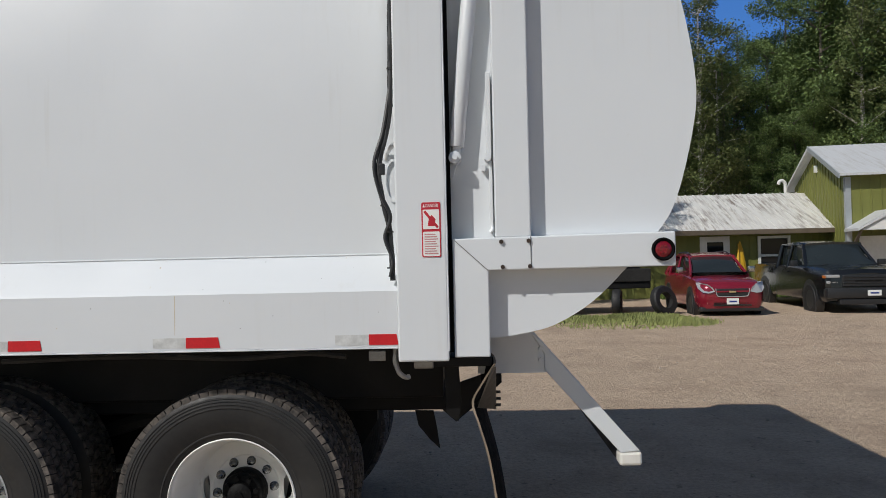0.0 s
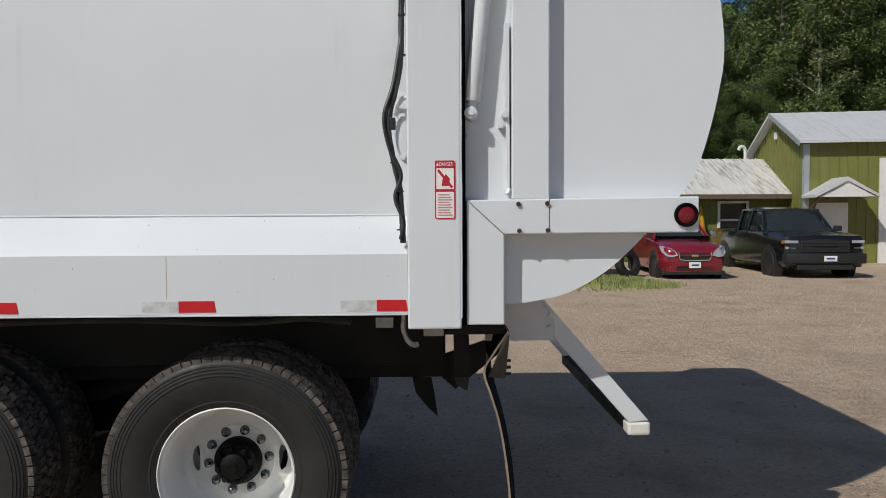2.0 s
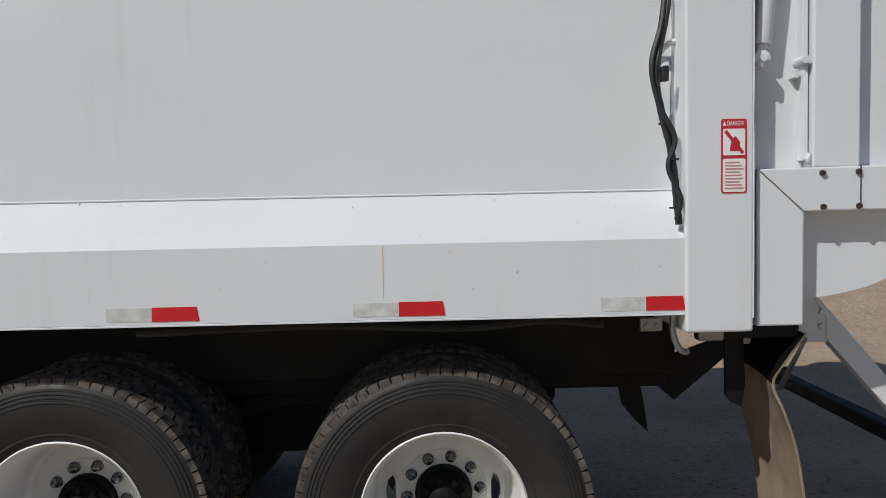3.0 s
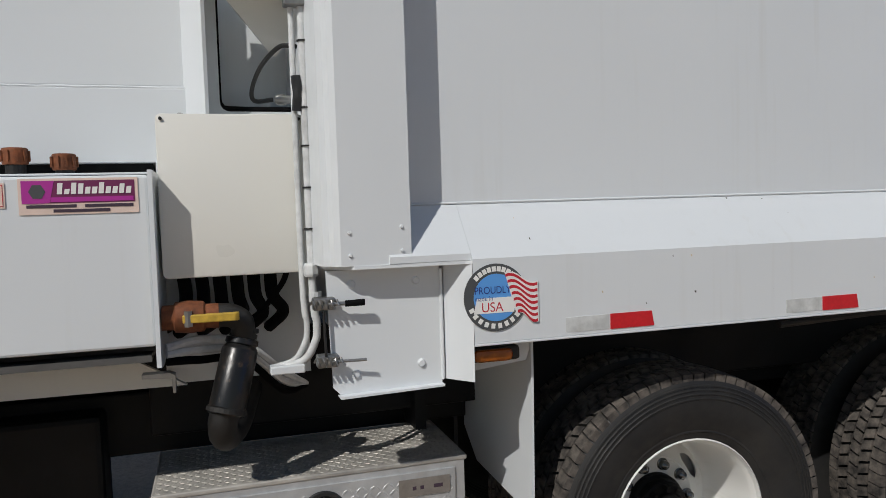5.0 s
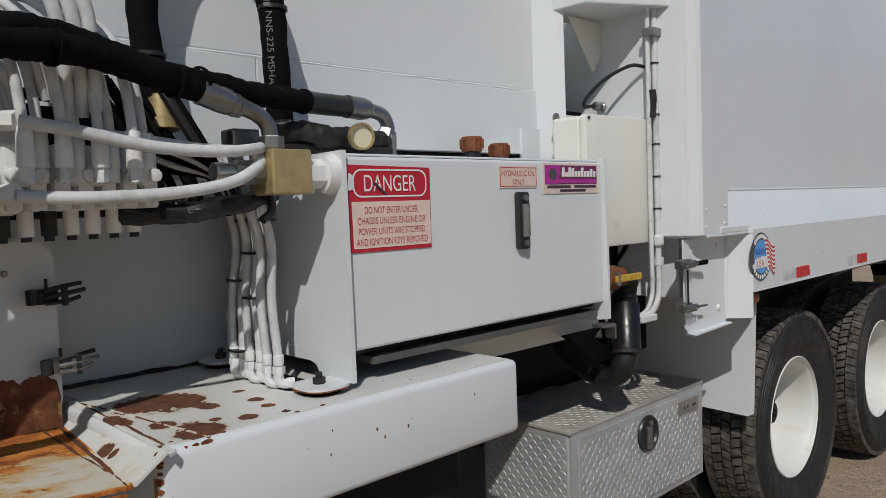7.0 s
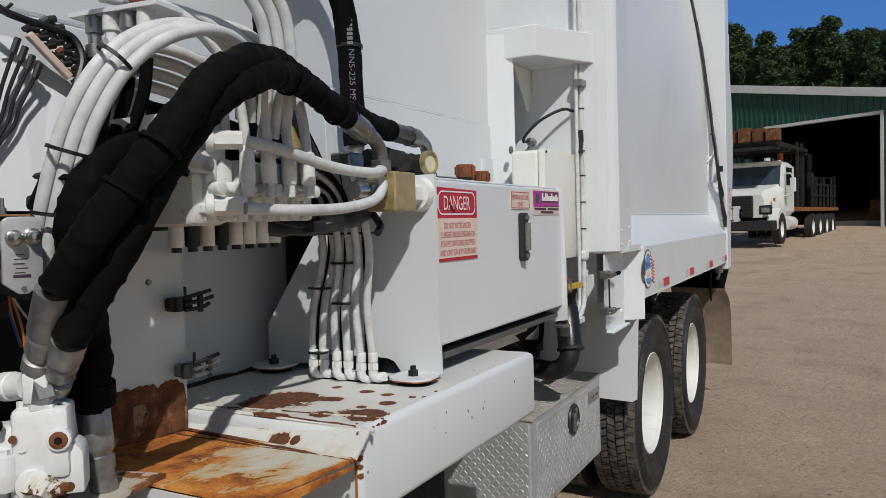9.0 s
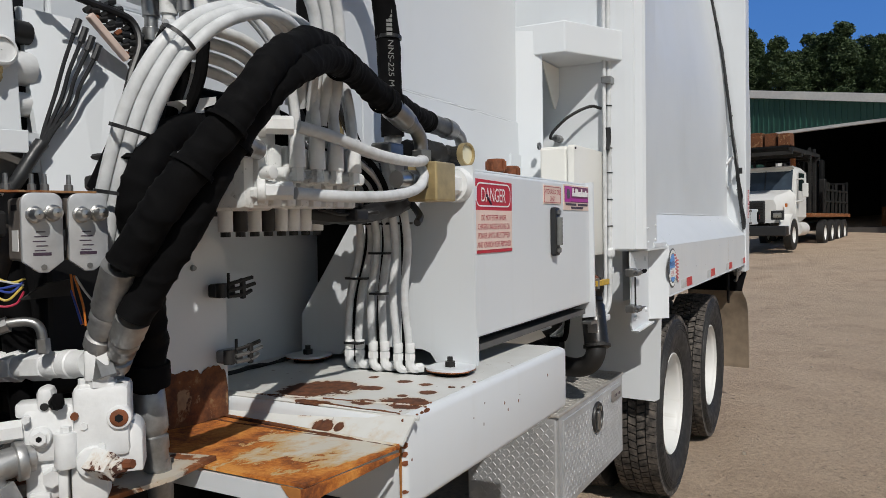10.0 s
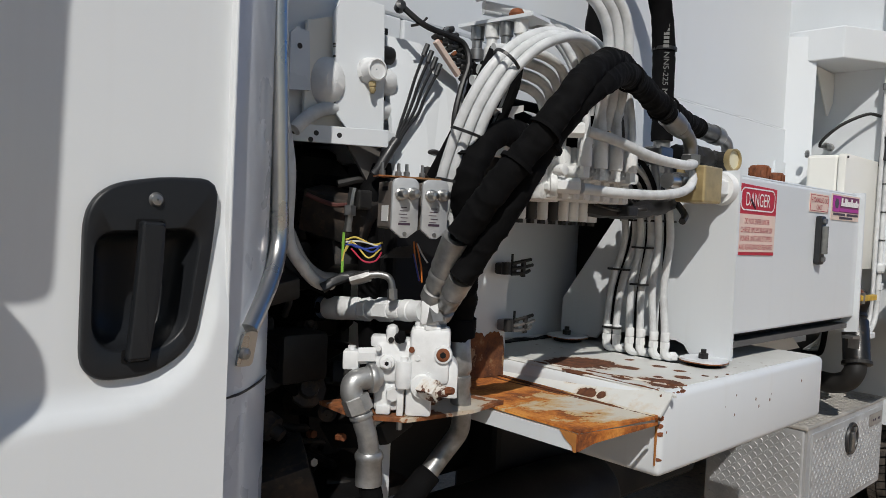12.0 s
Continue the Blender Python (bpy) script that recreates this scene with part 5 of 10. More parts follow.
# latched sheet at the back of the deck
sheet_poly = [(-4.95, 1.20), (-4.515, 1.20), (-4.50, 1.25), (-4.50, 1.565)] + arc(-4.555, 1.56, 0.055, 0, 90, 6) + [(-4.95, 1.605)]
cover2 = P("access_sheet", prism(sheet_poly, "y", 0.52, 0.524), M_WHITE, "white access sheet with two latches and rust at its foot")
foot_line = [(-4.505, 1.257), (-4.512, 1.295), (-4.531, 1.310), (-4.564, 1.315), (-4.585, 1.303), (-4.600, 1.313), (-4.635, 1.317), (-4.683, 1.317), (-4.740, 1.323), (-4.762, 1.322), (-4.782, 1.304)]
foot_rng = random.Random(5)
foot_poly = [(-4.778, 1.19), (-4.505, 1.19)]
for (xa, za), (xb, zb) in zip(foot_line, foot_line[1:]):
    for u in range(4):
        foot_poly.append((xa + (xb - xa) * u / 4, za + (zb - za) * u / 4 + foot_rng.uniform(-0.003, 0.003)))
foot_poly.append(foot_line[-1])
sheet(foot_poly, 0.5175, M_RUST_DARK, "rusted_foot", cover2)
for x, z in ((-4.60, 1.545), (-4.76, 1.535)):
    P("rivet", cyl((x, 0.521, z), (x, 0.513, z), 0.008, 0.006, 10), M_STEEL, parent=cover2)
for x, z in ((-4.525, 1.49), (-4.505, 1.334)):
    dark = z > 1.4
    c = P("spring_catch", box(x - 0.034, x + 0.020, 0.482, 0.52, z - 0.017, z + 0.015, 0.006), M_DARK_STEEL if dark else M_STEEL, "spring catch", cover2)
    P("catch_roller", cyl((x - 0.036, 0.474, z - 0.014), (x - 0.036, 0.474, z + 0.018), 0.013, seg=12), M_DARK_STEEL, parent=cover2, smooth=True)
    for dz, reach in ((-0.014, 0.060), (0.0, 0.072), (0.014, 0.064)):
        P("catch_arm", tube([(x - 0.01, 0.478, z + dz), (x + 0.03, 0.468, z + dz * 1.2 + 0.005), (x + reach, 0.474, z + dz * 1.1 + 0.010)], 0.0052, 6, 4), M_DARK_STEEL if dark or dz > 0 else M_STEEL, parent=cover2)
    P("catch_link", box(x + 0.022, x + 0.034, 0.464, 0.474, z - 0.022, z + 0.026, 0.002), M_DARK_STEEL, parent=cover2)
    P("catch_pin", cyl((x - 0.006, 0.48, z - 0.006), (x - 0.006, 0.48, z + 0.040), 0.0036, seg=6), M_DARK_STEEL, parent=cover2)

# tread-plate tool box
tool = P("tool_box", box(-2.972, -2.02, 0.262, 0.665, 0.452, 0.846, 0.006), M_ALU, "bright tread-plate tool box")
M_ALU_DUSTY = grained("dusty_tread_plate", (0.46, 0.44, 0.405), 0.55, 14, 0.3, 0.35, 0.2)
P("box_lid", box(-2.978, -2.012, 0.247, 0.668, 0.846, 0.863, 0.005), M_ALU_DUSTY, "dusty tread-plate lid", tool)
P("box_frame", prism([(-2.965, 0.455), (-2.022, 0.455), (-2.022, 0.846), (-2.965, 0.846)], "y", 0.250, 0.262), M_ALU, parent=tool)
door = P("box_door", prism(rect(-2.930, -2.055, 0.48, 0.828), "y", 0.243, 0.2505, bevel=0.002), M_ALU, "tread-plate drop door", tool)


def lozenges(along, across, origin, du, dv, dn):
    """Small raised bars in alternating directions over a rectangle."""
    bm = bmesh.new()
    o, u, v, n = Vector(origin), Vector(du), Vector(dv), Vector(dn)
    step = 0.0215
    for i in range(int(along / step)):
        for j in range(int(across / step)):
            c = o + u * (step * (i + 0.5)) + v * (step * (j + 0.5))
            d = (u + v if (i + j) % 2 else u - v).normalized()
            e = d.cross(n)
            lo = [bm.verts.new(c + d * a * 0.0115 + e * b * 0.0035) for a, b in ((-1, 0), (-0.3, -1), (0.3, -1), (1, 0), (0.3, 1), (-0.3, 1))]
            hi = [bm.verts.new(c + d * a * 0.0085 + e * b * 0.002 + n * 0.0017) for a, b in ((-1, 0), (-0.3, -1), (0.3, -1), (1, 0), (0.3, 1), (-0.3, 1))]
            bm.faces.new(hi)
            for k in range(6):
                bm.faces.new((lo[k], lo[(k + 1) % 6], hi[(k + 1) % 6], hi[k]))
    bmesh.ops.recalc_face_normals(bm, faces=bm.faces)
    return bm


tagged(P("tread_pattern", lozenges(0.862, 0.34, (-2.922, 0.243, 0.484), (1, 0, 0), (0, 0, 1), (0, -1, 0)), M_ALU, parent=tool), kind="stuff")
tagged(P("tread_pattern", lozenges(0.95, 0.41, (-2.97, 0.252, 0.863), (1, 0, 0), (0, 1, 0), (0, 0, 1)), M_ALU_DUSTY, parent=tool), kind="stuff")
tagged(P("tread_pattern", lozenges(0.39, 0.38, (-2.972, 0.268, 0.458), (0, 1, 0), (0, 0, 1), (-1, 0, 0)), M_ALU, parent=tool), kind="stuff")
lock = P("paddle_latch", lathe([(0.001, 0.0), (0.070, 0.0), (0.072, 0.006), (0.068, 0.013), (0.058, 0.013), (0.054, 0.005), (0.001, 0.004)], 36, m=axis_pose((-2.485, 0.2435, 0.740), (0, -1, 0))), M_PLASTIC, "round black dished latch", tool, True)
P("latch_handle", prism(round_rect(-2.503, -2.467, 0.678, 0.772, 0.012), "y", 0.226, 0.240, bevel=0.004), M_STEEL, "bright latch handle", lock, True)
P("lock_barrel", cyl((-2.485, 0.228, 0.783), (-2.485, 0.220, 0.783), 0.012, seg=14), M_STEEL, parent=lock)
P("name_plate", prism(rect(-2.245, -2.075, 0.752, 0.808), "y", 0.2385, 0.2415), grained("brushed_plate", (0.34, 0.32, 0.30), 0.4, 40, 0.2, 0.6), "small metal plate", tool)
for x, w in ((-2.20, 0.012), (-2.175, 0.012), (-2.13, 0.03)):
    P("text_bar", prism(rect(x, x + w, 0.772, 0.784), "y", 0.2375, 0.2386), M_TEXT_DARK, parent=tool)
P("box_hanger", box(-2.10, -2.06, 0.56, 0.75, 0.86, 1.05), M_FRAME)
# unseen far-side panel, added to keep the space under the truck dark
P("far_fill_panel", box(-5.0, -2.35, 2.30, 2.34, 0.42, 1.30), M_FRAME, "added black panel closing the view under the truck")

# dark machinery under the deck and behind the cab; its big black shapes are added to fill the shaded space
P("battery_box", box(-4.4, -3.15, 0.62, 0.80, 0.62, 1.02, 0.02), M_FRAME, "black battery box")
P("gearbox", box(-5.40, -4.88, 0.70, 1.9, 0.75, 1.78, 0.05), M_FRAME, "near-black gearbox block, added to fill the dark behind the cab")
P("dark_drum_fill", cyl((-4.7, 0.55, 0.75), (-4.0, 0.55, 0.75), 0.13, seg=24, bevel=0.03), M_FRAME, "added black drum filling the dark under the deck", smooth=True)
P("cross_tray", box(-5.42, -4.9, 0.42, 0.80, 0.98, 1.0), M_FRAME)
junk = random.Random(3)
for k in range(16):
    x, y, z = junk.uniform(-5.4, -4.98), junk.uniform(0.46, 0.66), junk.uniform(1.05, 1.72)
    P("engine_lump", box(x, x + junk.uniform(0.04, 0.14), y, y + 0.12, z, z + junk.uniform(0.03, 0.12), 0.012), M_DARK_STEEL, smooth=True)
for k in range(9):
    x, z = junk.uniform(-5.42, -5.1), junk.uniform(1.1, 1.7)
    P("engine_hose", tube([(x, 0.54, z), (x + 0.08, 0.51, z - 0.06 + 0.1 * junk.random()), (x + 0.2, 0.56, z - 0.08), (x + 0.26, 0.66, z - 0.2 * junk.random())], 0.012, 8), M_RUBBER, smooth=True)

M_DUSTY = grimy("dusty_engine_iron", (0.014, 0.013, 0.012), (0.075, 0.052, 0.038), 20.0, 0.53, 0.6)
for k in range(70):
    x, y, z = junk.uniform(-5.42, -4.97), junk.uniform(0.44, 0.66), junk.uniform(0.84, 1.74)
    w, d, h = junk.uniform(0.015, 0.07), junk.uniform(0.03, 0.08), junk.uniform(0.012, 0.06)
    kind = k % 5
    if kind < 2:
        P("engine_bracket", box(-w, w, -d, d, -h, h, 0.006, m=Matrix.Translation((x, y, z)) @ Euler((junk.uniform(-0.5, 0.5), junk.uniform(-0.6, 0.6), junk.uniform(-0.8, 0.8))).to_matrix().to_4x4()), M_DUSTY if k % 2 else M_DARK_STEEL, smooth=True)
    elif kind == 2:
        way_j = Vector((junk.uniform(-1, 1), -1, junk.uniform(-0.6, 0.6))).normalized()
        P("engine_plug", lathe([(0.001, 0.05), (w * 0.3, 0.05), (w * 0.35, 0.03), (w * 0.6, 0.028), (w * 0.6, 0.0), (0.001, 0.0)], 10, m=axis_pose((x, y, z), way_j)), M_DUSTY, smooth=True)
    elif kind == 3:
        P("engine_hose", tube([(x, y, z), (x + 0.06, y - 0.02, z + junk.uniform(-0.05, 0.05)), (x + 0.12, y, z - 0.05), (x + 0.15, y + 0.06, z - 0.10)], junk.uniform(0.005, 0.012), 8), M_DARK_STEEL, smooth=True)
    else:
        P("engine_bolt", cyl((x, y - 0.01, z), (x, y - 0.03, z + 0.004), 0.009, seg=6), M_STEEL if k % 2 else M_RUST_CAP)

# dark coils and leads packed between the valve bank and the hoist frame
for k in range(26):
    x, y, z = junk.uniform(-4.97, -4.79), junk.uniform(0.37, 0.46), junk.uniform(1.625, 1.755)
    w, h = junk.uniform(0.018, 0.04), junk.uniform(0.012, 0.03)
    if k % 3 == 2:
        P("coil_lead", tube([(x, y, z), (x + 0.03, y - 0.03, z + 0.01), (x + 0.07, y - 0.02, z - 0.02), (x + 0.09, y + 0.02, z)], 0.006, 8), M_CABLE, smooth=True)
    else:
        P("valve_coil", box(-w, w, -0.025, 0.025, -h, h, 0.006, m=Matrix.Translation((x, y, z)) @ Euler((junk.uniform(-0.3, 0.3), junk.uniform(-0.4, 0.4), junk.uniform(-0.5, 0.5))).to_matrix().to_4x4()), M_DARK_STEEL if k % 4 else M_DUSTY, smooth=True)
# two added blocks that keep the sun off the latched sheet
P("coil_sun_block", box(-5.0, -4.80, 0.38, 0.47, 1.625, 1.70, 0.008), M_FRAME, "added black block among the coils, shading the latched sheet")
P("lower_sun_block", box(-5.05, -4.905, 0.36, 0.47, 1.36, 1.622, 0.01), M_FRAME, "added black block behind the hoses, shading the latched sheet")

# black suction hoses in knitted sleeves
hoseB = P("hydraulic_hose", tube([(-5.059, 0.145, 1.503), (-5.021, 0.084, 1.62), (-4.958, 0.036, 1.763), (-4.905, 0.009, 1.845), (-4.84, 0.004, 1.893), (-4.702, 0.054, 1.939), (-4.542, 0.118, 1.955), (-4.399, 0.151, 1.931), (-4.267, 0.174, 1.906)], 0.0265, 22, 34, wobble=0.13, folds=0.10), M_RUBBER, "thick black hydraulic hose in a knitted sleeve", smooth=True)
hoseA = P("hydraulic_hose", tube([(-5.085, 0.126, 1.581), (-5.058, 0.066, 1.674), (-4.99, 0.015, 1.783), (-4.928, -0.001, 1.867), (-4.871, 0.004, 1.909), (-4.757, 0.045, 1.955), (-4.594, 0.118, 1.979), (-4.397, 0.151, 1.938), (-4.172, 0.202, 1.922), (-4.08, 0.226, 1.922), (-3.995, 0.248, 1.9215)], 0.0262, 22, 34, wobble=0.13, folds=0.10), M_RUBBER, "thick black hydraulic hose in a knitted sleeve", smooth=True)
for h, ps in ((hoseA, ((-5.052, 0.232, 1.455), (-5.08, 0.14, 1.58))), (hoseB, ((-5.022, 0.235, 1.42), (-5.052, 0.15, 1.505)))):
    a, b = Vector(ps[0]), Vector(ps[1])
    P("crimp_ferrule", lathe([(0.014, 0), (0.023, 0), (0.023, 0.022), (0.018, 0.024), (0.018, 0.034), (0.0235, 0.037), (0.0225, 0.052), (0.0245, 0.056), (0.0245, 0.066), (0.0225, 0.069), (0.0245, 0.074), (0.0262, 0.082), (0.0255, 0.095), (0.0262, 0.105), (0.0262, (b - a).length), (0.014, (b - a).length)], 20, m=axis_pose(a, b - a)), M_ZINC, "grey crimped ferrule", h, True)
P("hose_fitting", tube([(-5.055, 0.228, 1.46), (-5.05, 0.235, 1.44), (-5.05, 0.22, 1.405)], 0.022, 6, 4), M_ZINC, parent=hoseA)
P("hose_fitting", tube([(-5.024, 0.232, 1.425), (-5.01, 0.26, 1.39), (-4.99, 0.27, 1.33)], 0.021, 6, 4), M_ZINC, parent=hoseB)
P("hose_elbow", tube([(-4.29, 0.17, 1.908), (-4.20, 0.180, 1.886), (-4.158, 0.187, 1.872), (-4.133, 0.192, 1.848), (-4.125, 0.194, 1.80)], 0.0185, 16), M_STEEL, "zinc hose elbow", hoseB, True)
P("crimp_ferrule", lathe([(0.014, 0), (0.0285, 0.0), (0.0295, 0.004), (0.0285, 0.016), (0.0290, 0.05), (0.0280, 0.070), (0.0245, 0.078), (0.0262, 0.084), (0.0262, 0.090), (0.022, 0.094), (0.0235, 0.098), (0.0235, 0.103), (0.014, 0.104)], 22, m=axis_pose((-4.305, 0.169, 1.913), (0.09, 0.008, -0.026))), M_STEEL, "crimped zinc ferrule", hoseB, True)
P("union_nut", cyl((-4.125, 0.194, 1.828), (-4.125, 0.194, 1.800), 0.0285, seg=6, bevel=0.002), M_STEEL, parent=hoseB)
P("port_stub", cyl((-4.125, 0.194, 1.800), (-4.125, 0.194, 1.792), 0.020, seg=14), M_STEEL, parent=hoseB)
P("hose_elbow", tube([(-3.80, 0.284, 1.920), (-3.755, 0.289, 1.919), (-3.715, 0.294, 1.908), (-3.698, 0.296, 1.88), (-3.704, 0.293, 1.858)], 0.0195, 14), M_STEEL, "zinc hose elbow", hoseA, True)
P("union_nut", cyl((-3.701, 0.294, 1.868), (-3.716, 0.291, 1.838), 0.0265, seg=6, bevel=0.002), M_STEEL, parent=hoseA)
P("tee_fitting", tube([(-3.716, 0.291, 1.842), (-3.728, 0.289, 1.824), (-3.76, 0.283, 1.818), (-3.80, 0.275, 1.820)], 0.021, 8, 5, wobble=0.25), M_ZINC, parent=hoseA, smooth=True)
P("bare_hose", tube([(-4.0, 0.245, 1.9215), (-3.945, 0.259, 1.9215), (-3.86, 0.275, 1.923), (-3.80, 0.285, 1.924)], 0.0272, 20, 8), M_PLASTIC, "bare black rubber", hoseA, True)
P("hose_tie", lathe([(0.0268, -0.004), (0.0305, -0.004), (0.0305, 0.004), (0.0268, 0.004)], 20, m=axis_pose((-4.0, 0.2465, 1.9215), (1, 0.25, 0))), M_RUBBER, parent=hoseA)
P("crimp_ferrule", lathe([(0.014, 0), (0.0300, 0.0), (0.0305, 0.005), (0.0292, 0.014), (0.0298, 0.05), (0.0285, 0.062), (0.0245, 0.068), (0.0258, 0.074), (0.0225, 0.08), (0.014, 0.081)], 22, m=axis_pose((-3.85, 0.276, 1.923), (0.08, 0.011, -0.002))), M_STEEL, "crimped zinc ferrule", hoseA, True)
hoseC = P("hydraulic_hose", tube([(-4.928, 0.278, 1.36), (-4.937, 0.255, 1.46), (-4.975, 0.222, 1.58), (-5.01, 0.19, 1.68), (-4.97, 0.185, 1.765), (-4.915, 0.188, 1.797), (-4.835, 0.206, 1.800)], 0.0275, 20, 26, wobble=0.13, folds=0.10), M_RUBBER, "thick black hydraulic hose in a knitted sleeve", smooth=True)
P("crimp_ferrule", lathe([(0.015, 0), (0.0245, 0.0), (0.0245, 0.045), (0.022, 0.048), (0.022, 0.056), (0.024, 0.06), (0.023, 0.10), (0.019, 0.104), (0.019, 0.135), (0.012, 0.138)], 18, m=axis_pose((-4.838, 0.205, 1.801), (1, 0.10, -0.14))), M_ZINC, "grey crimped ferrule", hoseC, True)
P("crimp_ferrule", lathe([(0.015, 0), (0.022, 0), (0.022, 0.03), (0.025, 0.034), (0.025, 0.055), (0.022, 0.058), (0.026, 0.066), (0.0275, 0.07), (0.0275, 0.15), (0.024, 0.155), (0.015, 0.155)], 20, m=axis_pose((-4.925, 0.262, 1.222), (-0.02, 0.11, 1))), M_ZINC, parent=hoseC, smooth=True)
P("hose_clamp", lathe([(0.030, -0.02), (0.038, -0.02), (0.039, 0.0), (0.038, 0.02), (0.030, 0.02)], 20, m=axis_pose((-4.929, 0.276, 1.385), (-0.05, -0.1, 1))), M_RUBBER, parent=hoseC, smooth=True)
hoseD = P("hydraulic_hose", tube([(-3.992, 0.366, 1.89), (-3.993, 0.368, 1.97), (-3.995, 0.372, 2.08), (-4.0, 0.374, 2.18), (-4.03, 0.376, 2.30), (-4.09, 0.38, 2.40), (-4.17, 0.385, 2.44), (-4.25, 0.39, 2.39), (-4.30, 0.395, 2.28), (-4.318, 0.397, 2.16), (-4.316, 0.393, 2.06), (-4.308, 0.375, 1.97), (-4.303, 0.362, 1.92)], 0.0335, 18, 12, wobble=0.10), M_RUBBER, "black hose looping up with white print", smooth=True)
P("crimp_ferrule", cyl((-3.992, 0.366, 1.895), (-3.992, 0.366, 1.86), 0.026, seg=18), M_ZINC, parent=hoseD, smooth=True)
P("union_nut", cyl((-3.992, 0.366, 1.862), (-3.992, 0.366, 1.832), 0.031, seg=6), M_ZINC, parent=hoseD)
P("union_nut", cyl((-3.99, 0.366, 1.832), (-3.985, 0.366, 1.792), 0.036, seg=6), M_ZINC, parent=hoseD)
P("crimp_ferrule", lathe([(0.015, 0), (0.034, 0), (0.034, 0.05), (0.037, 0.052), (0.037, 0.075), (0.03, 0.078), (0.015, 0.078)], 18, m=axis_pose((-4.303, 0.361, 1.925), (0, -0.1, -1))), M_BRASS, parent=hoseD, smooth=True)
for at in ((-3.993, 0.368, 1.965), (-4.314, 0.386, 2.02), (-3.996, 0.373, 2.17)):
    P("hose_tie", lathe([(0.032, -0.005), (0.038, -0.005), (0.038, 0.005), (0.032, 0.005)], 18, m=Matrix.Translation(at)), M_CABLE, parent=hoseD)
normal = Vector((-0.75, -0.66, 0)).normalized()
down = Vector((0.01, 0, -1)).normalized()
upv = normal.cross(down)
base = Matrix((down.to_4d(), upv.to_4d(), normal.to_4d(), (0, 0, 0, 1))).transposed()
for col in range(3):
    base[3][col] = 0
base.translation = Vector((-3.9955, 0.3725, 2.155)) + normal * 0.0365 - upv * 0.008
letters("hose_print", "NNS-225 MSHA", 0.18, 0.0165, M_PRINT, hoseD, base)
for k in range(6):
    c = Vector((-3.999, 0.374, 2.235 - 0.0125 * k)) + normal * 0.0365
    q = Matrix.Translation(c) @ base.to_3x3().to_4x4()
    P("print_bar", box(-0.0045, 0.0045, -0.008, 0.008, -0.0004, 0.0004, m=q), M_PRINT, parent=hoseD)
for pts, h in (((-4.958, 0.036, 1.763), hoseB), ((-4.60, 0.096, 1.952), hoseB), ((-4.36, 0.158, 1.924), hoseB), ((-4.30, 0.174, 1.929), hoseA), ((-4.99, 0.015, 1.783), hoseA), ((-5.03, 0.044, 1.72), hoseA), ((-4.99, 0.2, 1.73), hoseC)):
    way = {(-4.958, 0.036, 1.763): (0.58, -0.38, 1.1), (-4.99, 0.015, 1.783): (0.65, -0.33, 1.0), (-5.03, 0.044, 1.72): (0.55, -0.42, 1.0), (-4.99, 0.2, 1.73): (0.4, 0, 0.6)}.get(pts, (1, 0.3, -0.05))
    P("hose_tie", lathe([(0.029, -0.004), (0.0345, -0.004), (0.0335, 0.004), (0.029, 0.004)], 20, m=axis_pose(pts, way)), M_RUBBER, parent=h)

# brass block, gauge and pilot lines on the tank corner
brass = P("brass_block", box(-4.165, -4.062, 0.128, 0.215, 1.695, 1.795, 0.005), M_BRASS, "dull brass port block")
P("zinc_nut", cyl((-4.235, 0.175, 1.745), (-4.16, 0.175, 1.745), 0.027, seg=6), M_STEEL, parent=brass)
P("zinc_nut", cyl((-4.28, 0.175, 1.745), (-4.235, 0.175, 1.745), 0.021, seg=16), M_CHROME, parent=brass, smooth=True)
P("white_nut", cyl((-4.062, 0.16, 1.742), (-4.0, 0.16, 1.742), 0.034, seg=6), M_WHITE_CAST, parent=brass)
P("white_nut", cyl((-4.02, 0.16, 1.742), (-3.985, 0.16, 1.742), 0.045, 0.05, seg=20), M_WHITE_CAST, parent=brass, smooth=True)
P("hex_valve", box(-4.19, -4.12, 0.25, 0.31, 1.80, 1.85, 0.006), M_STEEL, parent=brass)
gaugeb = P("gauge_body", tube([(-4.07, 0.27, 1.842), (-4.0, 0.262, 1.846), (-3.93, 0.25, 1.840), (-3.80, 0.262, 1.838), (-3.72, 0.285, 1.835)], 0.026, 10, 10, wobble=0.45), M_DARK_STEEL, "dark filter with a pale dial", smooth=True)
P("dial", cyl((-3.8677, 0.195, 1.838), (-3.867, 0.20, 1.838), 0.0295, seg=24), material("pale_dial", (0.66, 0.62, 0.45), 0.35), parent=gaugeb)
P("gauge_ring", lathe([(0.029, -0.006), (0.034, -0.006), (0.034, 0.012), (0.029, 0.012)], 24, m=axis_pose((-3.867, 0.199, 1.838), (-0.15, -1, 0))), M_BRASS, parent=gaugeb, smooth=True)
P("gauge_neck", cyl((-3.868, 0.24, 1.838), (-3.868, 0.203, 1.838), 0.026, seg=14), M_DARK_STEEL, parent=gaugeb)
P("bracket_bar", box(-4.10, -3.72, 0.25, 0.30, 1.80, 1.82, 0.003), M_DARK_STEEL)
P("port_body", cyl((-3.705, 0.291, 1.855), (-3.71, 0.289, 1.79), 0.026, seg=6), M_STEEL)

# stacked control valve with white hoses
M_GRIMY = grimy("grimy_white_casting", (0.70, 0.71, 0.70), (0.20, 0.20, 0.195), 44.0, 0.60)
# darker grey for the valve body: grime plus the shade between its sections
M_GRIMY_DARK = grimy("grimy_shade_grey_casting", (0.30, 0.295, 0.28), (0.05, 0.048, 0.045), 40.0, 0.55)
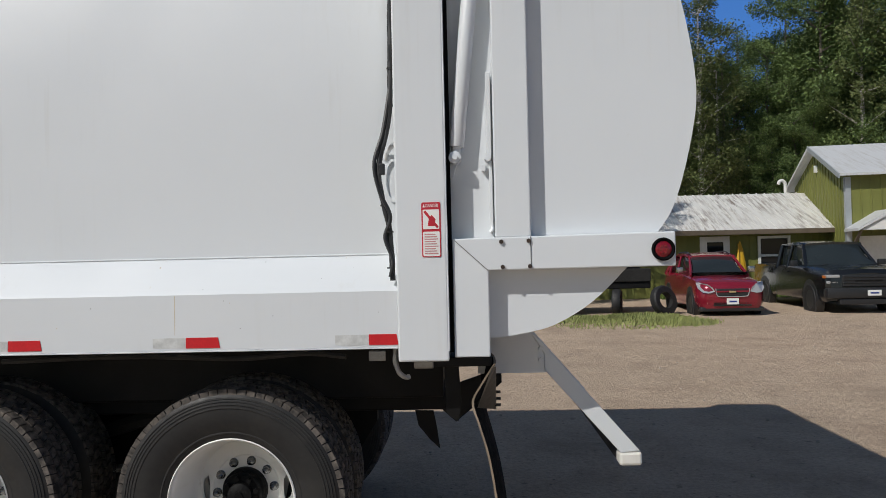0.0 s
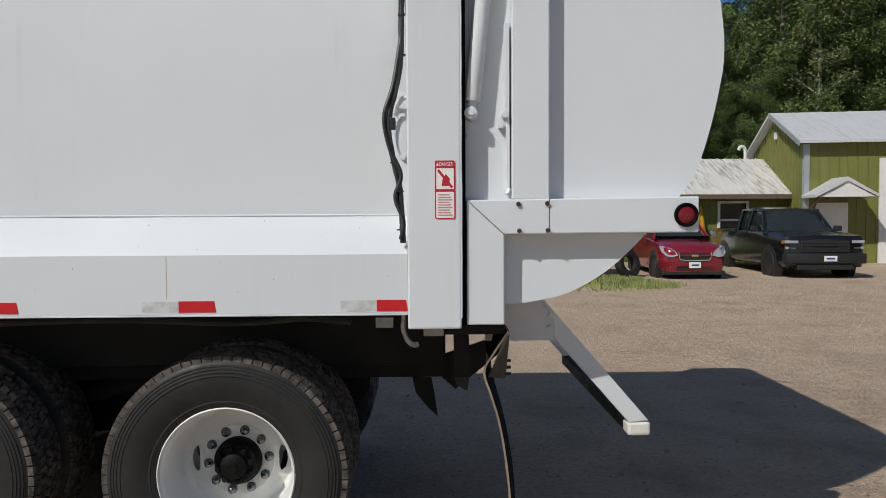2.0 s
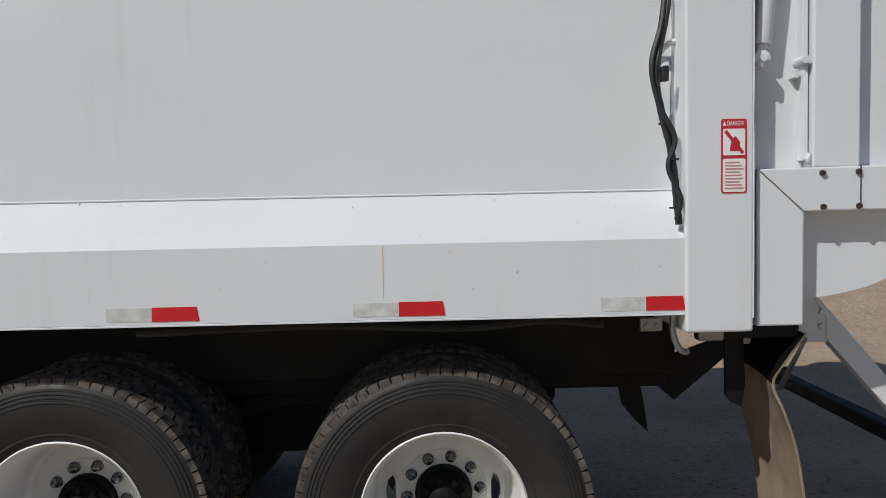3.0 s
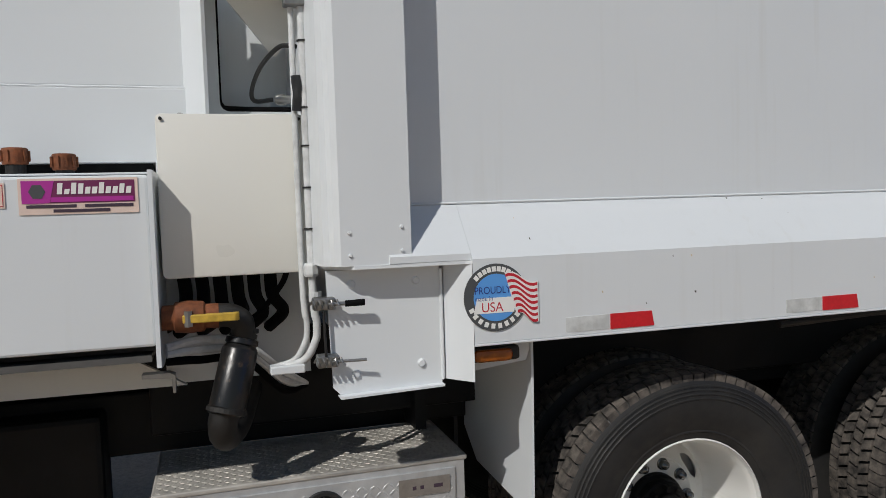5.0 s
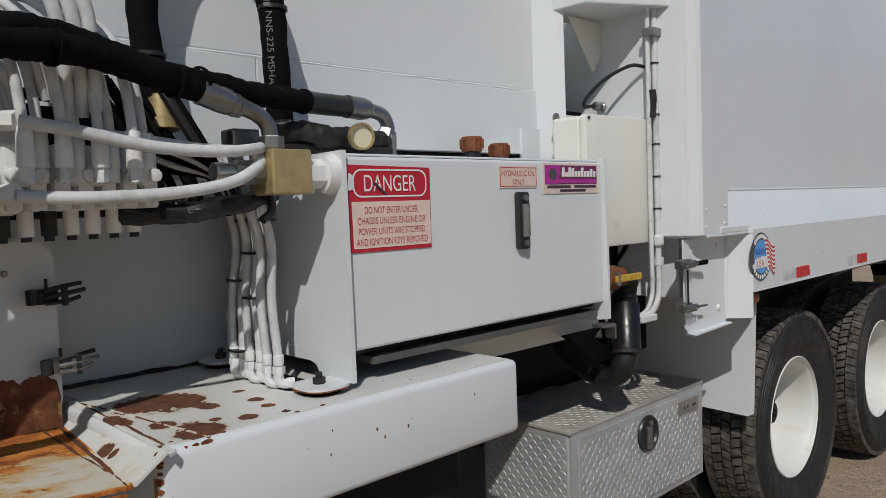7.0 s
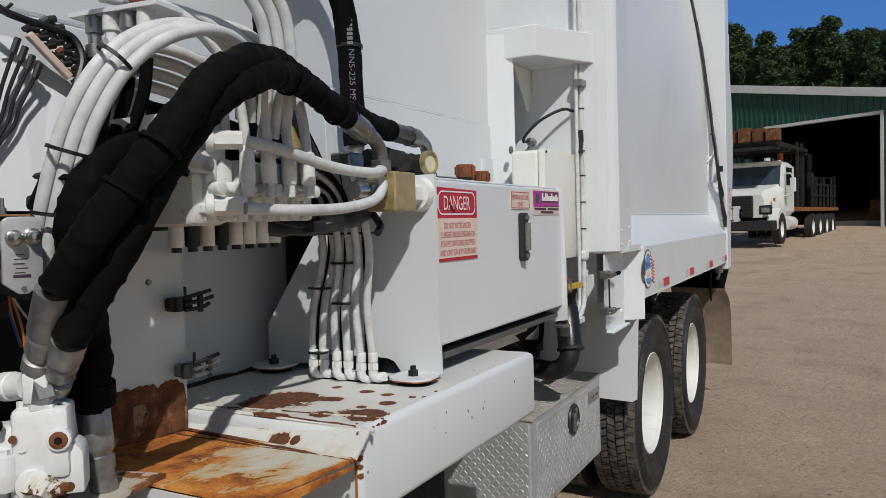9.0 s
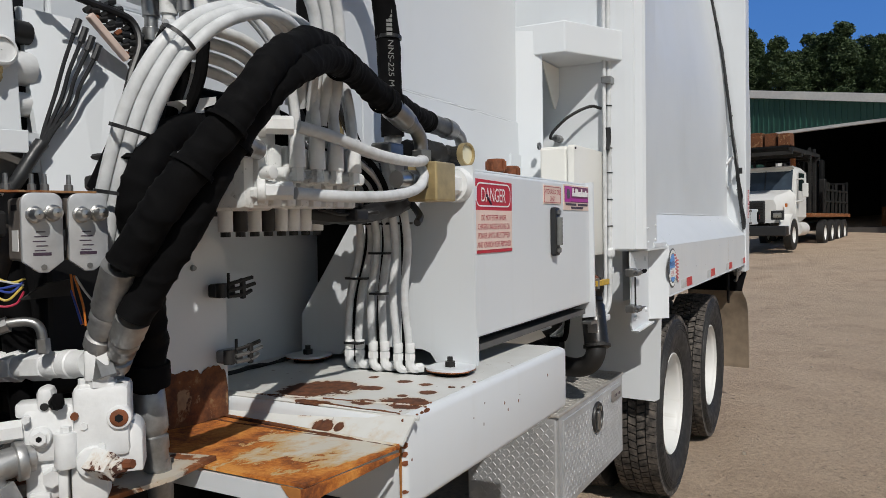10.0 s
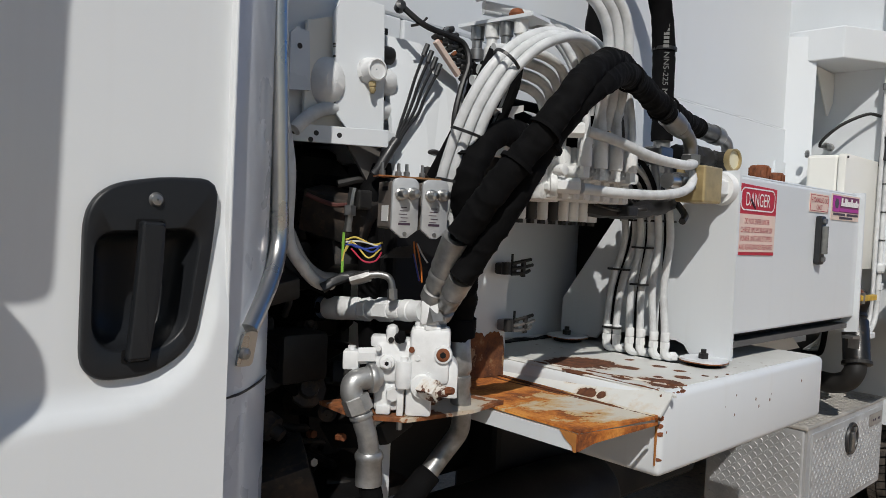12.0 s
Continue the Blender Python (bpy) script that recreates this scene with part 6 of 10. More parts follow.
bank = P("control_valve", box(-4.72, -4.40, 0.27, 0.42, 1.685, 1.80, 0.012), M_GRIMY_DARK, "stacked control valve sprayed white", smooth=True)
for k in range(8):
    x = -4.70 + k * 0.042
    P("valve_section", box(x, x + 0.030, 0.225, 0.43, 1.675, 1.80, 0.006), M_GRIMY, parent=bank, smooth=True)
    P("spool_cap", cyl((x + 0.015, 0.228, 1.74), (x + 0.015, 0.198, 1.74), 0.014, seg=10, bevel=0.003), M_GRIMY, parent=bank, smooth=True)
    P("spool_stub", cyl((x + 0.015, 0.33, 1.69), (x + 0.015, 0.33, 1.625), 0.0155, seg=12, bevel=0.003), M_WHITE_CAST if k % 2 == 0 or k > 3 else M_DARK_STEEL, parent=bank, smooth=True)
    P("stub_cap", cyl((x + 0.015, 0.33, 1.632), (x + 0.015, 0.33, 1.615), 0.010, seg=8), M_DARK_STEEL, parent=bank)
P("inlet_block", box(-4.725, -4.625, 0.238, 0.42, 1.668, 1.848, 0.016), M_GRIMY, parent=bank, smooth=True)
P("inlet_block", box(-4.87, -4.725, 0.36, 0.44, 1.69, 1.79, 0.012), M_DARK_STEEL, parent=bank, smooth=True)
for x, y, z in ((-4.66, 0.205, 1.835), (-4.665, 0.205, 1.705)):
    P("port_nut", cyl((x - 0.022, y + 0.022, z), (x + 0.02, y - 0.02, z), 0.0185, seg=6, bevel=0.002), M_WHITE_CAST, parent=bank)
    P("port_washer", cyl((x - 0.03, y + 0.03, z), (x - 0.018, y + 0.018, z), 0.025, seg=16, bevel=0.003), M_GRIMY, parent=bank, smooth=True)
for x, z, r in ((-4.70, 1.80, 0.014), (-4.645, 1.77, 0.012), (-4.70, 1.70, 0.012), (-4.64, 1.69, 0.009)):
    P("port_plug", cyl((x, 0.24, z), (x, 0.226, z), r, seg=6, bevel=0.002), M_GRIMY, parent=bank)
for k in range(8):
    x = -4.63 + k * 0.032
    y = 0.185 + (0.03 if k % 2 else 0.0)
    P("white_hose", tube([(x, y, 1.77), (x - 0.004, y, 1.86), (x - 0.016, y + 0.012, 1.95), (x - 0.05, y + 0.04, 2.03), (x - 0.12, y + 0.07, 2.08), (x - 0.24, y + 0.12, 2.09)], 0.0098, 10, 6), M_WHITE_PIPE, "white sprayed hose", bank, True)
    P("hose_post", cyl((x, y + 0.03, 1.73), (x, y + 0.005, 1.735), 0.012, seg=8), M_GRIMY, parent=bank)
    P("hose_socket", cyl((x, y, 1.752), (x, y, 1.825), 0.0165, 0.0145, seg=10, bevel=0.002), M_WHITE_CAST, parent=bank, smooth=True)
    P("hose_nut", cyl((x, y, 1.725), (x, y, 1.756), 0.013, seg=6), M_GRIMY, parent=bank)
pilot = P("pilot_hose", tube([(-4.64, 0.175, 1.832), (-4.56, 0.15, 1.818), (-4.42, 0.13, 1.79), (-4.28, 0.13, 1.785), (-4.19, 0.15, 1.795), (-4.165, 0.175, 1.80)], 0.0125, 12, 8), M_WHITE_PIPE, "white pilot hose", smooth=True)
P("pilot_hose", tube([(-4.65, 0.175, 1.70), (-4.55, 0.14, 1.695), (-4.40, 0.12, 1.70), (-4.27, 0.125, 1.72), (-4.19, 0.15, 1.755), (-4.165, 0.175, 1.785)], 0.0125, 12, 8), M_WHITE_PIPE, "white pilot hose", smooth=True)
P("pilot_hose", tube([(-4.55, 0.24, 1.83), (-4.42, 0.22, 1.815), (-4.30, 0.21, 1.80), (-4.20, 0.20, 1.795)], 0.0105, 12, 8), M_WHITE_PIPE, "white pilot hose", smooth=True)
for k in range(5):
    P("thin_line", tube([(-4.45, 0.26 + 0.02 * k, 1.83), (-4.32, 0.24 + 0.02 * k, 1.80 - 0.01 * k), (-4.22, 0.25 + 0.015 * k, 1.74), (-4.16, 0.27 + 0.015 * k, 1.66)], 0.007, 8), M_WHITE_PIPE if k % 2 else M_RUBBER, smooth=True)
P("wiring_loom", tube([(-4.42, 0.33, 1.665), (-4.32, 0.28, 1.66), (-4.22, 0.25, 1.675), (-4.12, 0.26, 1.69), (-4.05, 0.32, 1.71)], 0.022, 10, 8, wobble=0.35), M_CABLE, "black wiring loom", smooth=True)
P("wiring_loom", tube([(-4.16, 0.19, 1.64), (-4.13, 0.20, 1.66), (-4.10, 0.25, 1.70), (-4.08, 0.3, 1.74)], 0.010, 8), M_CABLE, smooth=True)

lead_rng = random.Random(17)
for k in range(9):
    x, y = -4.40 + 0.021 * k, 0.335 + lead_rng.uniform(-0.03, 0.05)
    P("black_hose", tube([(x - 0.05, y + 0.02, 1.955), (x - 0.02, y, 1.89), (x + 0.03, y - 0.01, 1.80), (x + 0.07 + 0.02 * lead_rng.random(), y + 0.01, 1.71), (x + 0.09, y + 0.03, 1.655)], lead_rng.uniform(0.008, 0.0125), 8, 6), M_RUBBER if k % 3 else M_CABLE, "black hose behind the pilot lines", smooth=True)
for k in range(7):
    x, z = -4.42 + 0.03 * k, 1.665 + lead_rng.uniform(-0.012, 0.012)
    P("loom_lead", tube([(x, 0.30, z), (x + 0.05, 0.255 + lead_rng.uniform(-0.02, 0.02), z + lead_rng.uniform(-0.025, 0.015)), (x + 0.10, 0.27, z + 0.005), (x + 0.13, 0.30, z + 0.02)], lead_rng.uniform(0.004, 0.008), 8, 6), M_CABLE, smooth=True)
P("loom_clip", box(-4.36, -4.31, 0.235, 0.27, 1.645, 1.675, 0.006), M_PLASTIC)
# added black plate that darkens the wall between the hoses like shade
P("valve_shade_plate", box(-4.74, -4.30, 0.436, 0.462, 1.66, 1.90, 0.004), M_FRAME, "added black plate in place of the shade behind the valve")

# bundle of white hoses down to the deck beside the tank
for k, (y, top_y) in enumerate(((0.447, 0.40), (0.420, 0.372), (0.367, 0.345), (0.337, 0.318), (0.286, 0.285), (0.256, 0.255))):
    x = -4.11 + 0.012 * (k % 2)
    P("deck_hose", tube([(x - 0.10 + 0.012 * k, top_y, 1.80), (x - 0.03, top_y - 0.005, 1.68), (x - 0.005, top_y, 1.58), (x - 0.004, (y + top_y) / 2 + 0.012, 1.45), (x, y + 0.004, 1.33), (x, y, 1.275)], 0.0110, 10, 8), M_WHITE_PIPE, "white hose run down to the deck", smooth=True)
    P("deck_fitting", cyl((x, y, 1.318), (x, y, 1.292), 0.0132, seg=10, bevel=0.002), M_WHITE_CAST, smooth=True)
    P("deck_nut", cyl((x, y, 1.290), (x, y, 1.272), 0.0152, seg=6), M_WHITE_CAST)
    P("deck_elbow", tube([(x, y, 1.275), (x - 0.002, y - 0.001, 1.258), (x + 0.006, y - 0.006, 1.248), (x + 0.022, y - 0.014, 1.246)], 0.0125, 8, 4), M_WHITE_CAST, smooth=True)
    P("elbow_nut", cyl((x + 0.014, y - 0.010, 1.2465), (x + 0.030, y - 0.018, 1.246), 0.0145, seg=6), M_WHITE_CAST)
    if k in (0, 2, 4):
        P("black_hose", tube([(x - 0.02, top_y - 0.02, 1.78), (x + 0.012, top_y - 0.014, 1.60), (x + 0.014, y - 0.012, 1.40), (x + 0.012, y - 0.014, 1.25)], 0.0075, 8, 6), M_RUBBER, "thin black hose among the white ones", smooth=True)
for y0, y1, z in ((0.380, 0.455, 1.49), (0.404, 0.463, 1.31), (0.318, 0.378, 1.45), (0.24, 0.42, 1.64), (0.305, 0.375, 1.56)):
    P("cable_tie", prism(round_rect(-4.126, -4.088, y0, y1, 0.015, 3), "z", z - 0.003, z + 0.003), M_CABLE)
# flat black patch; the deck below it is not cut
P("deck_hole", prism(round_rect(-4.095, -4.0, 0.21, 0.48, 0.03), "z", 1.2326, 1.2335), M_FRAME, "black patch in place of the shaded hose opening in the deck")

# upper white hose bundle
for k in range(3):
    o = Vector((0.011 * k - 0.002, -0.019 * k + 0.004, -0.006 * k - 0.013))
    pts = [(-5.035, 0.265, 1.60), (-5.025, 0.245, 1.70), (-5.015, 0.225, 1.78), (-5.0, 0.20, 1.86), (-4.965, 0.17, 1.94), (-4.90, 0.15, 2.0), (-4.80, 0.15, 2.035), (-4.70, 0.17, 2.03), (-4.62, 0.20, 1.98), (-4.59, 0.23, 1.90)]
    P("white_hose", tube([Vector(p) + o for p in pts], 0.0108, 12, 8), M_WHITE_PIPE, "thick white hose in a bundle", smooth=True)
for k in range(3):
    o = Vector((0.022 * k, -0.012 * k, 0.01 * k))
    P("white_hose", tube([Vector(p) + o for p in ((-4.90, 0.30, 2.10), (-4.80, 0.24, 2.14), (-4.67, 0.19, 2.145), (-4.60, 0.175, 2.10), (-4.565, 0.18, 2.02), (-4.55, 0.20, 1.92), (-4.545, 0.22, 1.84))], 0.0125, 12, 8), M_WHITE_PIPE, "thick white hose in a bundle", smooth=True)
for k in range(4):
    o = Vector((0.0, 0.02 * k, -0.02 * k))
    P("white_hose", tube([Vector(p) + o for p in ((-4.90, 0.24, 1.98), (-4.80, 0.22, 1.99), (-4.70, 0.22, 1.975), (-4.64, 0.24, 1.92), (-4.62, 0.25, 1.86))], 0.011, 10, 6), M_WHITE_PIPE, "white sprayed hose", smooth=True)
for p, w in (((-5.006, 0.202, 1.788), (0.15, -0.25, 0.9)), ((-4.952, 0.152, 1.932), (0.5, -0.3, 0.7)), ((-5.018, 0.226, 1.69), (0.08, -0.12, 0.9))):
    P("cable_tie", lathe([(0.030, -0.003), (0.033, -0.003), (0.033, 0.003), (0.030, 0.003)], 20, m=axis_pose(p, w)), M_CABLE)
P("black_hose", tube([(-4.99, 0.31, 1.70), (-4.97, 0.26, 1.80), (-4.93, 0.24, 1.90), (-4.88, 0.25, 1.98)], 0.017, 10), M_RUBBER, smooth=True)
P("black_hose", tube([(-4.93, 0.28, 1.66), (-4.93, 0.26, 1.76), (-4.90, 0.27, 1.86), (-4.85, 0.30, 1.96)], 0.02, 10), M_RUBBER, smooth=True)
P("pressure_switch", box(-4.84, -4.77, 0.30, 0.37, 1.86, 1.94, 0.006), grained("grey_switch_case", (0.30, 0.32, 0.33), 0.5), "grey pressure switch")
P("bracket_tee", prism([(-4.86, 1.86), (-4.77, 1.88), (-4.77, 1.866), (-4.80, 1.855), (-4.80, 1.76), (-4.83, 1.76), (-4.83, 1.848)], "y", 0.26, 0.30), M_WHITE_CAST)

# plate with small fittings above
fplate = P("fitting_plate", prism([(-4.862, 0.39), (-4.835, 0.19), (-4.765, 0.20), (-4.79, 0.40)], "z", 2.055, 2.063), M_WHITE, "white plate with hose fittings")
for k, (x, y) in enumerate(((-4.838, 0.35), (-4.832, 0.31), (-4.826, 0.272), (-4.82, 0.235))):
    P("fitting", lathe([(0.001, 0.0), (0.016, 0.0), (0.016, 0.03), (0.012, 0.032), (0.012, 0.05), (0.017, 0.052), (0.017, 0.075), (0.001, 0.075)], 10, m=axis_pose((x, y, 2.055), (0, 0, -1))), M_GRIMY if k % 2 else M_STEEL, parent=fplate, smooth=True)
    P("fitting_hose", tube([(x, y, 1.97), (x - 0.005, y + 0.01, 1.90), (x - 0.02, y + 0.05, 1.80)], 0.011, 8), M_RUBBER if k != 1 else M_WHITE_PIPE, parent=fplate, smooth=True)
P("rusty_knob", lathe([(0.001, 0.02), (0.012, 0.018), (0.018, 0.008), (0.016, 0.0), (0.001, 0.0)], 12, m=Matrix.Translation((-4.82, 0.25, 2.063))), M_RUST_CAP, parent=fplate, smooth=True)

# hoist frame: ear, slotted plate and sloped cheek on one plane, terminal strip and wires
def turned(bm):
    """Swings a piece of the hoist frame some degrees towards the cab."""
    m = Matrix.Translation((-5.11, 0.412, 0)) @ Matrix.Rotation(radians(-16), 4, "Z") @ Matrix.Translation((5.11, -0.412, 0))
    bmesh.ops.transform(bm, matrix=m, verts=bm.verts[:])
    return bm


cheek = bmesh.new()
cheek_at = [(-5.030, 0.432, 1.70, 2.012), (-4.955, 0.402, 1.70, 2.004), (-4.90, 0.380, 1.70, 1.955), (-4.872, 0.368, 1.70, 1.935), (-4.82, 0.390, 1.70, 1.90), (-4.80, 0.40, 1.70, 1.86)]
shells = [[[cheek.verts.new((x, y + lean + 0.012 * back, z)) for x, y, z, lean in ((x, y, z0, -0.045), (x, y, z1, 0.012))] for x, y, z0, z1 in cheek_at] for back in (0, 1)]
for q in range(len(cheek_at) - 1):
    (a, b), (c, d) = shells[0][q], shells[0][q + 1]
    (e, f), (g, h) = shells[1][q], shells[1][q + 1]
    for face in ((a, c, d, b), (e, f, h, g), (a, e, g, c), (b, d, h, f)):
        cheek.faces.new(face)
for q in (0, len(cheek_at) - 1):
    (a, b), (e, f) = shells[0][q], shells[1][q]
    cheek.faces.new((a, b, f, e) if q == 0 else (a, e, f, b))
P("frame_cheek", cheek, M_WHITE, "white frame cheek folded along a ridge")
# black sheet in place of the shade inside the slot
P("slot_back", box(-5.075, -5.015, 0.455, 0.462, 1.77, 2.03), M_FRAME)
P("slot_rim", prism([(-5.058, 1.780), (-5.028, 1.780), (-5.028, 1.795), (-5.058, 1.795)], "y", 0.402, 0.412), M_WHITE)
for z, r in ((1.845, 0.021), (1.905, 0.029), (1.965, 0.02)):
    P("roller", cyl((-5.075, 0.434, z), (-5.02, 0.434, z), r, seg=16, bevel=0.004), M_WHITE_CAST if z < 1.95 else M_DARK_STEEL, smooth=True)
ear = P("pivot_ear", turned(prism([(-5.169, 1.826), (-5.140, 1.792), (-5.056, 1.790), (-5.066, 2.06), (-5.16, 2.07), (-5.178, 2.03)], "y", 0.415, 0.427, bevel=0.002)), M_WHITE, "white pivot ear with a pin")
P("pivot_pin", lathe([(0.001, 0.0), (0.030, 0.0), (0.027, 0.014), (0.024, 0.034), (0.020, 0.036), (0.020, 0.031), (0.001, 0.031)], 24, m=axis_pose((-5.092, 0.416, 1.918), (-0.1, -1, 0.0))), M_WHITE_CAST, parent=ear, smooth=True)
P("pin_seat", box(-5.122, -5.075, 0.405, 0.416, 1.90, 1.938, 0.006), M_WHITE_CAST, parent=ear, smooth=True)
P("grease_nipple", lathe([(0.001, 0.0), (0.008, 0.0), (0.008, 0.010), (0.006, 0.012), (0.007, 0.018), (0.004, 0.024), (0.001, 0.024)], 8, m=axis_pose((-5.098, 0.395, 1.893), (0, -0.1, -1))), M_BRASS, parent=ear, smooth=True)
chips2 = random.Random(12)
for k in range(9):
    z = chips2.uniform(1.83, 2.02)
    P("edge_chip", turned(box(-5.1705 - 0.0415 * (z - 1.826), -5.1665 - 0.0415 * (z - 1.826), 0.4135, 0.42, z, z + chips2.uniform(0.001, 0.005))), M_DARK_STEEL, parent=ear)
P("back_plate", prism([(-5.225, 1.79), (-5.225, 2.004), (-5.16, 2.025), (-5.12, 2.03), (-5.12, 1.79)], "y", 0.452, 0.462, bevel=0.002), M_WHITE_BOX, "cream back plate")
P("boss", lathe([(0.001, 0.035), (0.025, 0.032), (0.042, 0.015), (0.045, 0.0), (0.001, 0.0)], 20, m=Matrix.Translation((-5.172, 0.452, 1.885)) @ Matrix.Diagonal((0.9, 1, 1.2, 1)) @ axis_pose((0, 0, 0), (0, -1, 0))), M_WHITE_CAST, smooth=True)
arm = P("flat_arm", turned(prism([(-5.277, 1.755), (-5.052, 1.759), (-5.052, 1.796), (-5.14, 1.793), (-5.278, 1.790)], "y", 0.396, 0.403, bevel=0.0015)), M_WHITE, "white drilled flat bar")
for x, z in ((-5.257, 1.774), (-5.211, 1.775), (-5.222, 1.761), (-5.162, 1.775)):
    P("arm_hole", turned(cyl((x, 0.3955, z), (x, 0.397, z), 0.0055, seg=10)), M_DARK_STEEL, parent=arm)
P("arm_return", prism([(-5.052, 1.796), (-5.052, 1.73), (-5.015, 1.73), (-5.03, 1.765)], "y", 0.398, 0.408), M_WHITE, parent=arm)
mount = P("cab_mount", prism([(-5.266, 1.856), (-5.266, 1.970), (-5.253, 1.982), (-5.224, 1.979), (-5.216, 1.862)], "y", 0.445, 0.452), M_GREY_CAB, "grey drilled cab mount")
P("mount_hole", cyl((-5.245, 0.4445, 1.946), (-5.245, 0.446, 1.946), 0.006, seg=10), M_DARK_STEEL, parent=mount)
P("white_pipe", tube([(-5.26, 0.43, 1.776), (-5.235, 0.432, 1.80), (-5.20, 0.436, 1.822), (-5.165, 0.44, 1.832), (-5.13, 0.45, 1.832)], 0.014, 12), M_WHITE_PIPE, smooth=True)
P("under_gusset", prism([(-5.15, 1.79), (-5.03, 1.79), (-5.05, 1.72), (-5.075, 1.69)], "y", 0.43, 0.438), grained("dusty_gusset", (0.14, 0.13, 0.12), 0.6))
strip = P("terminal_strip", box(-0.048, 0.048, -0.006, 0.006, -0.0065, 0.0065, 0.002, m=Matrix.Translation((-4.928, 0.352, 1.968)) @ Matrix.Rotation(radians(40), 4, "Y")), M_SIGN_PINK, "cream terminal strip with black plugs")
plug_rng = random.Random(21)
for k in range(7):
    c = Vector((-4.976 + 0.0145 * k, 0.362, 1.998 - 0.0125 * k))
    if k < 4:
        w = Vector((-4.972 + 0.0095 * k, 0.368 - 0.004 * k, 1.992 - 0.013 * k))
        q = w + Vector((-0.008, 0.004, -0.026))
        P("plug", cyl(w, q, 0.0058, seg=8), M_PLASTIC, parent=strip)
        P("wire", tube([q, q + Vector((-0.014 - 0.003 * k, 0.008, -0.05)), (-5.008 + 0.008 * k, 0.385 - 0.004 * k, 1.862 - 0.006 * k), (-5.030 + 0.004 * k, 0.385 - 0.003 * k, 1.80), (-5.040 + 0.002 * k, 0.382, 1.768)], 0.0034, 8), M_CABLE, parent=strip, smooth=True)
    for j in range(3):
        o = c + Vector((0.012 + 0.016 * j, -0.004, 0.010 + 0.011 * j))
        P("plug", cyl(o, o + Vector((0.020, -0.004, 0.005 + plug_rng.uniform(-0.004, 0.004))), 0.0065, seg=8), M_PLASTIC if j else M_DARK_STEEL, parent=strip)
        P("terminal", cyl(o + Vector((-0.008, -0.004, -0.004)), o + Vector((0.002, -0.006, 0.004)), 0.0045, seg=6), (M_STEEL, M_DARK_STEEL, M_PLASTIC, M_RUST_CAP)[(k * 3 + j * 2) % 4 if (k + j) % 3 else 1], parent=strip)
    P("wire", tube([c + Vector((0.05, -0.008, 0.03)), c + Vector((0.09, 0.0, 0.02)), (-4.82, 0.37 + 0.006 * k, 1.97 - 0.014 * k), (-4.76, 0.40, 1.95 - 0.02 * k)], 0.0034, 8), M_CABLE, parent=strip, smooth=True)
P("corrugated_sleeve", tube([(-5.037, 0.380, 1.778), (-5.050, 0.383, 1.758), (-5.070, 0.388, 1.722), (-5.082, 0.395, 1.70)], 0.011, 12, 18, wobble=0.12), M_PLASTIC, parent=strip, smooth=True)
P("lead", tube([(-5.035, 0.385, 2.062), (-5.002, 0.36, 2.031), (-4.965, 0.355, 2.022), (-4.926, 0.35, 2.017), (-4.885, 0.345, 2.006), (-4.877, 0.335, 1.965), (-4.903, 0.33, 1.90), (-4.918, 0.33, 1.838), (-4.912, 0.335, 1.778)], 0.0068, 8), M_CABLE, "black loose lead", smooth=True)
P("lead", tube([(-5.02, 0.37, 2.022), (-5.0, 0.362, 2.03), (-4.985, 0.36, 2.045)], 0.003, 6), M_CABLE, "black loose lead", smooth=True)
P("lead_knob", lathe([(0.001, 0.012), (0.011, 0.009), (0.012, -0.009), (0.001, -0.012)], 12, m=axis_pose((-5.038, 0.388, 2.062), (-0.5, -1, 0.3))), M_PLASTIC, smooth=True)

# two grey control modules on a rusty rail
P("module_rail", prism([(-5.195, 0.236), (-5.075, 0.195), (-5.062, 0.23), (-5.18, 0.272)], "z", 1.687, 1.690), M_RUST, "rusty mounting rail")
mod_turn = Matrix.Rotation(radians(-20), 4, "Z")
M_MOD = grained("grey_module_case", (0.50, 0.51, 0.52), 0.4, 30, 0.2, 0.3)
M_MOD_DARK = grained("dark_brown_module_side", (0.15, 0.13, 0.115), 0.6, 25, 0.3)
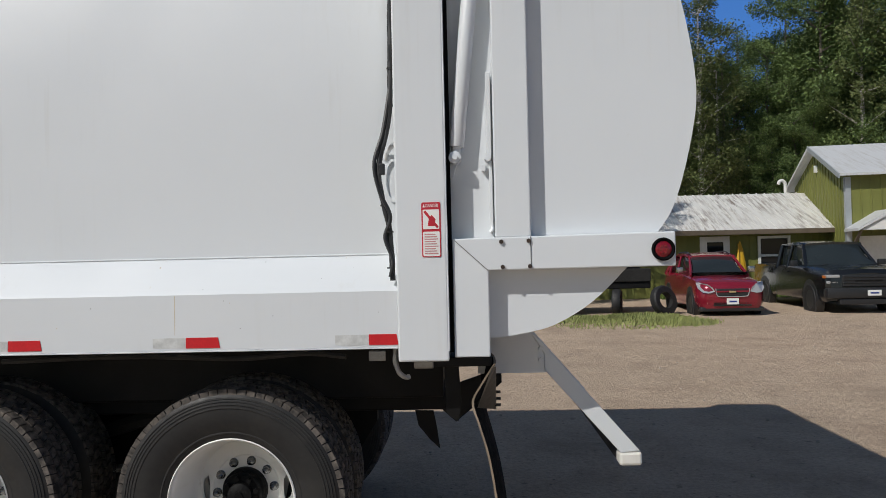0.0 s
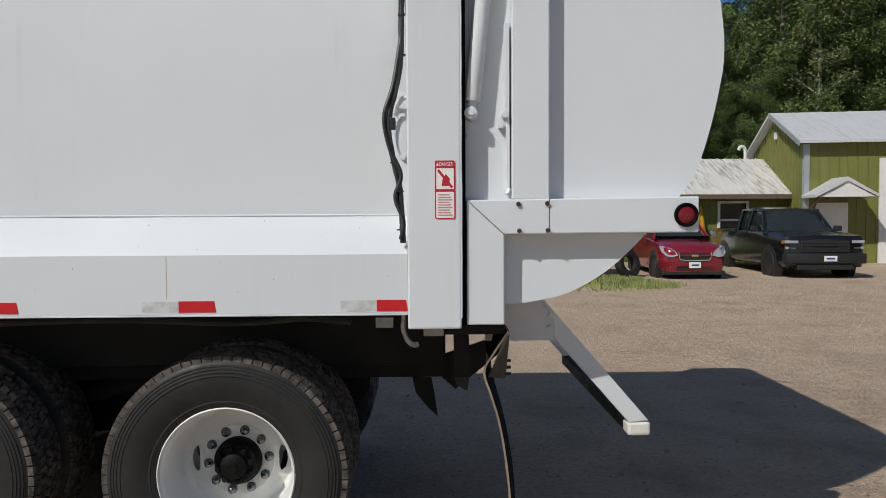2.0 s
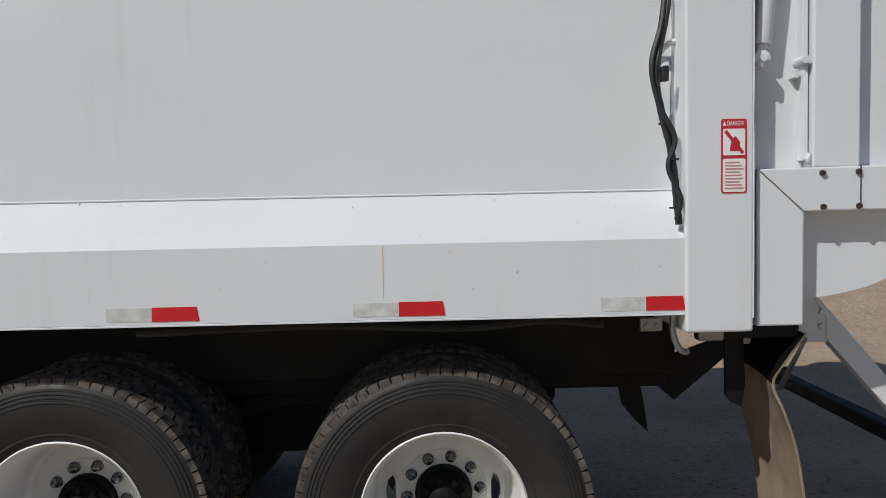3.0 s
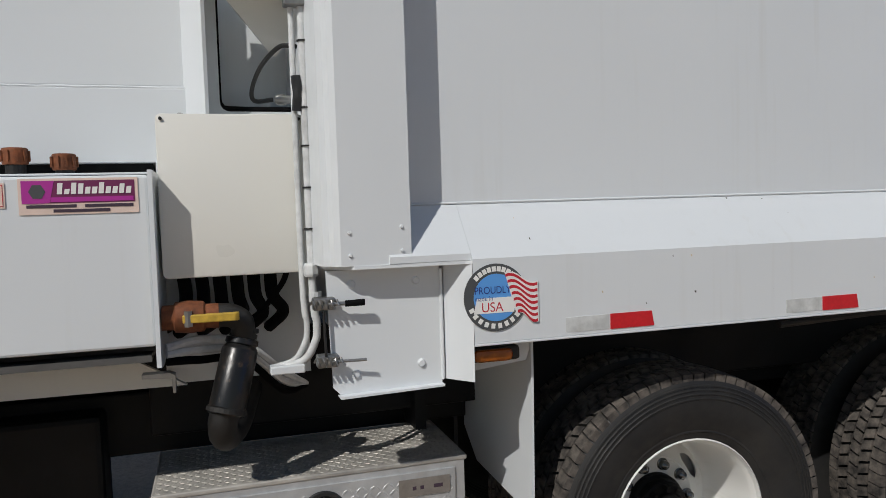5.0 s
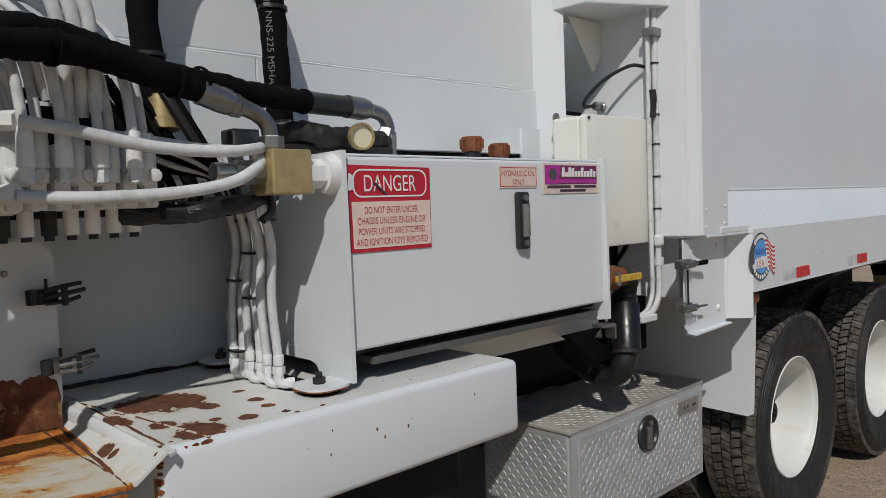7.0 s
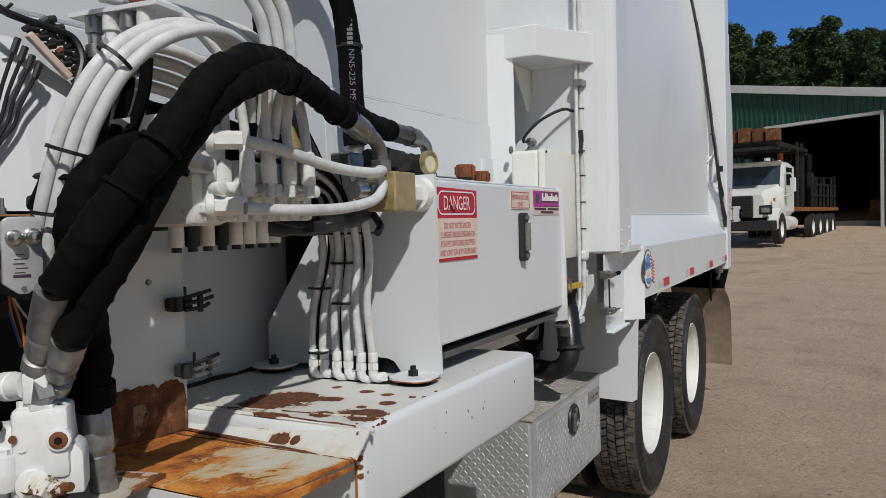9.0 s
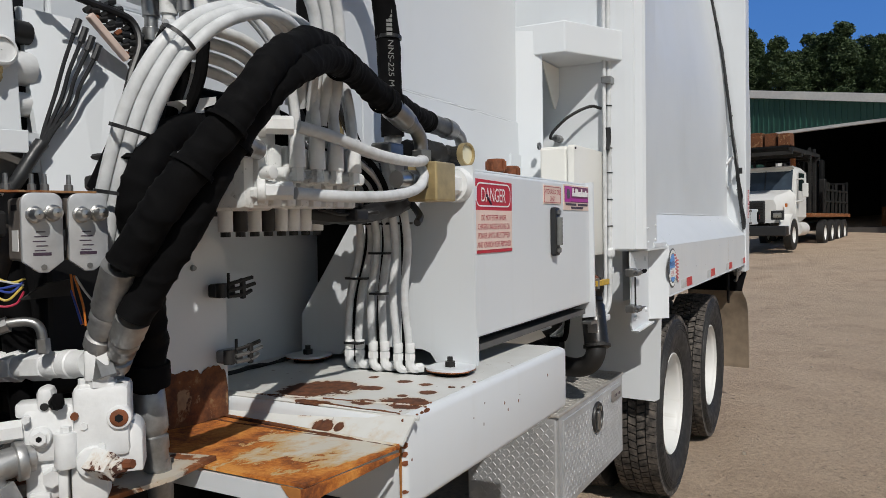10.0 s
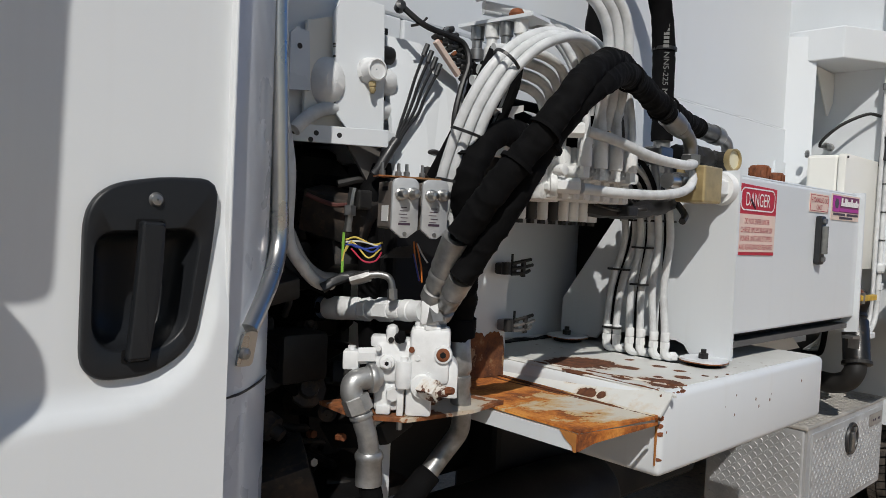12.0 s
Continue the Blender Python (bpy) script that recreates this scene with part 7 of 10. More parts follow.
for cx, cy in ((-5.150, 0.214), (-5.094, 0.193)):
    mm = Matrix.Translation((cx, cy, 1.630)) @ mod_turn
    mod = P("control_module", box(-0.026, 0.026, 0.0, 0.078, -0.040, 0.050, 0.004, m=mm), M_MOD_DARK, "grey control module with two knobs")
    outline_m = [(-0.0265, -0.040), (-0.006, -0.056), (0.006, -0.056), (0.0265, -0.040)] + arc(0.0125, 0.042, 0.014, 0, 90, 5) + arc(-0.0125, 0.042, 0.014, 90, 180, 5)
    face = prism(outline_m, "y", -0.010, 0.0, bevel=0.002)
    bmesh.ops.transform(face, matrix=mm, verts=face.verts)
    P("module_face", face, M_MOD, parent=mod, smooth=True)
    for dx in (-0.010, 0.013):
        P("knob", lathe([(0.001, 0.024), (0.006, 0.023), (0.0095, 0.017), (0.0095, 0.006), (0.012, 0.004), (0.012, 0.0), (0.001, 0.0)], 16, m=mm @ axis_pose((dx, -0.010, 0.026 + dx * 0.1), (0.05, -1, 0))), M_CHROME, parent=mod, smooth=True)
    for k in range(6):
        P("text_bar", box(-0.013 + 0.002 * (k % 3), 0.006 - 0.003 * (k % 2) + (0.004 if k == 0 else 0), -0.0106, -0.0098, -0.032 + 0.0065 * k, -0.0306 + 0.0065 * k + (0.003 if k == 0 else 0), m=mm), M_TEXT_DARK, parent=mod)
    P("face_screw", cyl(mm @ Vector((0, -0.010, -0.048)), mm @ Vector((0, -0.012, -0.048)), 0.004, seg=8), M_STEEL, parent=mod)
    P("side_sticker", box(-0.0268, -0.0258, 0.012, 0.05, -0.026, 0.004, m=mm), M_SIGN_WHITE, parent=mod)
    P("side_vent", box(-0.0268, -0.0258, 0.018, 0.05, 0.032, 0.040, m=mm), M_FRAME, parent=mod)
for x, y in ((-5.178, 0.248), (-5.148, 0.236), (-5.132, 0.231), (-5.102, 0.220)):
    P("rail_stud", lathe([(0.001, 0.024), (0.003, 0.024), (0.0035, 0.010), (0.006, 0.009), (0.006, 0.0), (0.001, 0.0)], 8, m=Matrix.Translation((x, y, 1.690))), M_STEEL, smooth=True)
wire_yellow, wire_blue, wire_red, wire_green, wire_orange, wire_white = [material("wire_" + n, c, 0.45) for n, c in (("yellow", (0.60, 0.46, 0.10)), ("blue", (0.03, 0.06, 0.30)), ("red", (0.45, 0.03, 0.07)), ("green", (0.20, 0.42, 0.06)), ("orange", (0.60, 0.18, 0.03)), ("white", (0.6, 0.6, 0.58)))]
for mat, pts in ((wire_yellow, ((-5.161, 0.378, 1.562), (-5.146, 0.364, 1.568), (-5.121, 0.340, 1.555), (-5.106, 0.326, 1.560))),
                 (wire_blue, ((-5.159, 0.375, 1.556), (-5.138, 0.352, 1.546), (-5.111, 0.328, 1.552))),
                 (wire_yellow, ((-5.163, 0.378, 1.538), (-5.150, 0.367, 1.557), (-5.129, 0.343, 1.528), (-5.110, 0.326, 1.548))),
                 (wire_red, ((-5.153, 0.369, 1.545), (-5.137, 0.348, 1.521), (-5.119, 0.332, 1.522), (-5.109, 0.325, 1.541))),
                 (wire_white, ((-5.161, 0.378, 1.558), (-5.138, 0.356, 1.560), (-5.108, 0.327, 1.550))),
                 (wire_blue, ((-5.163, 0.377, 1.552), (-5.148, 0.362, 1.552), (-5.124, 0.338, 1.540), (-5.108, 0.328, 1.555))),
                 (wire_green, ((-5.164, 0.381, 1.577), (-5.165, 0.381, 1.544), (-5.166, 0.379, 1.493))),
                 (wire_yellow, ((-5.167, 0.379, 1.519), (-5.162, 0.376, 1.545), (-5.153, 0.368, 1.561))),
                 (wire_orange, ((-5.060, 0.283, 1.565), (-5.058, 0.279, 1.528), (-5.051, 0.270, 1.485))),
                 (wire_orange, ((-5.057, 0.279, 1.563), (-5.050, 0.270, 1.517), (-5.048, 0.267, 1.483))),
                 (wire_white, ((-5.056, 0.278, 1.561), (-5.047, 0.269, 1.538), (-5.040, 0.261, 1.523))),
                 (wire_blue, ((-5.061, 0.282, 1.540), (-5.056, 0.274, 1.506), (-5.053, 0.270, 1.486)))):
    P("loose_wire", tube(pts, 0.0019 if mat is not wire_green else 0.003, 6, 6), mat, "coloured loose wire", smooth=True)
gfit = P("grey_fitting", tube([(-5.150, 0.374, 1.668), (-5.153, 0.375, 1.650), (-5.156, 0.376, 1.62), (-5.160, 0.377, 1.579)], 0.0085, 8, 5, wobble=0.35), M_STEEL, "grey cable fitting", smooth=True)
P("fitting_nut", cyl((-5.156, 0.374, 1.632), (-5.157, 0.374, 1.612), 0.013, seg=6), M_STEEL, parent=gfit)
P("fitting_lug", box(-5.146, -5.11, 0.36, 0.385, 1.625, 1.665, 0.005), M_DARK_STEEL, parent=gfit)
P("engine_lead", tube([(-5.20, 0.47, 1.652), (-5.177, 0.45, 1.640), (-5.16, 0.42, 1.632), (-5.15, 0.385, 1.634)], 0.005, 8), grained("dusty_red_lead", (0.10, 0.035, 0.03), 0.7), smooth=True)
P("big_white_cable", tube([(-5.30, 0.42, 1.83), (-5.285, 0.40, 1.70), (-5.282, 0.40, 1.564), (-5.24, 0.405, 1.502), (-5.19, 0.425, 1.470), (-5.13, 0.47, 1.462)], 0.0125, 12), M_WHITE_PIPE, "thick white cable", smooth=True)
P("big_white_cable", tube([(-5.27, 0.42, 1.58), (-5.235, 0.42, 1.518), (-5.18, 0.44, 1.485), (-5.11, 0.48, 1.475)], 0.011, 12), grained("dusty_grey_cable", (0.34, 0.34, 0.33), 0.6, 30, 0.2), "dusty grey cable", smooth=True)
P("sheath", tube([(-5.20, 0.398, 1.462), (-5.179, 0.386, 1.477), (-5.158, 0.368, 1.488), (-5.135, 0.348, 1.490)], 0.0105, 10, 8, wobble=0.25), M_PLASTIC, smooth=True)
P("grey_bend", tube([(-5.150, 0.352, 1.486), (-5.135, 0.335, 1.493), (-5.112, 0.314, 1.495), (-5.100, 0.302, 1.483), (-5.098, 0.298, 1.445)], 0.0075, 10), M_STEEL, smooth=True)
P("bend_fitting", cyl((-5.158, 0.36, 1.48), (-5.130, 0.333, 1.493), 0.012, seg=8), M_STEEL)
P("bend_nut", cyl((-5.099, 0.299, 1.468), (-5.098, 0.298, 1.448), 0.0105, seg=6), M_STEEL)
P("dark_tray", prism([(-5.13, 1.530), (-5.05, 1.530), (-5.045, 1.556), (-5.09, 1.552)], "y", 0.30, 0.306), M_DARK_STEEL)

# pump valve on its plate, turned about forty degrees to the truck
pump = P("pump_valve", box(-0.066, 0.014, 0.0, 0.075, -0.064, 0.046, 0.009, m=pose(-5.044, 0.199, 1.349, 0, 0, -43.3)), M_WHITE_CAST, "pump valve casting sprayed white", smooth=True)
VM = pose(-5.044, 0.199, 1.349, 0, 0, -43.3)
M_CHIPPED = patchy("chipped_white_casting", (0.70, 0.70, 0.68), (0.13, 0.05, 0.03), (0.05, 0.022, 0.016), 26.0, 0.50, (1, 1, 1))


def vbox(name, *size, bevel=0.004, mat=M_WHITE_CAST):
    return P(name, box(*size, bevel, m=VM), mat, parent=pump, smooth=True)


def vrod(name, p0, p1, r, r1=None, seg=6, mat=M_WHITE_CAST, bevel=0.0):
    return P(name, cyl(VM @ Vector(p0), VM @ Vector(p1), r, r1, seg, bevel=bevel), mat, parent=pump, smooth=seg > 8)


vbox("tee_block", -0.048, -0.012, 0.0, 0.042, 0.054, 0.102, bevel=0.005)
vrod("tee_nut", (-0.030, 0.02, 0.044), (-0.030, 0.02, 0.057), 0.021)
vbox("valve_neck", -0.058, -0.006, 0.004, 0.06, 0.026, 0.050)
vbox("neck_step", -0.064, 0.004, 0.012, 0.065, 0.010, 0.032)
vrod("neck_bolt", (-0.052, 0.012, 0.046), (-0.052, 0.012, 0.058), 0.006)
vrod("neck_bolt", (0.0, 0.02, 0.03), (0.0, 0.02, 0.046), 0.006)
vrod("port_boss", (0.0, 0.01, -0.003), (0.0, -0.006, -0.003), 0.019, 0.018, 24, bevel=0.003)
vrod("rusty_plug", (0.0, -0.004, -0.003), (0.0, -0.0085, -0.003), 0.0138, 0.013, 20, M_RUST_CAP, 0.002)
vrod("plug_socket", (0.0, -0.008, -0.003), (0.0, -0.0092, -0.003), 0.0065, None, 6, M_FRAME)
P("side_lobe", prism(arc(0.008, -0.036, 0.024, -10, 140, 8) + [(-0.016, -0.092), (0.032, -0.092)], "y", 0.008, 0.07, bevel=0.004), M_WHITE_CAST, parent=pump, smooth=True).matrix_basis = VM
vrod("relief_collar", (-0.038, 0.01, -0.068), (-0.037, -0.008, -0.068), 0.026, 0.024, 24, bevel=0.003)
vrod("relief_nut", (-0.037, -0.006, -0.068), (-0.006, -0.030, -0.071), 0.0235, 0.022, 4, M_CHIPPED, 0.003)
vrod("relief_stem", (-0.008, -0.028, -0.071), (0.010, -0.040, -0.066), 0.012, 0.011, 8, M_CHIPPED, 0.002)
vrod("relief_tip", (0.009, -0.039, -0.066), (0.022, -0.048, -0.063), 0.008, 0.007, 6, M_RUST_CAP)
vbox("valve_column", -0.071, -0.019, 0.006, 0.055, -0.131, -0.036, bevel=0.006)
vbox("thin_column", -0.088, -0.074, 0.004, 0.03, -0.131, -0.060, bevel=0.003)
vrod("clamp_barrel", (-0.076, 0.006, -0.020), (-0.076, 0.006, -0.074), 0.0165, None, 14, bevel=0.002)
vrod("clamp_bolt", (-0.076, 0.006, -0.012), (-0.076, 0.006, -0.021), 0.008)
vbox("left_body", -0.138, -0.060, 0.010, 0.07, -0.066, 0.020, bevel=0.010)
vrod("gauge_boss", (-0.110, 0.012, -0.025), (-0.110, 0.0, -0.025), 0.0165, 0.015, 20, bevel=0.003)
vrod("gauge_plug", (-0.110, 0.001, -0.025), (-0.110, -0.006, -0.025), 0.0105, None, 6)
vrod("plug_socket", (-0.110, -0.0055, -0.025), (-0.110, -0.0068, -0.025), 0.0045, None, 6, M_FRAME)
vbox("spool_cap", -0.198, -0.166, 0.0, 0.034, -0.042, -0.004, bevel=0.004)
vrod("cap_hex", (-0.168, 0.016, -0.016), (-0.134, 0.018, -0.014), 0.0165)
vrod("cap_knob", (-0.182, 0.017, -0.006), (-0.182, 0.017, 0.004), 0.008)
vbox("top_step", -0.145, -0.112, 0.012, 0.05, 0.004, 0.026, bevel=0.005)
vbox("top_lug", -0.116, -0.092, 0.008, 0.05, 0.008, 0.048, bevel=0.010)
vrod("lug_hole", (-0.104, 0.009, 0.020), (-0.104, 0.007, 0.020), 0.006, None, 10, M_DARK_STEEL)
vrod("breather", (-0.088, 0.010, 0.024), (-0.082, -0.010, 0.030), 0.012, 0.009, 10, M_RUBBER, 0.003)
vbox("breather_wing", -0.090, -0.076, -0.012, -0.004, 0.018, 0.042, bevel=0.003, mat=M_RUBBER)
vrod("small_stub", (-0.062, 0.004, 0.004), (-0.062, -0.004, 0.004), 0.006, None, 8, M_RUST_CAP)
vbox("lower_body", -0.136, -0.086, 0.020, 0.065, -0.126, -0.060, bevel=0.008)
vrod("lower_hex", (-0.099, 0.024, -0.088), (-0.096, 0.006, -0.090), 0.014)
vbox("lower_ledge", -0.130, -0.10, 0.010, 0.05, -0.131, -0.112, bevel=0.004)
for a, b in ((-0.128, 0.004), (-0.130, -0.05), (-0.068, -0.028), (-0.026, -0.045), (-0.050, -0.012)):
    vrod("port_screw", (a, 0.012, b), (a, -0.003, b), 0.006)
bar = lathe([(0.001, 0.0), (0.021, 0.0), (0.021, 0.03), (0.023, 0.032), (0.023, 0.05), (0.019, 0.053), (0.019, 0.065)], 20, m=axis_pose((-5.056, 0.25, 1.427), (-0.12, 1, -0.085)))
run = P("white_pipe_run", bar, M_WHITE_CAST, "white pipe with hex unions", pump, True)
way = Vector((-0.12, 1, -0.085)).normalized()
for s0, s1, r, seg in ((0.055, 0.105, 0.0215, 20), (0.085, 0.128, 0.0255, 6), (0.128, 0.165, 0.021, 20), (0.150, 0.172, 0.0265, 6), (0.172, 0.24, 0.0255, 20), (0.235, 0.285, 0.0265, 20)):
    a0 = Vector((-5.056, 0.25, 1.427))
    P("pipe_union", cyl(a0 + way * s0, a0 + way * s1, r, seg=seg, bevel=0.002), M_WHITE_CAST, parent=pump, smooth=seg > 8)
P("blue_band", cyl(Vector((-5.056, 0.25, 1.427)) + way * 0.283, Vector((-5.056, 0.25, 1.427)) + way * 0.312, 0.0255, seg=20), grained("blue_grey_band", (0.12, 0.16, 0.25), 0.5), parent=pump, smooth=True)
P("black_pipe_end", tube([(-5.094, 0.555, 1.400), (-5.12, 0.62, 1.390), (-5.17, 0.70, 1.365)], 0.031, 12), M_RUBBER, smooth=True)
P("valve_plate", prism([(-5.165, 0.36), (-5.150, 0.30), (-5.098, 0.238), (-5.06, 0.232), (-5.005, 0.224), (-4.93, 0.216), (-4.815, 0.236), (-4.86, 0.40), (-5.16, 0.45)], "z", 1.209, 1.217), M_PLATE_EDGE, "rust-edged mounting plate")
P("plate_bolt", cyl(VM @ Vector((-0.08, 0.0, -0.137)), VM @ Vector((-0.08, 0.0, -0.156)), 0.006, seg=6), M_STEEL)
elbow = P("grey_elbow", tube([VM @ Vector(c) for c in ((-0.125, 0.02, -0.056), (-0.150, 0.006, -0.058), (-0.172, -0.006, -0.064), (-0.176, -0.010, -0.084), (-0.166, -0.010, -0.106))], 0.0225, 14), M_ZINC, "zinc pipe elbow and hose", smooth=True)
P("elbow_collar", cyl(VM @ Vector((-0.132, 0.012, -0.057)), VM @ Vector((-0.145, 0.006, -0.058)), 0.030, seg=24, bevel=0.003), M_ZINC, parent=elbow, smooth=True)
P("elbow_nut", cyl(VM @ Vector((-0.170, -0.010, -0.092)), VM @ Vector((-0.157, -0.010, -0.122)), 0.0285, seg=6, bevel=0.002), M_ZINC, parent=elbow)
P("hose_end", tube([VM @ Vector(c) for c in ((-0.159, -0.010, -0.118), (-0.152, -0.010, -0.140), (-0.142, -0.008, -0.17), (-0.136, -0.006, -0.21))], 0.0205, 16), M_ZINC, parent=elbow, smooth=True)
P("hose_ring", cyl(VM @ Vector((-0.157, -0.010, -0.124)), VM @ Vector((-0.154, -0.010, -0.135)), 0.0235, seg=20, bevel=0.002), M_ZINC, parent=elbow, smooth=True)
P("grey_collar", lathe([(0.018, 0), (0.025, 0.0), (0.0285, 0.006), (0.0285, 0.014), (0.026, 0.018), (0.027, 0.066), (0.018, 0.066)], 20, m=axis_pose(VM @ Vector((-0.137, -0.006, -0.200)), (VM.to_3x3() @ Vector((0.03, 0, -1))))), M_ZINC, parent=elbow, smooth=True)
P("hose_tail", tube([VM @ Vector(c) for c in ((-0.135, -0.006, -0.26), (-0.12, 0.0, -0.33), (-0.10, 0.03, -0.42))], 0.023, 12), M_RUBBER, smooth=True)
P("hose_below", tube([(-4.925, 0.262, 1.24), (-4.912, 0.27, 1.19), (-4.90, 0.29, 1.145), (-4.925, 0.312, 1.095), (-4.965, 0.32, 1.05)], 0.0215, 14), M_ZINC, smooth=True)
P("hose_below_black", tube([(-4.955, 0.317, 1.06), (-5.03, 0.33, 0.985), (-5.12, 0.34, 0.90), (-5.2, 0.36, 0.82)], 0.028, 14), M_RUBBER, smooth=True)
P("small_panel", box(-5.07, -5.0, 0.40, 0.41, 0.95, 1.2), M_WHITE)

# cab
cab = P("cab_shell", prism([(-5.40, 0.33), (-5.402, 0.285), (-5.412, 0.245), (-5.432, 0.207), (-5.460, 0.174), (-5.492, 0.143), (-5.522, 0.119), (-5.548, 0.105), (-5.566, 0.101), (-5.570, 0.17), (-7.6, 0.17), (-7.6, 2.4), (-5.40, 2.4)], "z", 0.62, 2.03), M_GREY_CAB, "cab with a silver-grey rear corner", smooth=True)
P("cab_upper", prism([(-5.56, 0.33), (-5.565, 0.26), (-5.60, 0.19), (-5.66, 0.13), (-5.72, 0.105), (-5.80, 0.10), (-7.6, 0.10), (-7.6, 2.4), (-5.56, 2.4)], "z", 2.032, 2.9), M_GREY_CAB, "grey upper cab corner", cab, True)
def rounded(points, r, k=4):
    """Rounds the corners of a polygon, by one radius or one for each corner."""
    out = []
    n = len(points)
    for i in range(n):
        a, b, c = Vector(points[i - 1]), Vector(points[i]), Vector(points[(i + 1) % n])
        s = r[i] if isinstance(r, tuple) else r
        p, q = b + (a - b).normalized() * s, b + (c - b).normalized() * s
        for j in range(k + 1):
            t = j / k
            out.append(tuple((1 - t) ** 2 * p + 2 * t * (1 - t) * b + t * t * q))
    return out


def spokes(polygon, center, count=96):
    """The polygon's radius round its center at even angles."""
    radii = []
    for k in range(count):
        d = Vector((math.cos(2 * math.pi * k / count), math.sin(2 * math.pi * k / count)))
        best = 0.0
        for i in range(len(polygon)):
            a = Vector(polygon[i - 1]) - center
            e = Vector(polygon[i]) - center - a
            den = d.x * e.y - d.y * e.x
            if abs(den) > 1e-12:
                u = (a.x * e.y - a.y * e.x) / den
                v = (a.x * d.y - a.y * d.x) / den
                if u > 0 and -1e-6 <= v <= 1 + 1e-6:
                    best = max(best, u)
        radii.append(best)
    return radii


hc = Vector((-5.680, 1.508))
rim_out = spokes(rounded([(-5.755, 1.391), (-5.665, 1.393), (-5.612, 1.427), (-5.592, 1.55), (-5.583, 1.651), (-5.66, 1.648), (-5.754, 1.630)], (0.042, 0.028, 0.03, 0.04, 0.03, 0.02, 0.055), 8), hc)
rim_in = spokes(rounded([(-5.742, 1.428), (-5.655, 1.424), (-5.625, 1.455), (-5.607, 1.584), (-5.69, 1.577), (-5.741, 1.575)], (0.04, 0.028, 0.02, 0.028, 0.02, 0.025), 8), hc)

CREASE = [(-5.965, 1.352), (-5.837, 1.344), (-5.789, 1.347), (-5.719, 1.349), (-5.661, 1.361), (-5.619, 1.389), (-5.597, 1.418), (-5.585, 1.463), (-5.579, 1.518), (-5.578, 1.567)]


def door_step(x, z):
    """How far the door has swelled out, from 0 above its sweeping crease to 1 below it."""
    p, best = Vector((x, z)), 9.0
    for a, b in zip(CREASE, CREASE[1:]):
        a, b = Vector(a), Vector(b)
        e = b - a
        c = a + e * max(0.0, min(1.0, (p - a).dot(e) / e.length_squared))
        d = (p - c).length
        if d < abs(best):
            best = d if e.x * (p - a).y - e.y * (p - a).x > 0 else -d
    f = max(0.0, min(1.0, 1 - best / 0.040))
    return f * f * (1.0 if z < 1.46 else max(0.0, 1 - (z - 1.46) / 0.14))


dbm = bmesh.new()
nx, nz = 110, 200
gv = [[None] * (nz + 1) for _ in range(nx + 1)]
cut = set()
for i in range(nx + 1):
    for j in range(nz + 1):
        x = -5.566 - 1.2 * (i / nx) ** 1.4
        z = 0.6 + 2.2 * j / nz
        step = door_step(x, z)
        gv[i][j] = dbm.verts.new((x, 0.094 - 0.015 * step, z))
        d = Vector((x, z)) - hc
        if d.length < rim_in[int(math.atan2(d.y, d.x) / (2 * math.pi) * 96) % 96]:
            cut.add((i, j))
for i in range(nx):
    for j in range(nz):
        if not cut & {(i, j), (i + 1, j), (i, j + 1), (i + 1, j + 1)}:
            dbm.faces.new((gv[i][j], gv[i + 1][j], gv[i + 1][j + 1], gv[i][j + 1]))
bmesh.ops.delete(dbm, geom=[v for v in dbm.verts if not v.link_faces], context="VERTS")
bmesh.ops.recalc_face_normals(dbm, faces=dbm.faces)
cdoor = P("cab_door", dbm, M_WHITE_CLEAN, "white cab door with a black handle", cab, True)
P("door_edge", box(-5.570, -5.564, 0.082, 0.10, 0.6, 2.8, 0.0025), M_WHITE_CLEAN, parent=cab)
P("corner_seam", tube([(-5.410, 0.243, 1.345), (-5.460, 0.173, 1.347), (-5.522, 0.118, 1.346), (-5.562, 0.101, 1.345)], 0.002, 6), M_DARK_STEEL, parent=cab)
hb = bmesh.new()
rings_h = []
for rim, sc, y in ((rim_out, 1.0, 0.0955), (rim_out, 1.0, 0.0875), (rim_out, 0.993, 0.0845), (rim_out, 0.975, 0.0828), (rim_out, 0.955, 0.0824), (rim_in, 1.035, 0.0828), (rim_in, 1.005, 0.0846), (rim_in, 0.985, 0.090), (rim_in, 0.95, 0.104), (rim_in, 0.88, 0.120), (rim_in, 0.74, 0.130), (rim_in, 0.5, 0.134), (rim_in, 0.2, 0.135)):
    rings_h.append([hb.verts.new((hc.x + q * sc * math.cos(2 * math.pi * k / 96), y, hc.y + q * sc * math.sin(2 * math.pi * k / 96))) for k, q in enumerate(rim)])
for q, w in zip(rings_h, rings_h[1:]):
    for k in range(len(q)):
        hb.faces.new((q[k], q[(k + 1) % len(q)], w[(k + 1) % len(w)], w[k]))
hb.faces.new(rings_h[-1])
bmesh.ops.recalc_face_normals(hb, faces=hb.faces)
M_HANDLE = grained("satin_black_handle", (0.014, 0.0155, 0.018), 0.42, 90, 0.1, 0.0, 0.08, 0.0005)
M_HANDLE.node_tree.nodes["Principled BSDF"].inputs["Specular IOR Level"].default_value = 0.35
handle = P("door_handle", hb, M_HANDLE, "black plastic door handle", cab, True)
P("handle_grip", prism(rounded([(-5.704, 1.416), (-5.676, 1.416), (-5.661, 1.53), (-5.661, 1.590), (-5.691, 1.590), (-5.694, 1.53)], (0.004, 0.004, 0.05, 0.005, 0.005, 0.05), 5), "y", 0.069, 0.085, bevel=0.004), M_HANDLE, parent=handle, smooth=True)
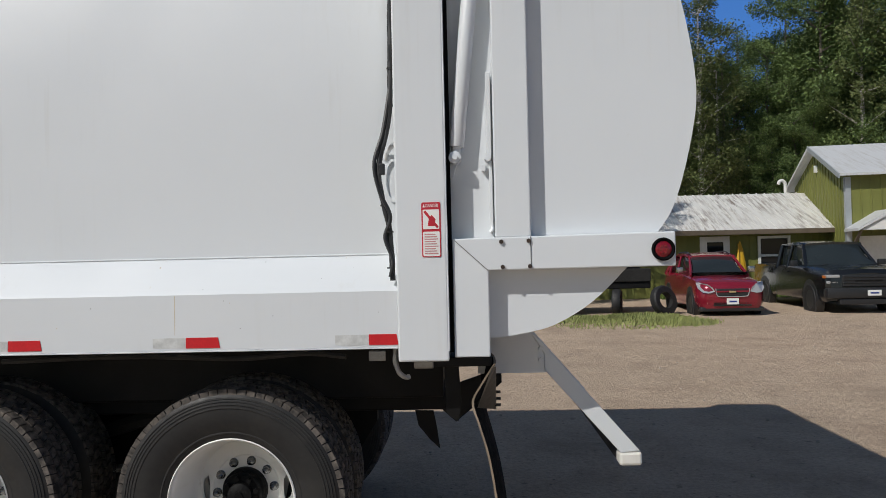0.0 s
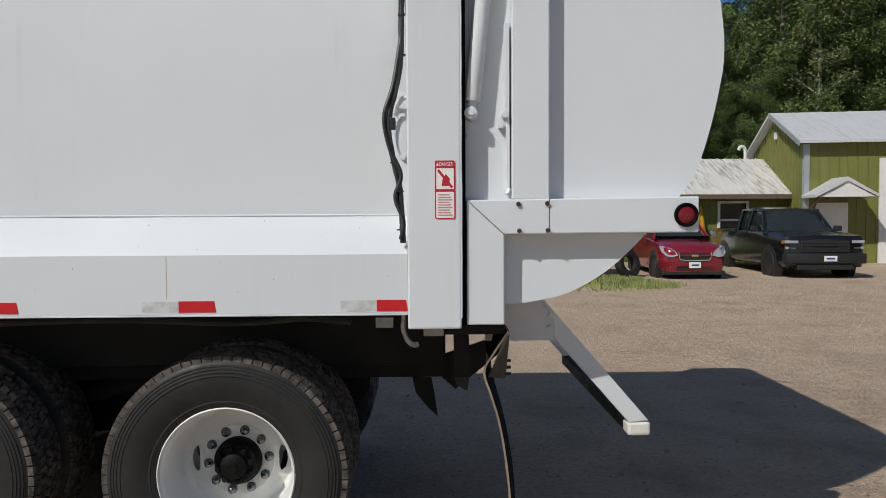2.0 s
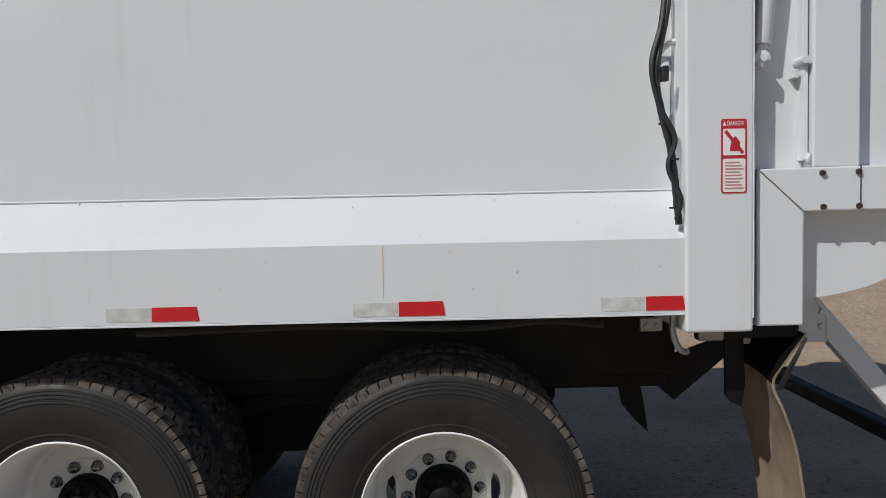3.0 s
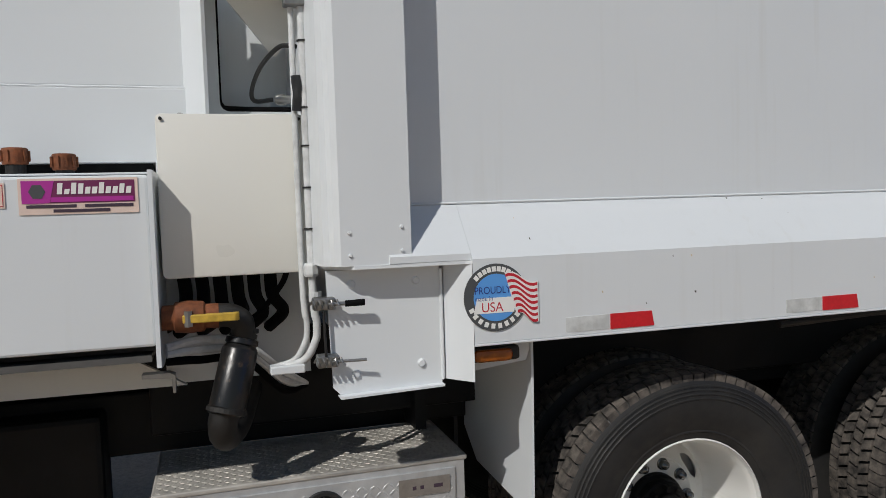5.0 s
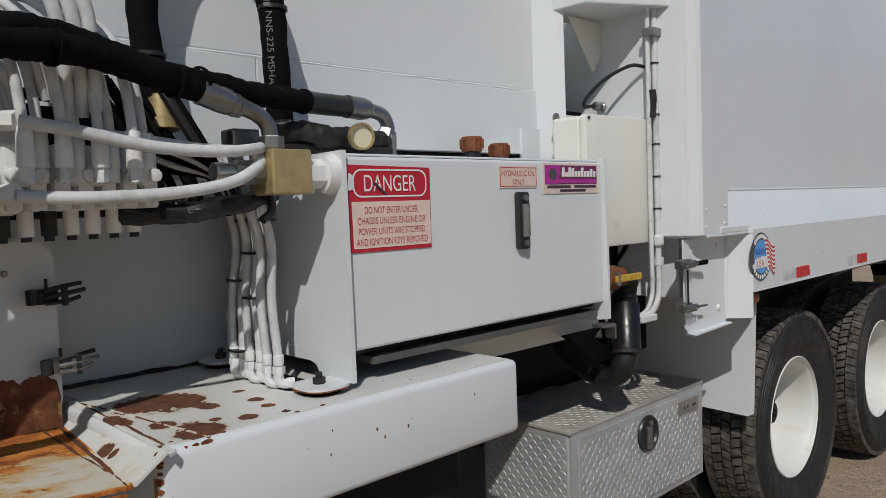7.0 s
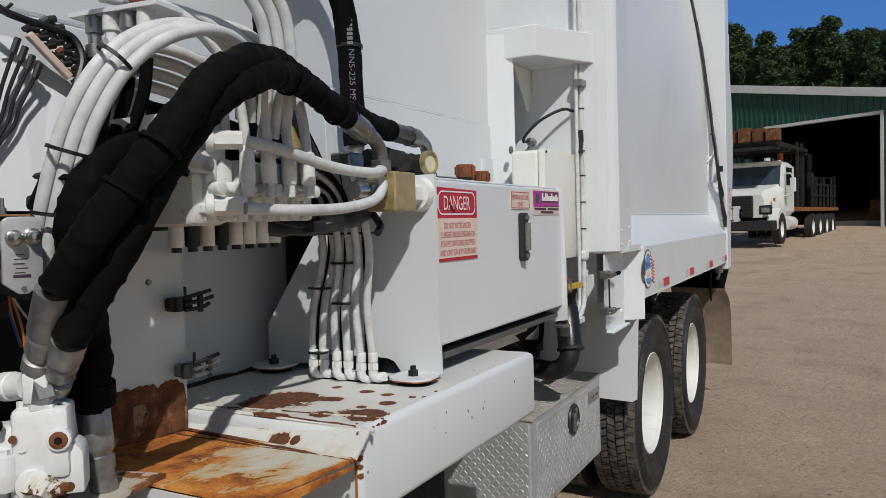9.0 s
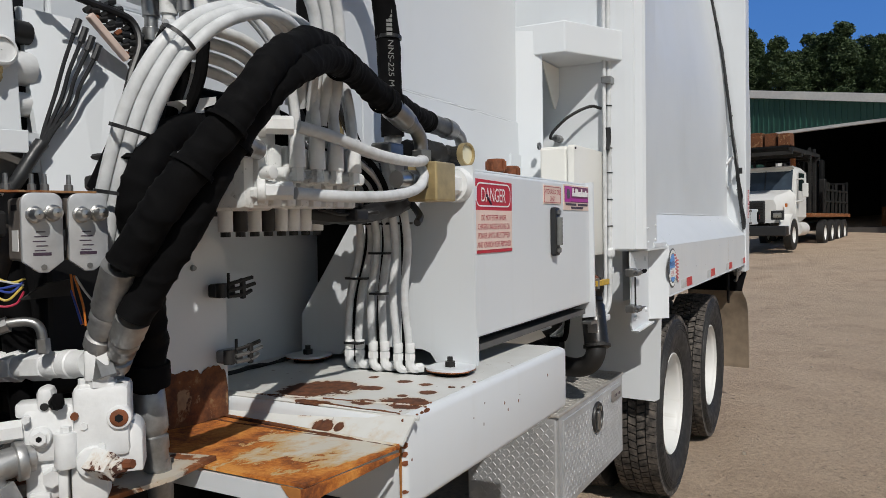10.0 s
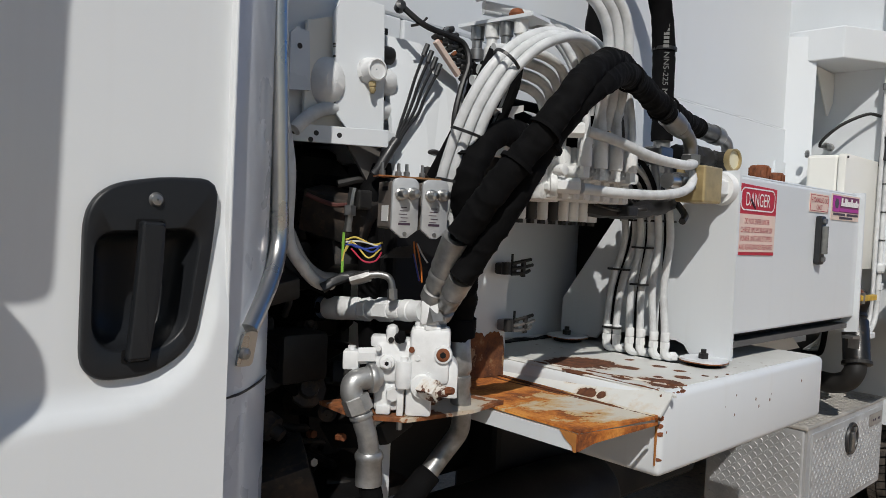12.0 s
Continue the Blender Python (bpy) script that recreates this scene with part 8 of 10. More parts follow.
# thin black plates stand in for the dark gaps at the grip's ends
for pts in ([(-5.6945, 1.578), (-5.6575, 1.578), (-5.6575, 1.5935), (-5.6945, 1.5935)], [(-5.7078, 1.4125), (-5.6725, 1.4125), (-5.6695, 1.430), (-5.7065, 1.430)]):
    P("grip_pocket", prism(rounded(pts, 0.004), "y", 0.0814, 0.0835), M_FRAME, parent=handle)
P("lock_button", lathe([(0.001, 0.006), (0.007, 0.005), (0.010, 0.0), (0.001, 0.0)], 16, m=axis_pose((-5.670, 0.083, 1.618), (0, -1, 0))), M_STEEL, parent=handle, smooth=True)
grab = P("grab_rail", tube([(-5.462, 0.19, 2.6), (-5.446, 0.19, 2.0), (-5.434, 0.19, 1.76), (-5.428, 0.19, 1.63), (-5.429, 0.188, 1.56), (-5.453, 0.165, 1.51), (-5.490, 0.135, 1.466), (-5.516, 0.116, 1.437)], 0.0142, 16, 10), M_CHROME, "polished steel grab rail", cab, True)
P("rail_foot", prism(rounded([(-5.540, 1.387), (-5.514, 1.387), (-5.506, 1.437), (-5.527, 1.437)], 0.008), "y", 0.105, 0.113), M_CHROME, parent=grab)
P("foot_bolt", lathe([(0.001, 0.008), (0.008, 0.006), (0.009, 0.0), (0.001, 0.0)], 12, m=axis_pose((-5.528, 0.105, 1.406), (0.3, -1, 0))), M_STEEL, parent=grab, smooth=True)

mirror = P("door_mirror", prism(rounded([(-6.48, 1.998), (-6.167, 1.995), (-6.150, 2.62), (-6.48, 2.62)], 0.03), "y", -0.26, -0.20, bevel=0.01), M_WHITE_CLEAN, "white door mirror on a bracket", cab, True)
P("mirror_arm", tube([(-6.3, -0.22, 2.55), (-6.3, -0.05, 2.60), (-6.3, 0.10, 2.62)], 0.014, 10), M_CHROME, parent=mirror, smooth=True)
P("mirror_arm", tube([(-6.3, -0.22, 1.72), (-6.3, -0.05, 1.66), (-6.3, 0.10, 1.64)], 0.014, 10), M_CHROME, parent=mirror, smooth=True)
P("spot_mirror", lathe([(0.001, 0.03), (0.07, 0.022), (0.093, 0.010), (0.10, 0.0), (0.10, -0.02), (0.001, -0.02)], 36, m=Matrix.Translation((-6.289, -0.225, 1.86)) @ Matrix.Diagonal((1.5, 1, 1.18, 1)) @ axis_pose((0, 0, 0), (0, -1, 0))), M_WHITE_CLEAN, parent=mirror, smooth=True)
P("mirror_stem", cyl((-6.3, -0.23, 1.72), (-6.3, -0.23, 2.0), 0.012, seg=10), M_CHROME, parent=mirror)

# dark hoses crowded behind the control valve, also standing in for the shade there
for k in range(4):
    z = 1.80 + 0.04 * k
    P("black_hose", tube([(-4.72, 0.41, z + 0.02), (-4.64, 0.42 + 0.006 * k, z + 0.03 * math.sin(k)), (-4.52, 0.43, z), (-4.40, 0.42, z - 0.02), (-4.28, 0.42, z - 0.05 + 0.03 * math.sin(2 * k))], 0.013, 10), M_RUBBER, "black hose behind the valve", smooth=True)

# chips of rust along the deck's worn front corner
edge_rng = random.Random(31)
for k in range(34):
    if k % 3:
        u = edge_rng.random() ** 1.6
        c, n_way = Vector((-4.485 + 0.10 * u, 0.0352, 1.2257)), Vector((0, -0.7, 0.7))
        if k % 4 == 0:
            c, n_way = Vector((-4.48 + 0.5 * u, 0.045 + 0.05 * edge_rng.random(), 1.2325)), Vector((0, 0, 1))
    else:
        c, n_way = Vector((-4.4847, 0.0353, 1.21 - 0.16 * edge_rng.random() ** 2)), Vector((-0.7, -0.7, 0))
    r = edge_rng.uniform(0.002, 0.0065)
    rim = [(edge_rng.uniform(0.6, 1.2) * r, a * math.pi / 4) for a in range(8)]
    cb = bmesh.new()
    mm = axis_pose(c, n_way)
    lo = [cb.verts.new(mm @ Vector((q * 1.5 * math.cos(a), q * math.sin(a), -0.002))) for q, a in rim]
    hi = [cb.verts.new(mm @ Vector((q * 1.5 * math.cos(a), q * math.sin(a), 0.0012))) for q, a in rim]
    cb.faces.new(hi)
    for i in range(8):
        cb.faces.new((lo[i], lo[(i + 1) % 8], hi[(i + 1) % 8], hi[i]))
    P("paint_chip", cb, M_RUST_CAP, parent=deck)

# black hoses added between the pump and the latched sheet to keep the sun off it
for k in range(3):
    x, y = -5.05 + 0.035 * k, 0.43 - 0.012 * k
    P("black_hose", tube([(x + 0.02, y, 1.22), (x, y, 1.36), (x - 0.015, y - 0.01, 1.50), (x - 0.02, y, 1.62), (x + 0.01, y + 0.01, 1.72)], 0.025, 10), M_RUBBER, "added black hose beside the pump, shading the sheet", smooth=True)

P("crease_line", tube([(-4.464, 0.06, 1.2325), (-4.463, 0.25, 1.2327), (-4.465, 0.45, 1.2325), (-4.463, 0.74, 1.2325)], 0.0028, 6, 30, wobble=1.2), M_RUST_DARK, parent=deck)
P("crease_line", tube([(-4.546, 0.02, 1.187), (-4.547, 0.25, 1.187), (-4.545, 0.5, 1.187), (-4.546, 0.70, 1.187)], 0.0028, 6, 30, wobble=1.2), M_RUST_DARK, parent=deck)

# ---- the yard: ground, buildings, vehicles, trees ----
def rise(x, y):
    """Height of the yard, which climbs gently past the tail of the truck."""
    t = max(0.0, x - 7.0)
    ramp = 0.043 * t * t / (t + 3.0)
    side = 1 / (1 + math.exp((y - 9.5) / 1.6))
    near = min(1.0, (abs(x) + abs(y)) / 40)
    return min(ramp, 1.9) * side + 0.01 * noise.noise(Vector((x * 0.35, y * 0.35, 0))) + 0.15 * near * noise.noise(Vector((x * 0.03, y * 0.03, 4)))


def axis_steps(lo, hi, c):
    """Coordinates that are close together near c and wide apart far off."""
    out, s = [c], 0.35
    a = b = c
    while a > lo or b < hi:
        a, b, s = a - s, b + s, s * 1.075
        out += [a, b]
    return sorted(out)


gx, gy = axis_steps(-500, 500, 4.0), axis_steps(-500, 500, 6.0)
vs = [(x, y, rise(x, y) - (0.0 if abs(x) + abs(y) < 60 else 0.3)) for x in gx for y in gy]
k = len(gy)
me = bpy.data.meshes.new("ground")
me.from_pydata(vs, [], [(i * k + j, (i + 1) * k + j, (i + 1) * k + j + 1, i * k + j + 1) for i in range(len(gx) - 1) for j in range(k - 1)])
me.materials.append(M_DIRT)
me.polygons.foreach_set("use_smooth", [True] * len(me.polygons))
ground = tagged(new("ground", me), "tan packed dirt yard with wheel tracks and gravel", "ground", kind="structure")

# loose stones near the truck
st = random.Random(11)
bm = bmesh.new()
for q in range(520):
    x, y = st.uniform(-1.5, 14), st.uniform(-1.5, 15)
    r = st.choice((0.006, 0.008, 0.011, 0.015, 0.02))
    res = bmesh.ops.create_icosphere(bm, subdivisions=1, radius=r, matrix=Matrix.Translation((x, y, rise(x, y) + r * 0.25)) @ Euler((st.random() * 6, st.random() * 6, 0)).to_matrix().to_4x4() @ Matrix.Diagonal((1, st.uniform(0.6, 1), st.uniform(0.45, 0.8), 1)))
tagged(part("gravel", bm, grained("loose_gravel", (0.34, 0.29, 0.23), 0.9, 20, 0.3)), "loose pebbles scattered over the dirt", "gravel", kind="stuff")


# grass and weeds
def blades(spots, count, lo, hi, seed):
    rnd = random.Random(seed)
    bm = bmesh.new()
    for q in range(count):
        cx, cy, rx, ry = rnd.choice(spots)
        a, d = rnd.uniform(0, 6.283), math.sqrt(rnd.random())
        x, y = cx + rx * d * math.cos(a), cy + ry * d * math.sin(a)
        h, t = rnd.uniform(lo, hi) * (1.15 - d * 0.6), rnd.uniform(0, 6.283)
        w = 0.012 + 0.012 * rnd.random()
        z = rise(x, y) - 0.01
        lean = Vector((rnd.uniform(-0.5, 0.5), rnd.uniform(-0.5, 0.5), 1)) * h
        s = Vector((math.cos(t), math.sin(t), 0)) * w
        p = Vector((x, y, z))
        bm.faces.new([bm.verts.new(v) for v in (p - s, p + s, p + lean * 0.6 + s * 0.6, p + lean, p + lean * 0.55 - s * 0.6)])
    return bm


M_GRASS = grained("yellow_green_grass", (0.27, 0.30, 0.10), 0.8, 2.5, 0.5, bump=0)
tagged(part("grass", blades([(5.3, 14.9, 1.5, 1.3), (6.1, 14.2, 0.9, 1.0), (4.2, 15.2, 1.6, 0.9), (5.7, 15.8, 1.0, 0.8), (3.2, 15.8, 1.2, 0.6), (5.0, 14.4, 2.2, 1.7)], 9000, 0.03, 0.16, 5), M_GRASS), "scruffy yellow-green grass patch beside the red car", "grass", kind="stuff")
tagged(part("weeds", blades([(10.6, 22.4, 1.4, 0.5), (12.2, 22.3, 1.2, 0.4), (9.0, 22.4, 1.2, 0.4), (17.2, 19.2, 0.7, 0.5)], 2600, 0.25, 0.75, 6), grained("green_weeds", (0.10, 0.15, 0.03), 0.8, 1.2, 0.4, bump=0)), "tall weeds along the foot of the shed", "weeds", kind="stuff")


def steel_roof(name, color, stain):
    m = material(name, color, 0.45, 0.1)
    n = Nodes(m)
    f = n.noise(1.0, 8, 0.68, n.scaled(9.0, 1.1, 1.1))
    f2 = n.noise(1.0, 5, 0.6, n.scaled(0.9, 0.5, 0.5))
    n.color(n.mix(n.math("MULTIPLY", n.ramp(f, (0.47, (0, 0, 0)), (0.62, (1, 1, 1))), n.ramp(f2, (0.35, (0.15,) * 3), (0.62, (0.95,) * 3))), color, stain))
    n.bump(n.noise(9, 3), 0.2, 0.01)
    return m


M_ROOF = steel_roof("weathered_white_roof", (0.70, 0.69, 0.66), (0.24, 0.20, 0.17))
M_ROOF2 = steel_roof("white_steel_roof", (0.60, 0.61, 0.62), (0.48, 0.47, 0.45))
M_OLIVE = grained("olive_green_siding", (0.175, 0.185, 0.045), 0.6, 3, 0.12, bump=0.1)
M_GREEN = grained("dark_green_steel_siding", (0.030, 0.100, 0.078), 0.45, 2, 0.12, bump=0.1)
M_TRIM = grained("white_trim_board", (0.72, 0.72, 0.70), 0.5, 8, 0.08)
M_GALV = grained("galvanised_corner", (0.42, 0.45, 0.47), 0.4, 6, 0.1, 0.4)
M_YELLOW_PLASTIC = grained("yellow_plastic", (0.62, 0.36, 0.02), 0.45, 10, 0.1)
M_SOFFIT = grained("brown_fascia", (0.13, 0.10, 0.07), 0.6, 5, 0.2)


def window(parent, x0, x1, z0, z1, y, mid=True):
    fr = bmesh.new()
    w = 0.09
    for a in ((x0, x1, z0, z0 + w), (x0, x1, z1 - w, z1), (x0, x0 + w, z0 + w, z1 - w), (x1 - w, x1, z0 + w, z1 - w)):
        box(a[0], a[1], y - 0.06, y + 0.02, a[2], a[3], bm=fr)
    win = part("window", fr, M_TRIM, parent, "white-framed sash window")
    if mid:
        part("sash_bar", box(x0 + w, x1 - w, y - 0.045, y + 0.01, (z0 + z1) / 2 - 0.04, (z0 + z1) / 2 + 0.04), M_TRIM, win)
    part("pane", box(x0 + w, x1 - w, y - 0.02, y - 0.012, z0 + w, z1 - w), M_TINT, win)
    return win


# low shed with a white steel roof
shed = thing("shed", "low green shed with a weathered white steel roof", "shed", (7.5, 23.0, 0))
S = lambda name, bm, mat, label="", parent=None: part(name, bm, mat, parent or shed, label)
S("wall", box(0.5, 14.9, 23.0, 28.6, -0.1, 2.4), M_OLIVE, "dark olive siding")
bm = bmesh.new()
for q in range(60):
    box(0.55 + q * 0.24, 0.585 + q * 0.24, 22.982, 23.0, -0.05, 2.25, bm=bm)
tagged(S("siding_rib", bm, M_OLIVE), kind="stuff")
roof = S("roof", prism([(22.40, 2.30), (22.40, 2.38), (25.9, 3.86), (29.2, 2.44), (29.2, 2.36), (25.9, 3.76)], "x", 0.2, 15.3), M_ROOF, "stained white ribbed roof")
bm = bmesh.new()
for q in range(50):
    x = 0.3 + q * 0.305
    prism([(22.40, 2.385), (22.40, 2.41), (25.9, 3.89), (25.9, 3.865)], "x", x, x + 0.04, bm=bm)
tagged(S("roof_rib", bm, M_ROOF, parent=roof), kind="stuff")
S("fascia", box(0.2, 15.3, 22.38, 22.44, 2.22, 2.38), M_SOFFIT, "brown eaves board")
window(shed, 11.40, 12.52, 0.80, 2.16, 23.0)
sd = S("door", box(9.40, 10.42, 22.94, 23.02, 0.02, 2.18), M_TRIM, "white shed door with a window")
S("door_leaf", box(9.52, 10.30, 22.92, 22.942, 0.06, 2.08), M_TRIM, parent=sd)
S("pane", box(9.63, 10.19, 22.905, 22.921, 1.15, 1.98), M_TINT, parent=sd)
S("pane", box(13.98, 14.6, 22.97, 22.99, 0.9, 1.9), M_TINT)
S("vent_pipe", tube([(13.95, 26.6, 3.3), (13.95, 26.6, 4.15), (13.93, 26.6, 4.32), (13.84, 26.6, 4.41), (13.72, 26.6, 4.38), (13.68, 26.6, 4.27)], 0.065, 12), M_TRIM, "white roof vent pipe")
kayak = thing("yellow_kayak", "yellow plastic kayak leaning on the shed wall", "kayak", (10.75, 22.6, 0))
part("hull", lathe([(0.01, 0.0), (0.10, 0.15), (0.18, 0.6), (0.19, 1.0), (0.12, 1.6), (0.03, 1.95), (0.005, 1.98)], 14, m=Matrix.Translation((10.75, 22.72, 0.02)) @ Euler((radians(-5), 0, 0)).to_matrix().to_4x4() @ Matrix.Diagonal((1, 0.6, 1, 1)), closed=False), M_YELLOW_PLASTIC, kayak, "", True)
part("paddle", cyl((10.60, 22.55, 0.05), (10.66, 22.78, 1.9), 0.02, seg=8), M_YELLOW_PLASTIC, kayak)

# tall olive building
hall = thing("olive_hall", "tall olive-green steel building with a white roof", "building", (13.6, 21.2, 0), turn=-9)
hm = WORLD_OF[hall]


def in_hall(name, bm, mat, label="", parent=None):
    bmesh.ops.transform(bm, matrix=hm, verts=bm.verts)
    return part(name, bm, mat, parent or hall, label)


in_hall("wall", prism([(0, -0.2), (0, 4.12), (3.0, 5.30), (6.0, 4.12), (6.0, -0.2)], "x", 0, 14), M_OLIVE, "olive ribbed steel siding")
bm = bmesh.new()
for q in range(46):
    box(0.12 + q * 0.3, 0.155 + q * 0.3, -0.025, 0.0, 0, 4.0, bm=bm)
for q in range(19):
    y = 0.2 + q * 0.3
    box(-0.025, 0.0, y, y + 0.035, 0, 4.05 + min(y, 6.0 - y) * 0.39, bm=bm)
tagged(in_hall("siding_rib", bm, M_OLIVE), kind="stuff")
in_hall("roof", prism([(-0.35, 4.0), (-0.35, 4.08), (3.0, 5.42), (6.35, 4.08), (6.35, 4.0), (3.0, 5.32)], "x", -0.3, 14.4), M_ROOF2, "white steel gable roof")
in_hall("rake_trim", prism([(-0.36, 3.92), (-0.36, 4.085), (3.0, 5.43), (3.0, 5.27)], "x", -0.33, -0.29), M_GALV)
in_hall("corner_trim", box(-0.04, 0.13, -0.04, 0.13, 0, 3.98), M_GALV, "galvanised corner trim")
in_hall("gable_light", box(-0.10, 0.0, 2.9, 3.05, 4.45, 4.7), M_TRIM)
in_hall("garage_door", box(2.3, 5.6, -0.06, 0.02, 0.0, 3.5), M_TRIM, "white overhead garage door")
in_hall("entry_door", box(0.35, 1.35, -0.05, 0.02, 0.0, 2.05), M_TRIM, "white entry door")
porch = in_hall("porch_roof", prism([(-0.1, 2.28), (0.85, 2.85), (1.8, 2.28), (1.8, 2.20), (0.85, 2.72), (-0.1, 2.20)], "y", -1.3, 0.0), M_ROOF2, "small white gabled porch roof")
in_hall("porch_gable", prism([(0.0, 2.22), (0.85, 2.73), (1.7, 2.22)], "y", -1.24, -1.2), M_TRIM, parent=porch)
in_hall("porch_brace", prism([(-1.15, 2.2), (-1.05, 2.2), (0.0, 1.5), (0.0, 1.38)], "x", 0.0, 0.08), M_SOFFIT, parent=porch)
hydrant = thing("yellow_post", "short yellow bollard by the building", "bollard", (18.4, 19.2, 0))
part("post", cyl((18.4, 19.2, 0), (18.4, 19.2, 0.5), 0.1, seg=14, bevel=0.03), M_YELLOW_PLASTIC, hydrant)


# road vehicles in the yard, seen from the front
def loft(sections, bm=None):
    """Skins closed outlines of equal length one after another."""
    bm = bm or bmesh.new()
    rings = [[bm.verts.new(p) for p in s] for s in sections]
    n = len(rings[0])
    fs = []
    for a, b in zip(rings, rings[1:]):
        for i in range(n):
            fs.append(bm.faces.new((a[i], a[(i + 1) % n], b[(i + 1) % n], b[i])))
    fs.append(bm.faces.new(rings[0][::-1]))
    fs.append(bm.faces.new(rings[-1]))
    bmesh.ops.recalc_face_normals(bm, faces=fs)
    return bm


def ring_at(y, half, z0, z1, inset, crown=0.0):
    """A rounded body section across the car at y."""
    h = half
    return [(-h + inset * 0.5, y, z0), (h - inset * 0.5, y, z0), (h, y, z0 + 0.18), (h, y, z0 + 0.6 * (z1 - z0)), (h - inset * 0.4, y, z1 - 0.06), (h - inset, y, z1), (0, y, z1 + crown), (-h + inset, y, z1), (-h + inset * 0.4, y, z1 - 0.06), (-h, y, z0 + 0.6 * (z1 - z0)), (-h, y, z0 + 0.18)]


def car_wheel(parent, m, x, y, r, rim):
    out = -1 if x < 0 else 1
    mm = m @ axis_pose((x, y, r), (out, 0, 0))
    w = part("wheel", lathe([(r * 0.60, 0.11), (r * 0.72, 0.125), (r * 0.93, 0.12), (r, 0.08), (r, -0.08), (r * 0.93, -0.12), (r * 0.60, -0.11)], 28, m=mm), M_TYRE, parent, "", True)
    disc = lathe([(0.001, 0.09), (r * 0.15, 0.095), (r * 0.2, 0.07), (r * 0.55, 0.085), (r * 0.62, 0.11), (r * 0.62, 0.0), (0.001, 0.0)], 20, m=mm)
    part("rim", disc, rim, w, "", True)
    for k in range(5):
        a = k * 2 * math.pi / 5
        bm = box(0.04, r * 0.57, -0.03, 0.03, 0.085, 0.105, 0.005)
        bmesh.ops.transform(bm, matrix=mm @ Matrix.Rotation(a, 4, "Z"), verts=bm.verts)
        part("spoke", bm, rim, w)
    return w


M_CARGLASS = grained("car_window_glass", (0.020, 0.026, 0.028), 0.06, 2, 0.3, 0.0, 0.0, coat=0.3)
M_HEADLAMP = grained("clear_headlamp", (0.50, 0.51, 0.53), 0.12, 20, 0.12, 0.35, 0.0)


def car(name, label, at, turn, paint, rim, truck_bed):
    """A car whose nose looks along its own -y."""
    ob = thing(name, label, "pickup truck" if truck_bed else "car", at, turn=turn)
    m = WORLD_OF[ob] @ Matrix.Diagonal((1.0 if truck_bed else 0.9, 1, 1, 1))

    def C(nm, bm, mat, lab="", parent=None, smooth=False):
        bmesh.ops.transform(bm, matrix=m, verts=bm.verts)
        return part(nm, bm, mat, parent or ob, lab, smooth)

    if truck_bed:
        L, half, zb, belt, roof_z, r = 5.7, 1.02, 0.42, 1.22, 1.92, 0.42
        secs = [(0.0, 0.90, 0.45, 1.10, 0.06), (0.08, 0.99, 0.40, 1.20, 0.08), (0.5, half, zb, 1.25, 0.10), (1.5, half, zb, 1.29, 0.10), (3.5, half, zb, 1.28, 0.06), (L - 0.1, half, zb, 1.30, 0.05), (L, 0.98, 0.5, 1.28, 0.05)]
        cabin = [(1.45, 0.92, 1.26, 0.04), (1.80, 0.85, 1.52, 0.10), (2.15, 0.79, roof_z - 0.03, 0.13), (2.9, 0.80, roof_z + 0.02, 0.14), (3.65, 0.80, roof_z - 0.02, 0.12), (3.95, 0.90, 1.25, 0.04)]
        wheels = (1.0, 4.6)
    else:
        L, half, zb, belt, roof_z, r = 4.75, 0.92, 0.30, 1.10, 1.68, 0.36
        secs = [(0.0, 0.66, 0.40, 0.80, 0.10), (0.05, 0.78, 0.30, 0.88, 0.14), (0.16, 0.87, 0.27, 0.95, 0.18), (0.5, 0.91, zb, 1.02, 0.20), (1.0, half, zb, 1.075, 0.18), (1.35, half, zb, 1.09, 0.14), (2.6, half, zb, 1.12, 0.10), (4.3, 0.90, zb, 1.12, 0.10), (L - 0.05, 0.84, 0.36, 1.05, 0.12), (L, 0.76, 0.45, 0.95, 0.12)]
        cabin = [(1.15, 0.80, 1.09, 0.05), (1.55, 0.755, 1.29, 0.10), (1.98, 0.70, roof_z - 0.07, 0.13), (2.7, 0.69, roof_z, 0.15), (3.8, 0.66, roof_z - 0.04, 0.14), (4.55, 0.74, 1.14, 0.08)]
        wheels = (0.92, 3.75)
    body = C("body", loft([ring_at(y, h, a, b, i, 0.02) for y, h, a, b, i in secs]), paint, "glossy painted body", smooth=True)
    top = [ring_at(y, h, belt - 0.1, z, i, 0.015) for y, h, z, i in cabin]
    cabin_part = C("cabin", loft(top), M_CARGLASS, "dark glass cabin", smooth=True)
    (y0, h0, z0, _), (y1, h1, z1, _) = cabin[0], cabin[2]
    yr = cabin[4][0]
    lid = []
    for y, h, z, i in ((y1 - 0.04, h1, z1, 0.13), *cabin[3:5], (yr + 0.12, cabin[4][1] - 0.01, cabin[4][2] - 0.04, 0.12)):
        lid.append([(-h + 0.35 * i - 0.014, y, z - 0.07), (-h + i, y, z + 0.016), (0, y, z + 0.034), (h - i, y, z + 0.016), (h - 0.35 * i + 0.014, y, z - 0.07)])
    C("roof", loft(lid), paint, "painted roof", cabin_part, True)
    for s in (-1, 1):
        foot = Vector((s * (h0 + 0.0), y0 + 0.02, belt - 0.02))
        head = Vector((s * (h1 - 0.05), y1, z1 - 0.03))
        C("pillar", cyl(foot, head, 0.05, 0.04, 10), paint, "", cabin_part, True)
        for f, wide in ((0.44, 0.045), (0.98, 0.07 if truck_bed else 0.05)):
            yy = y1 + (yr - y1) * f
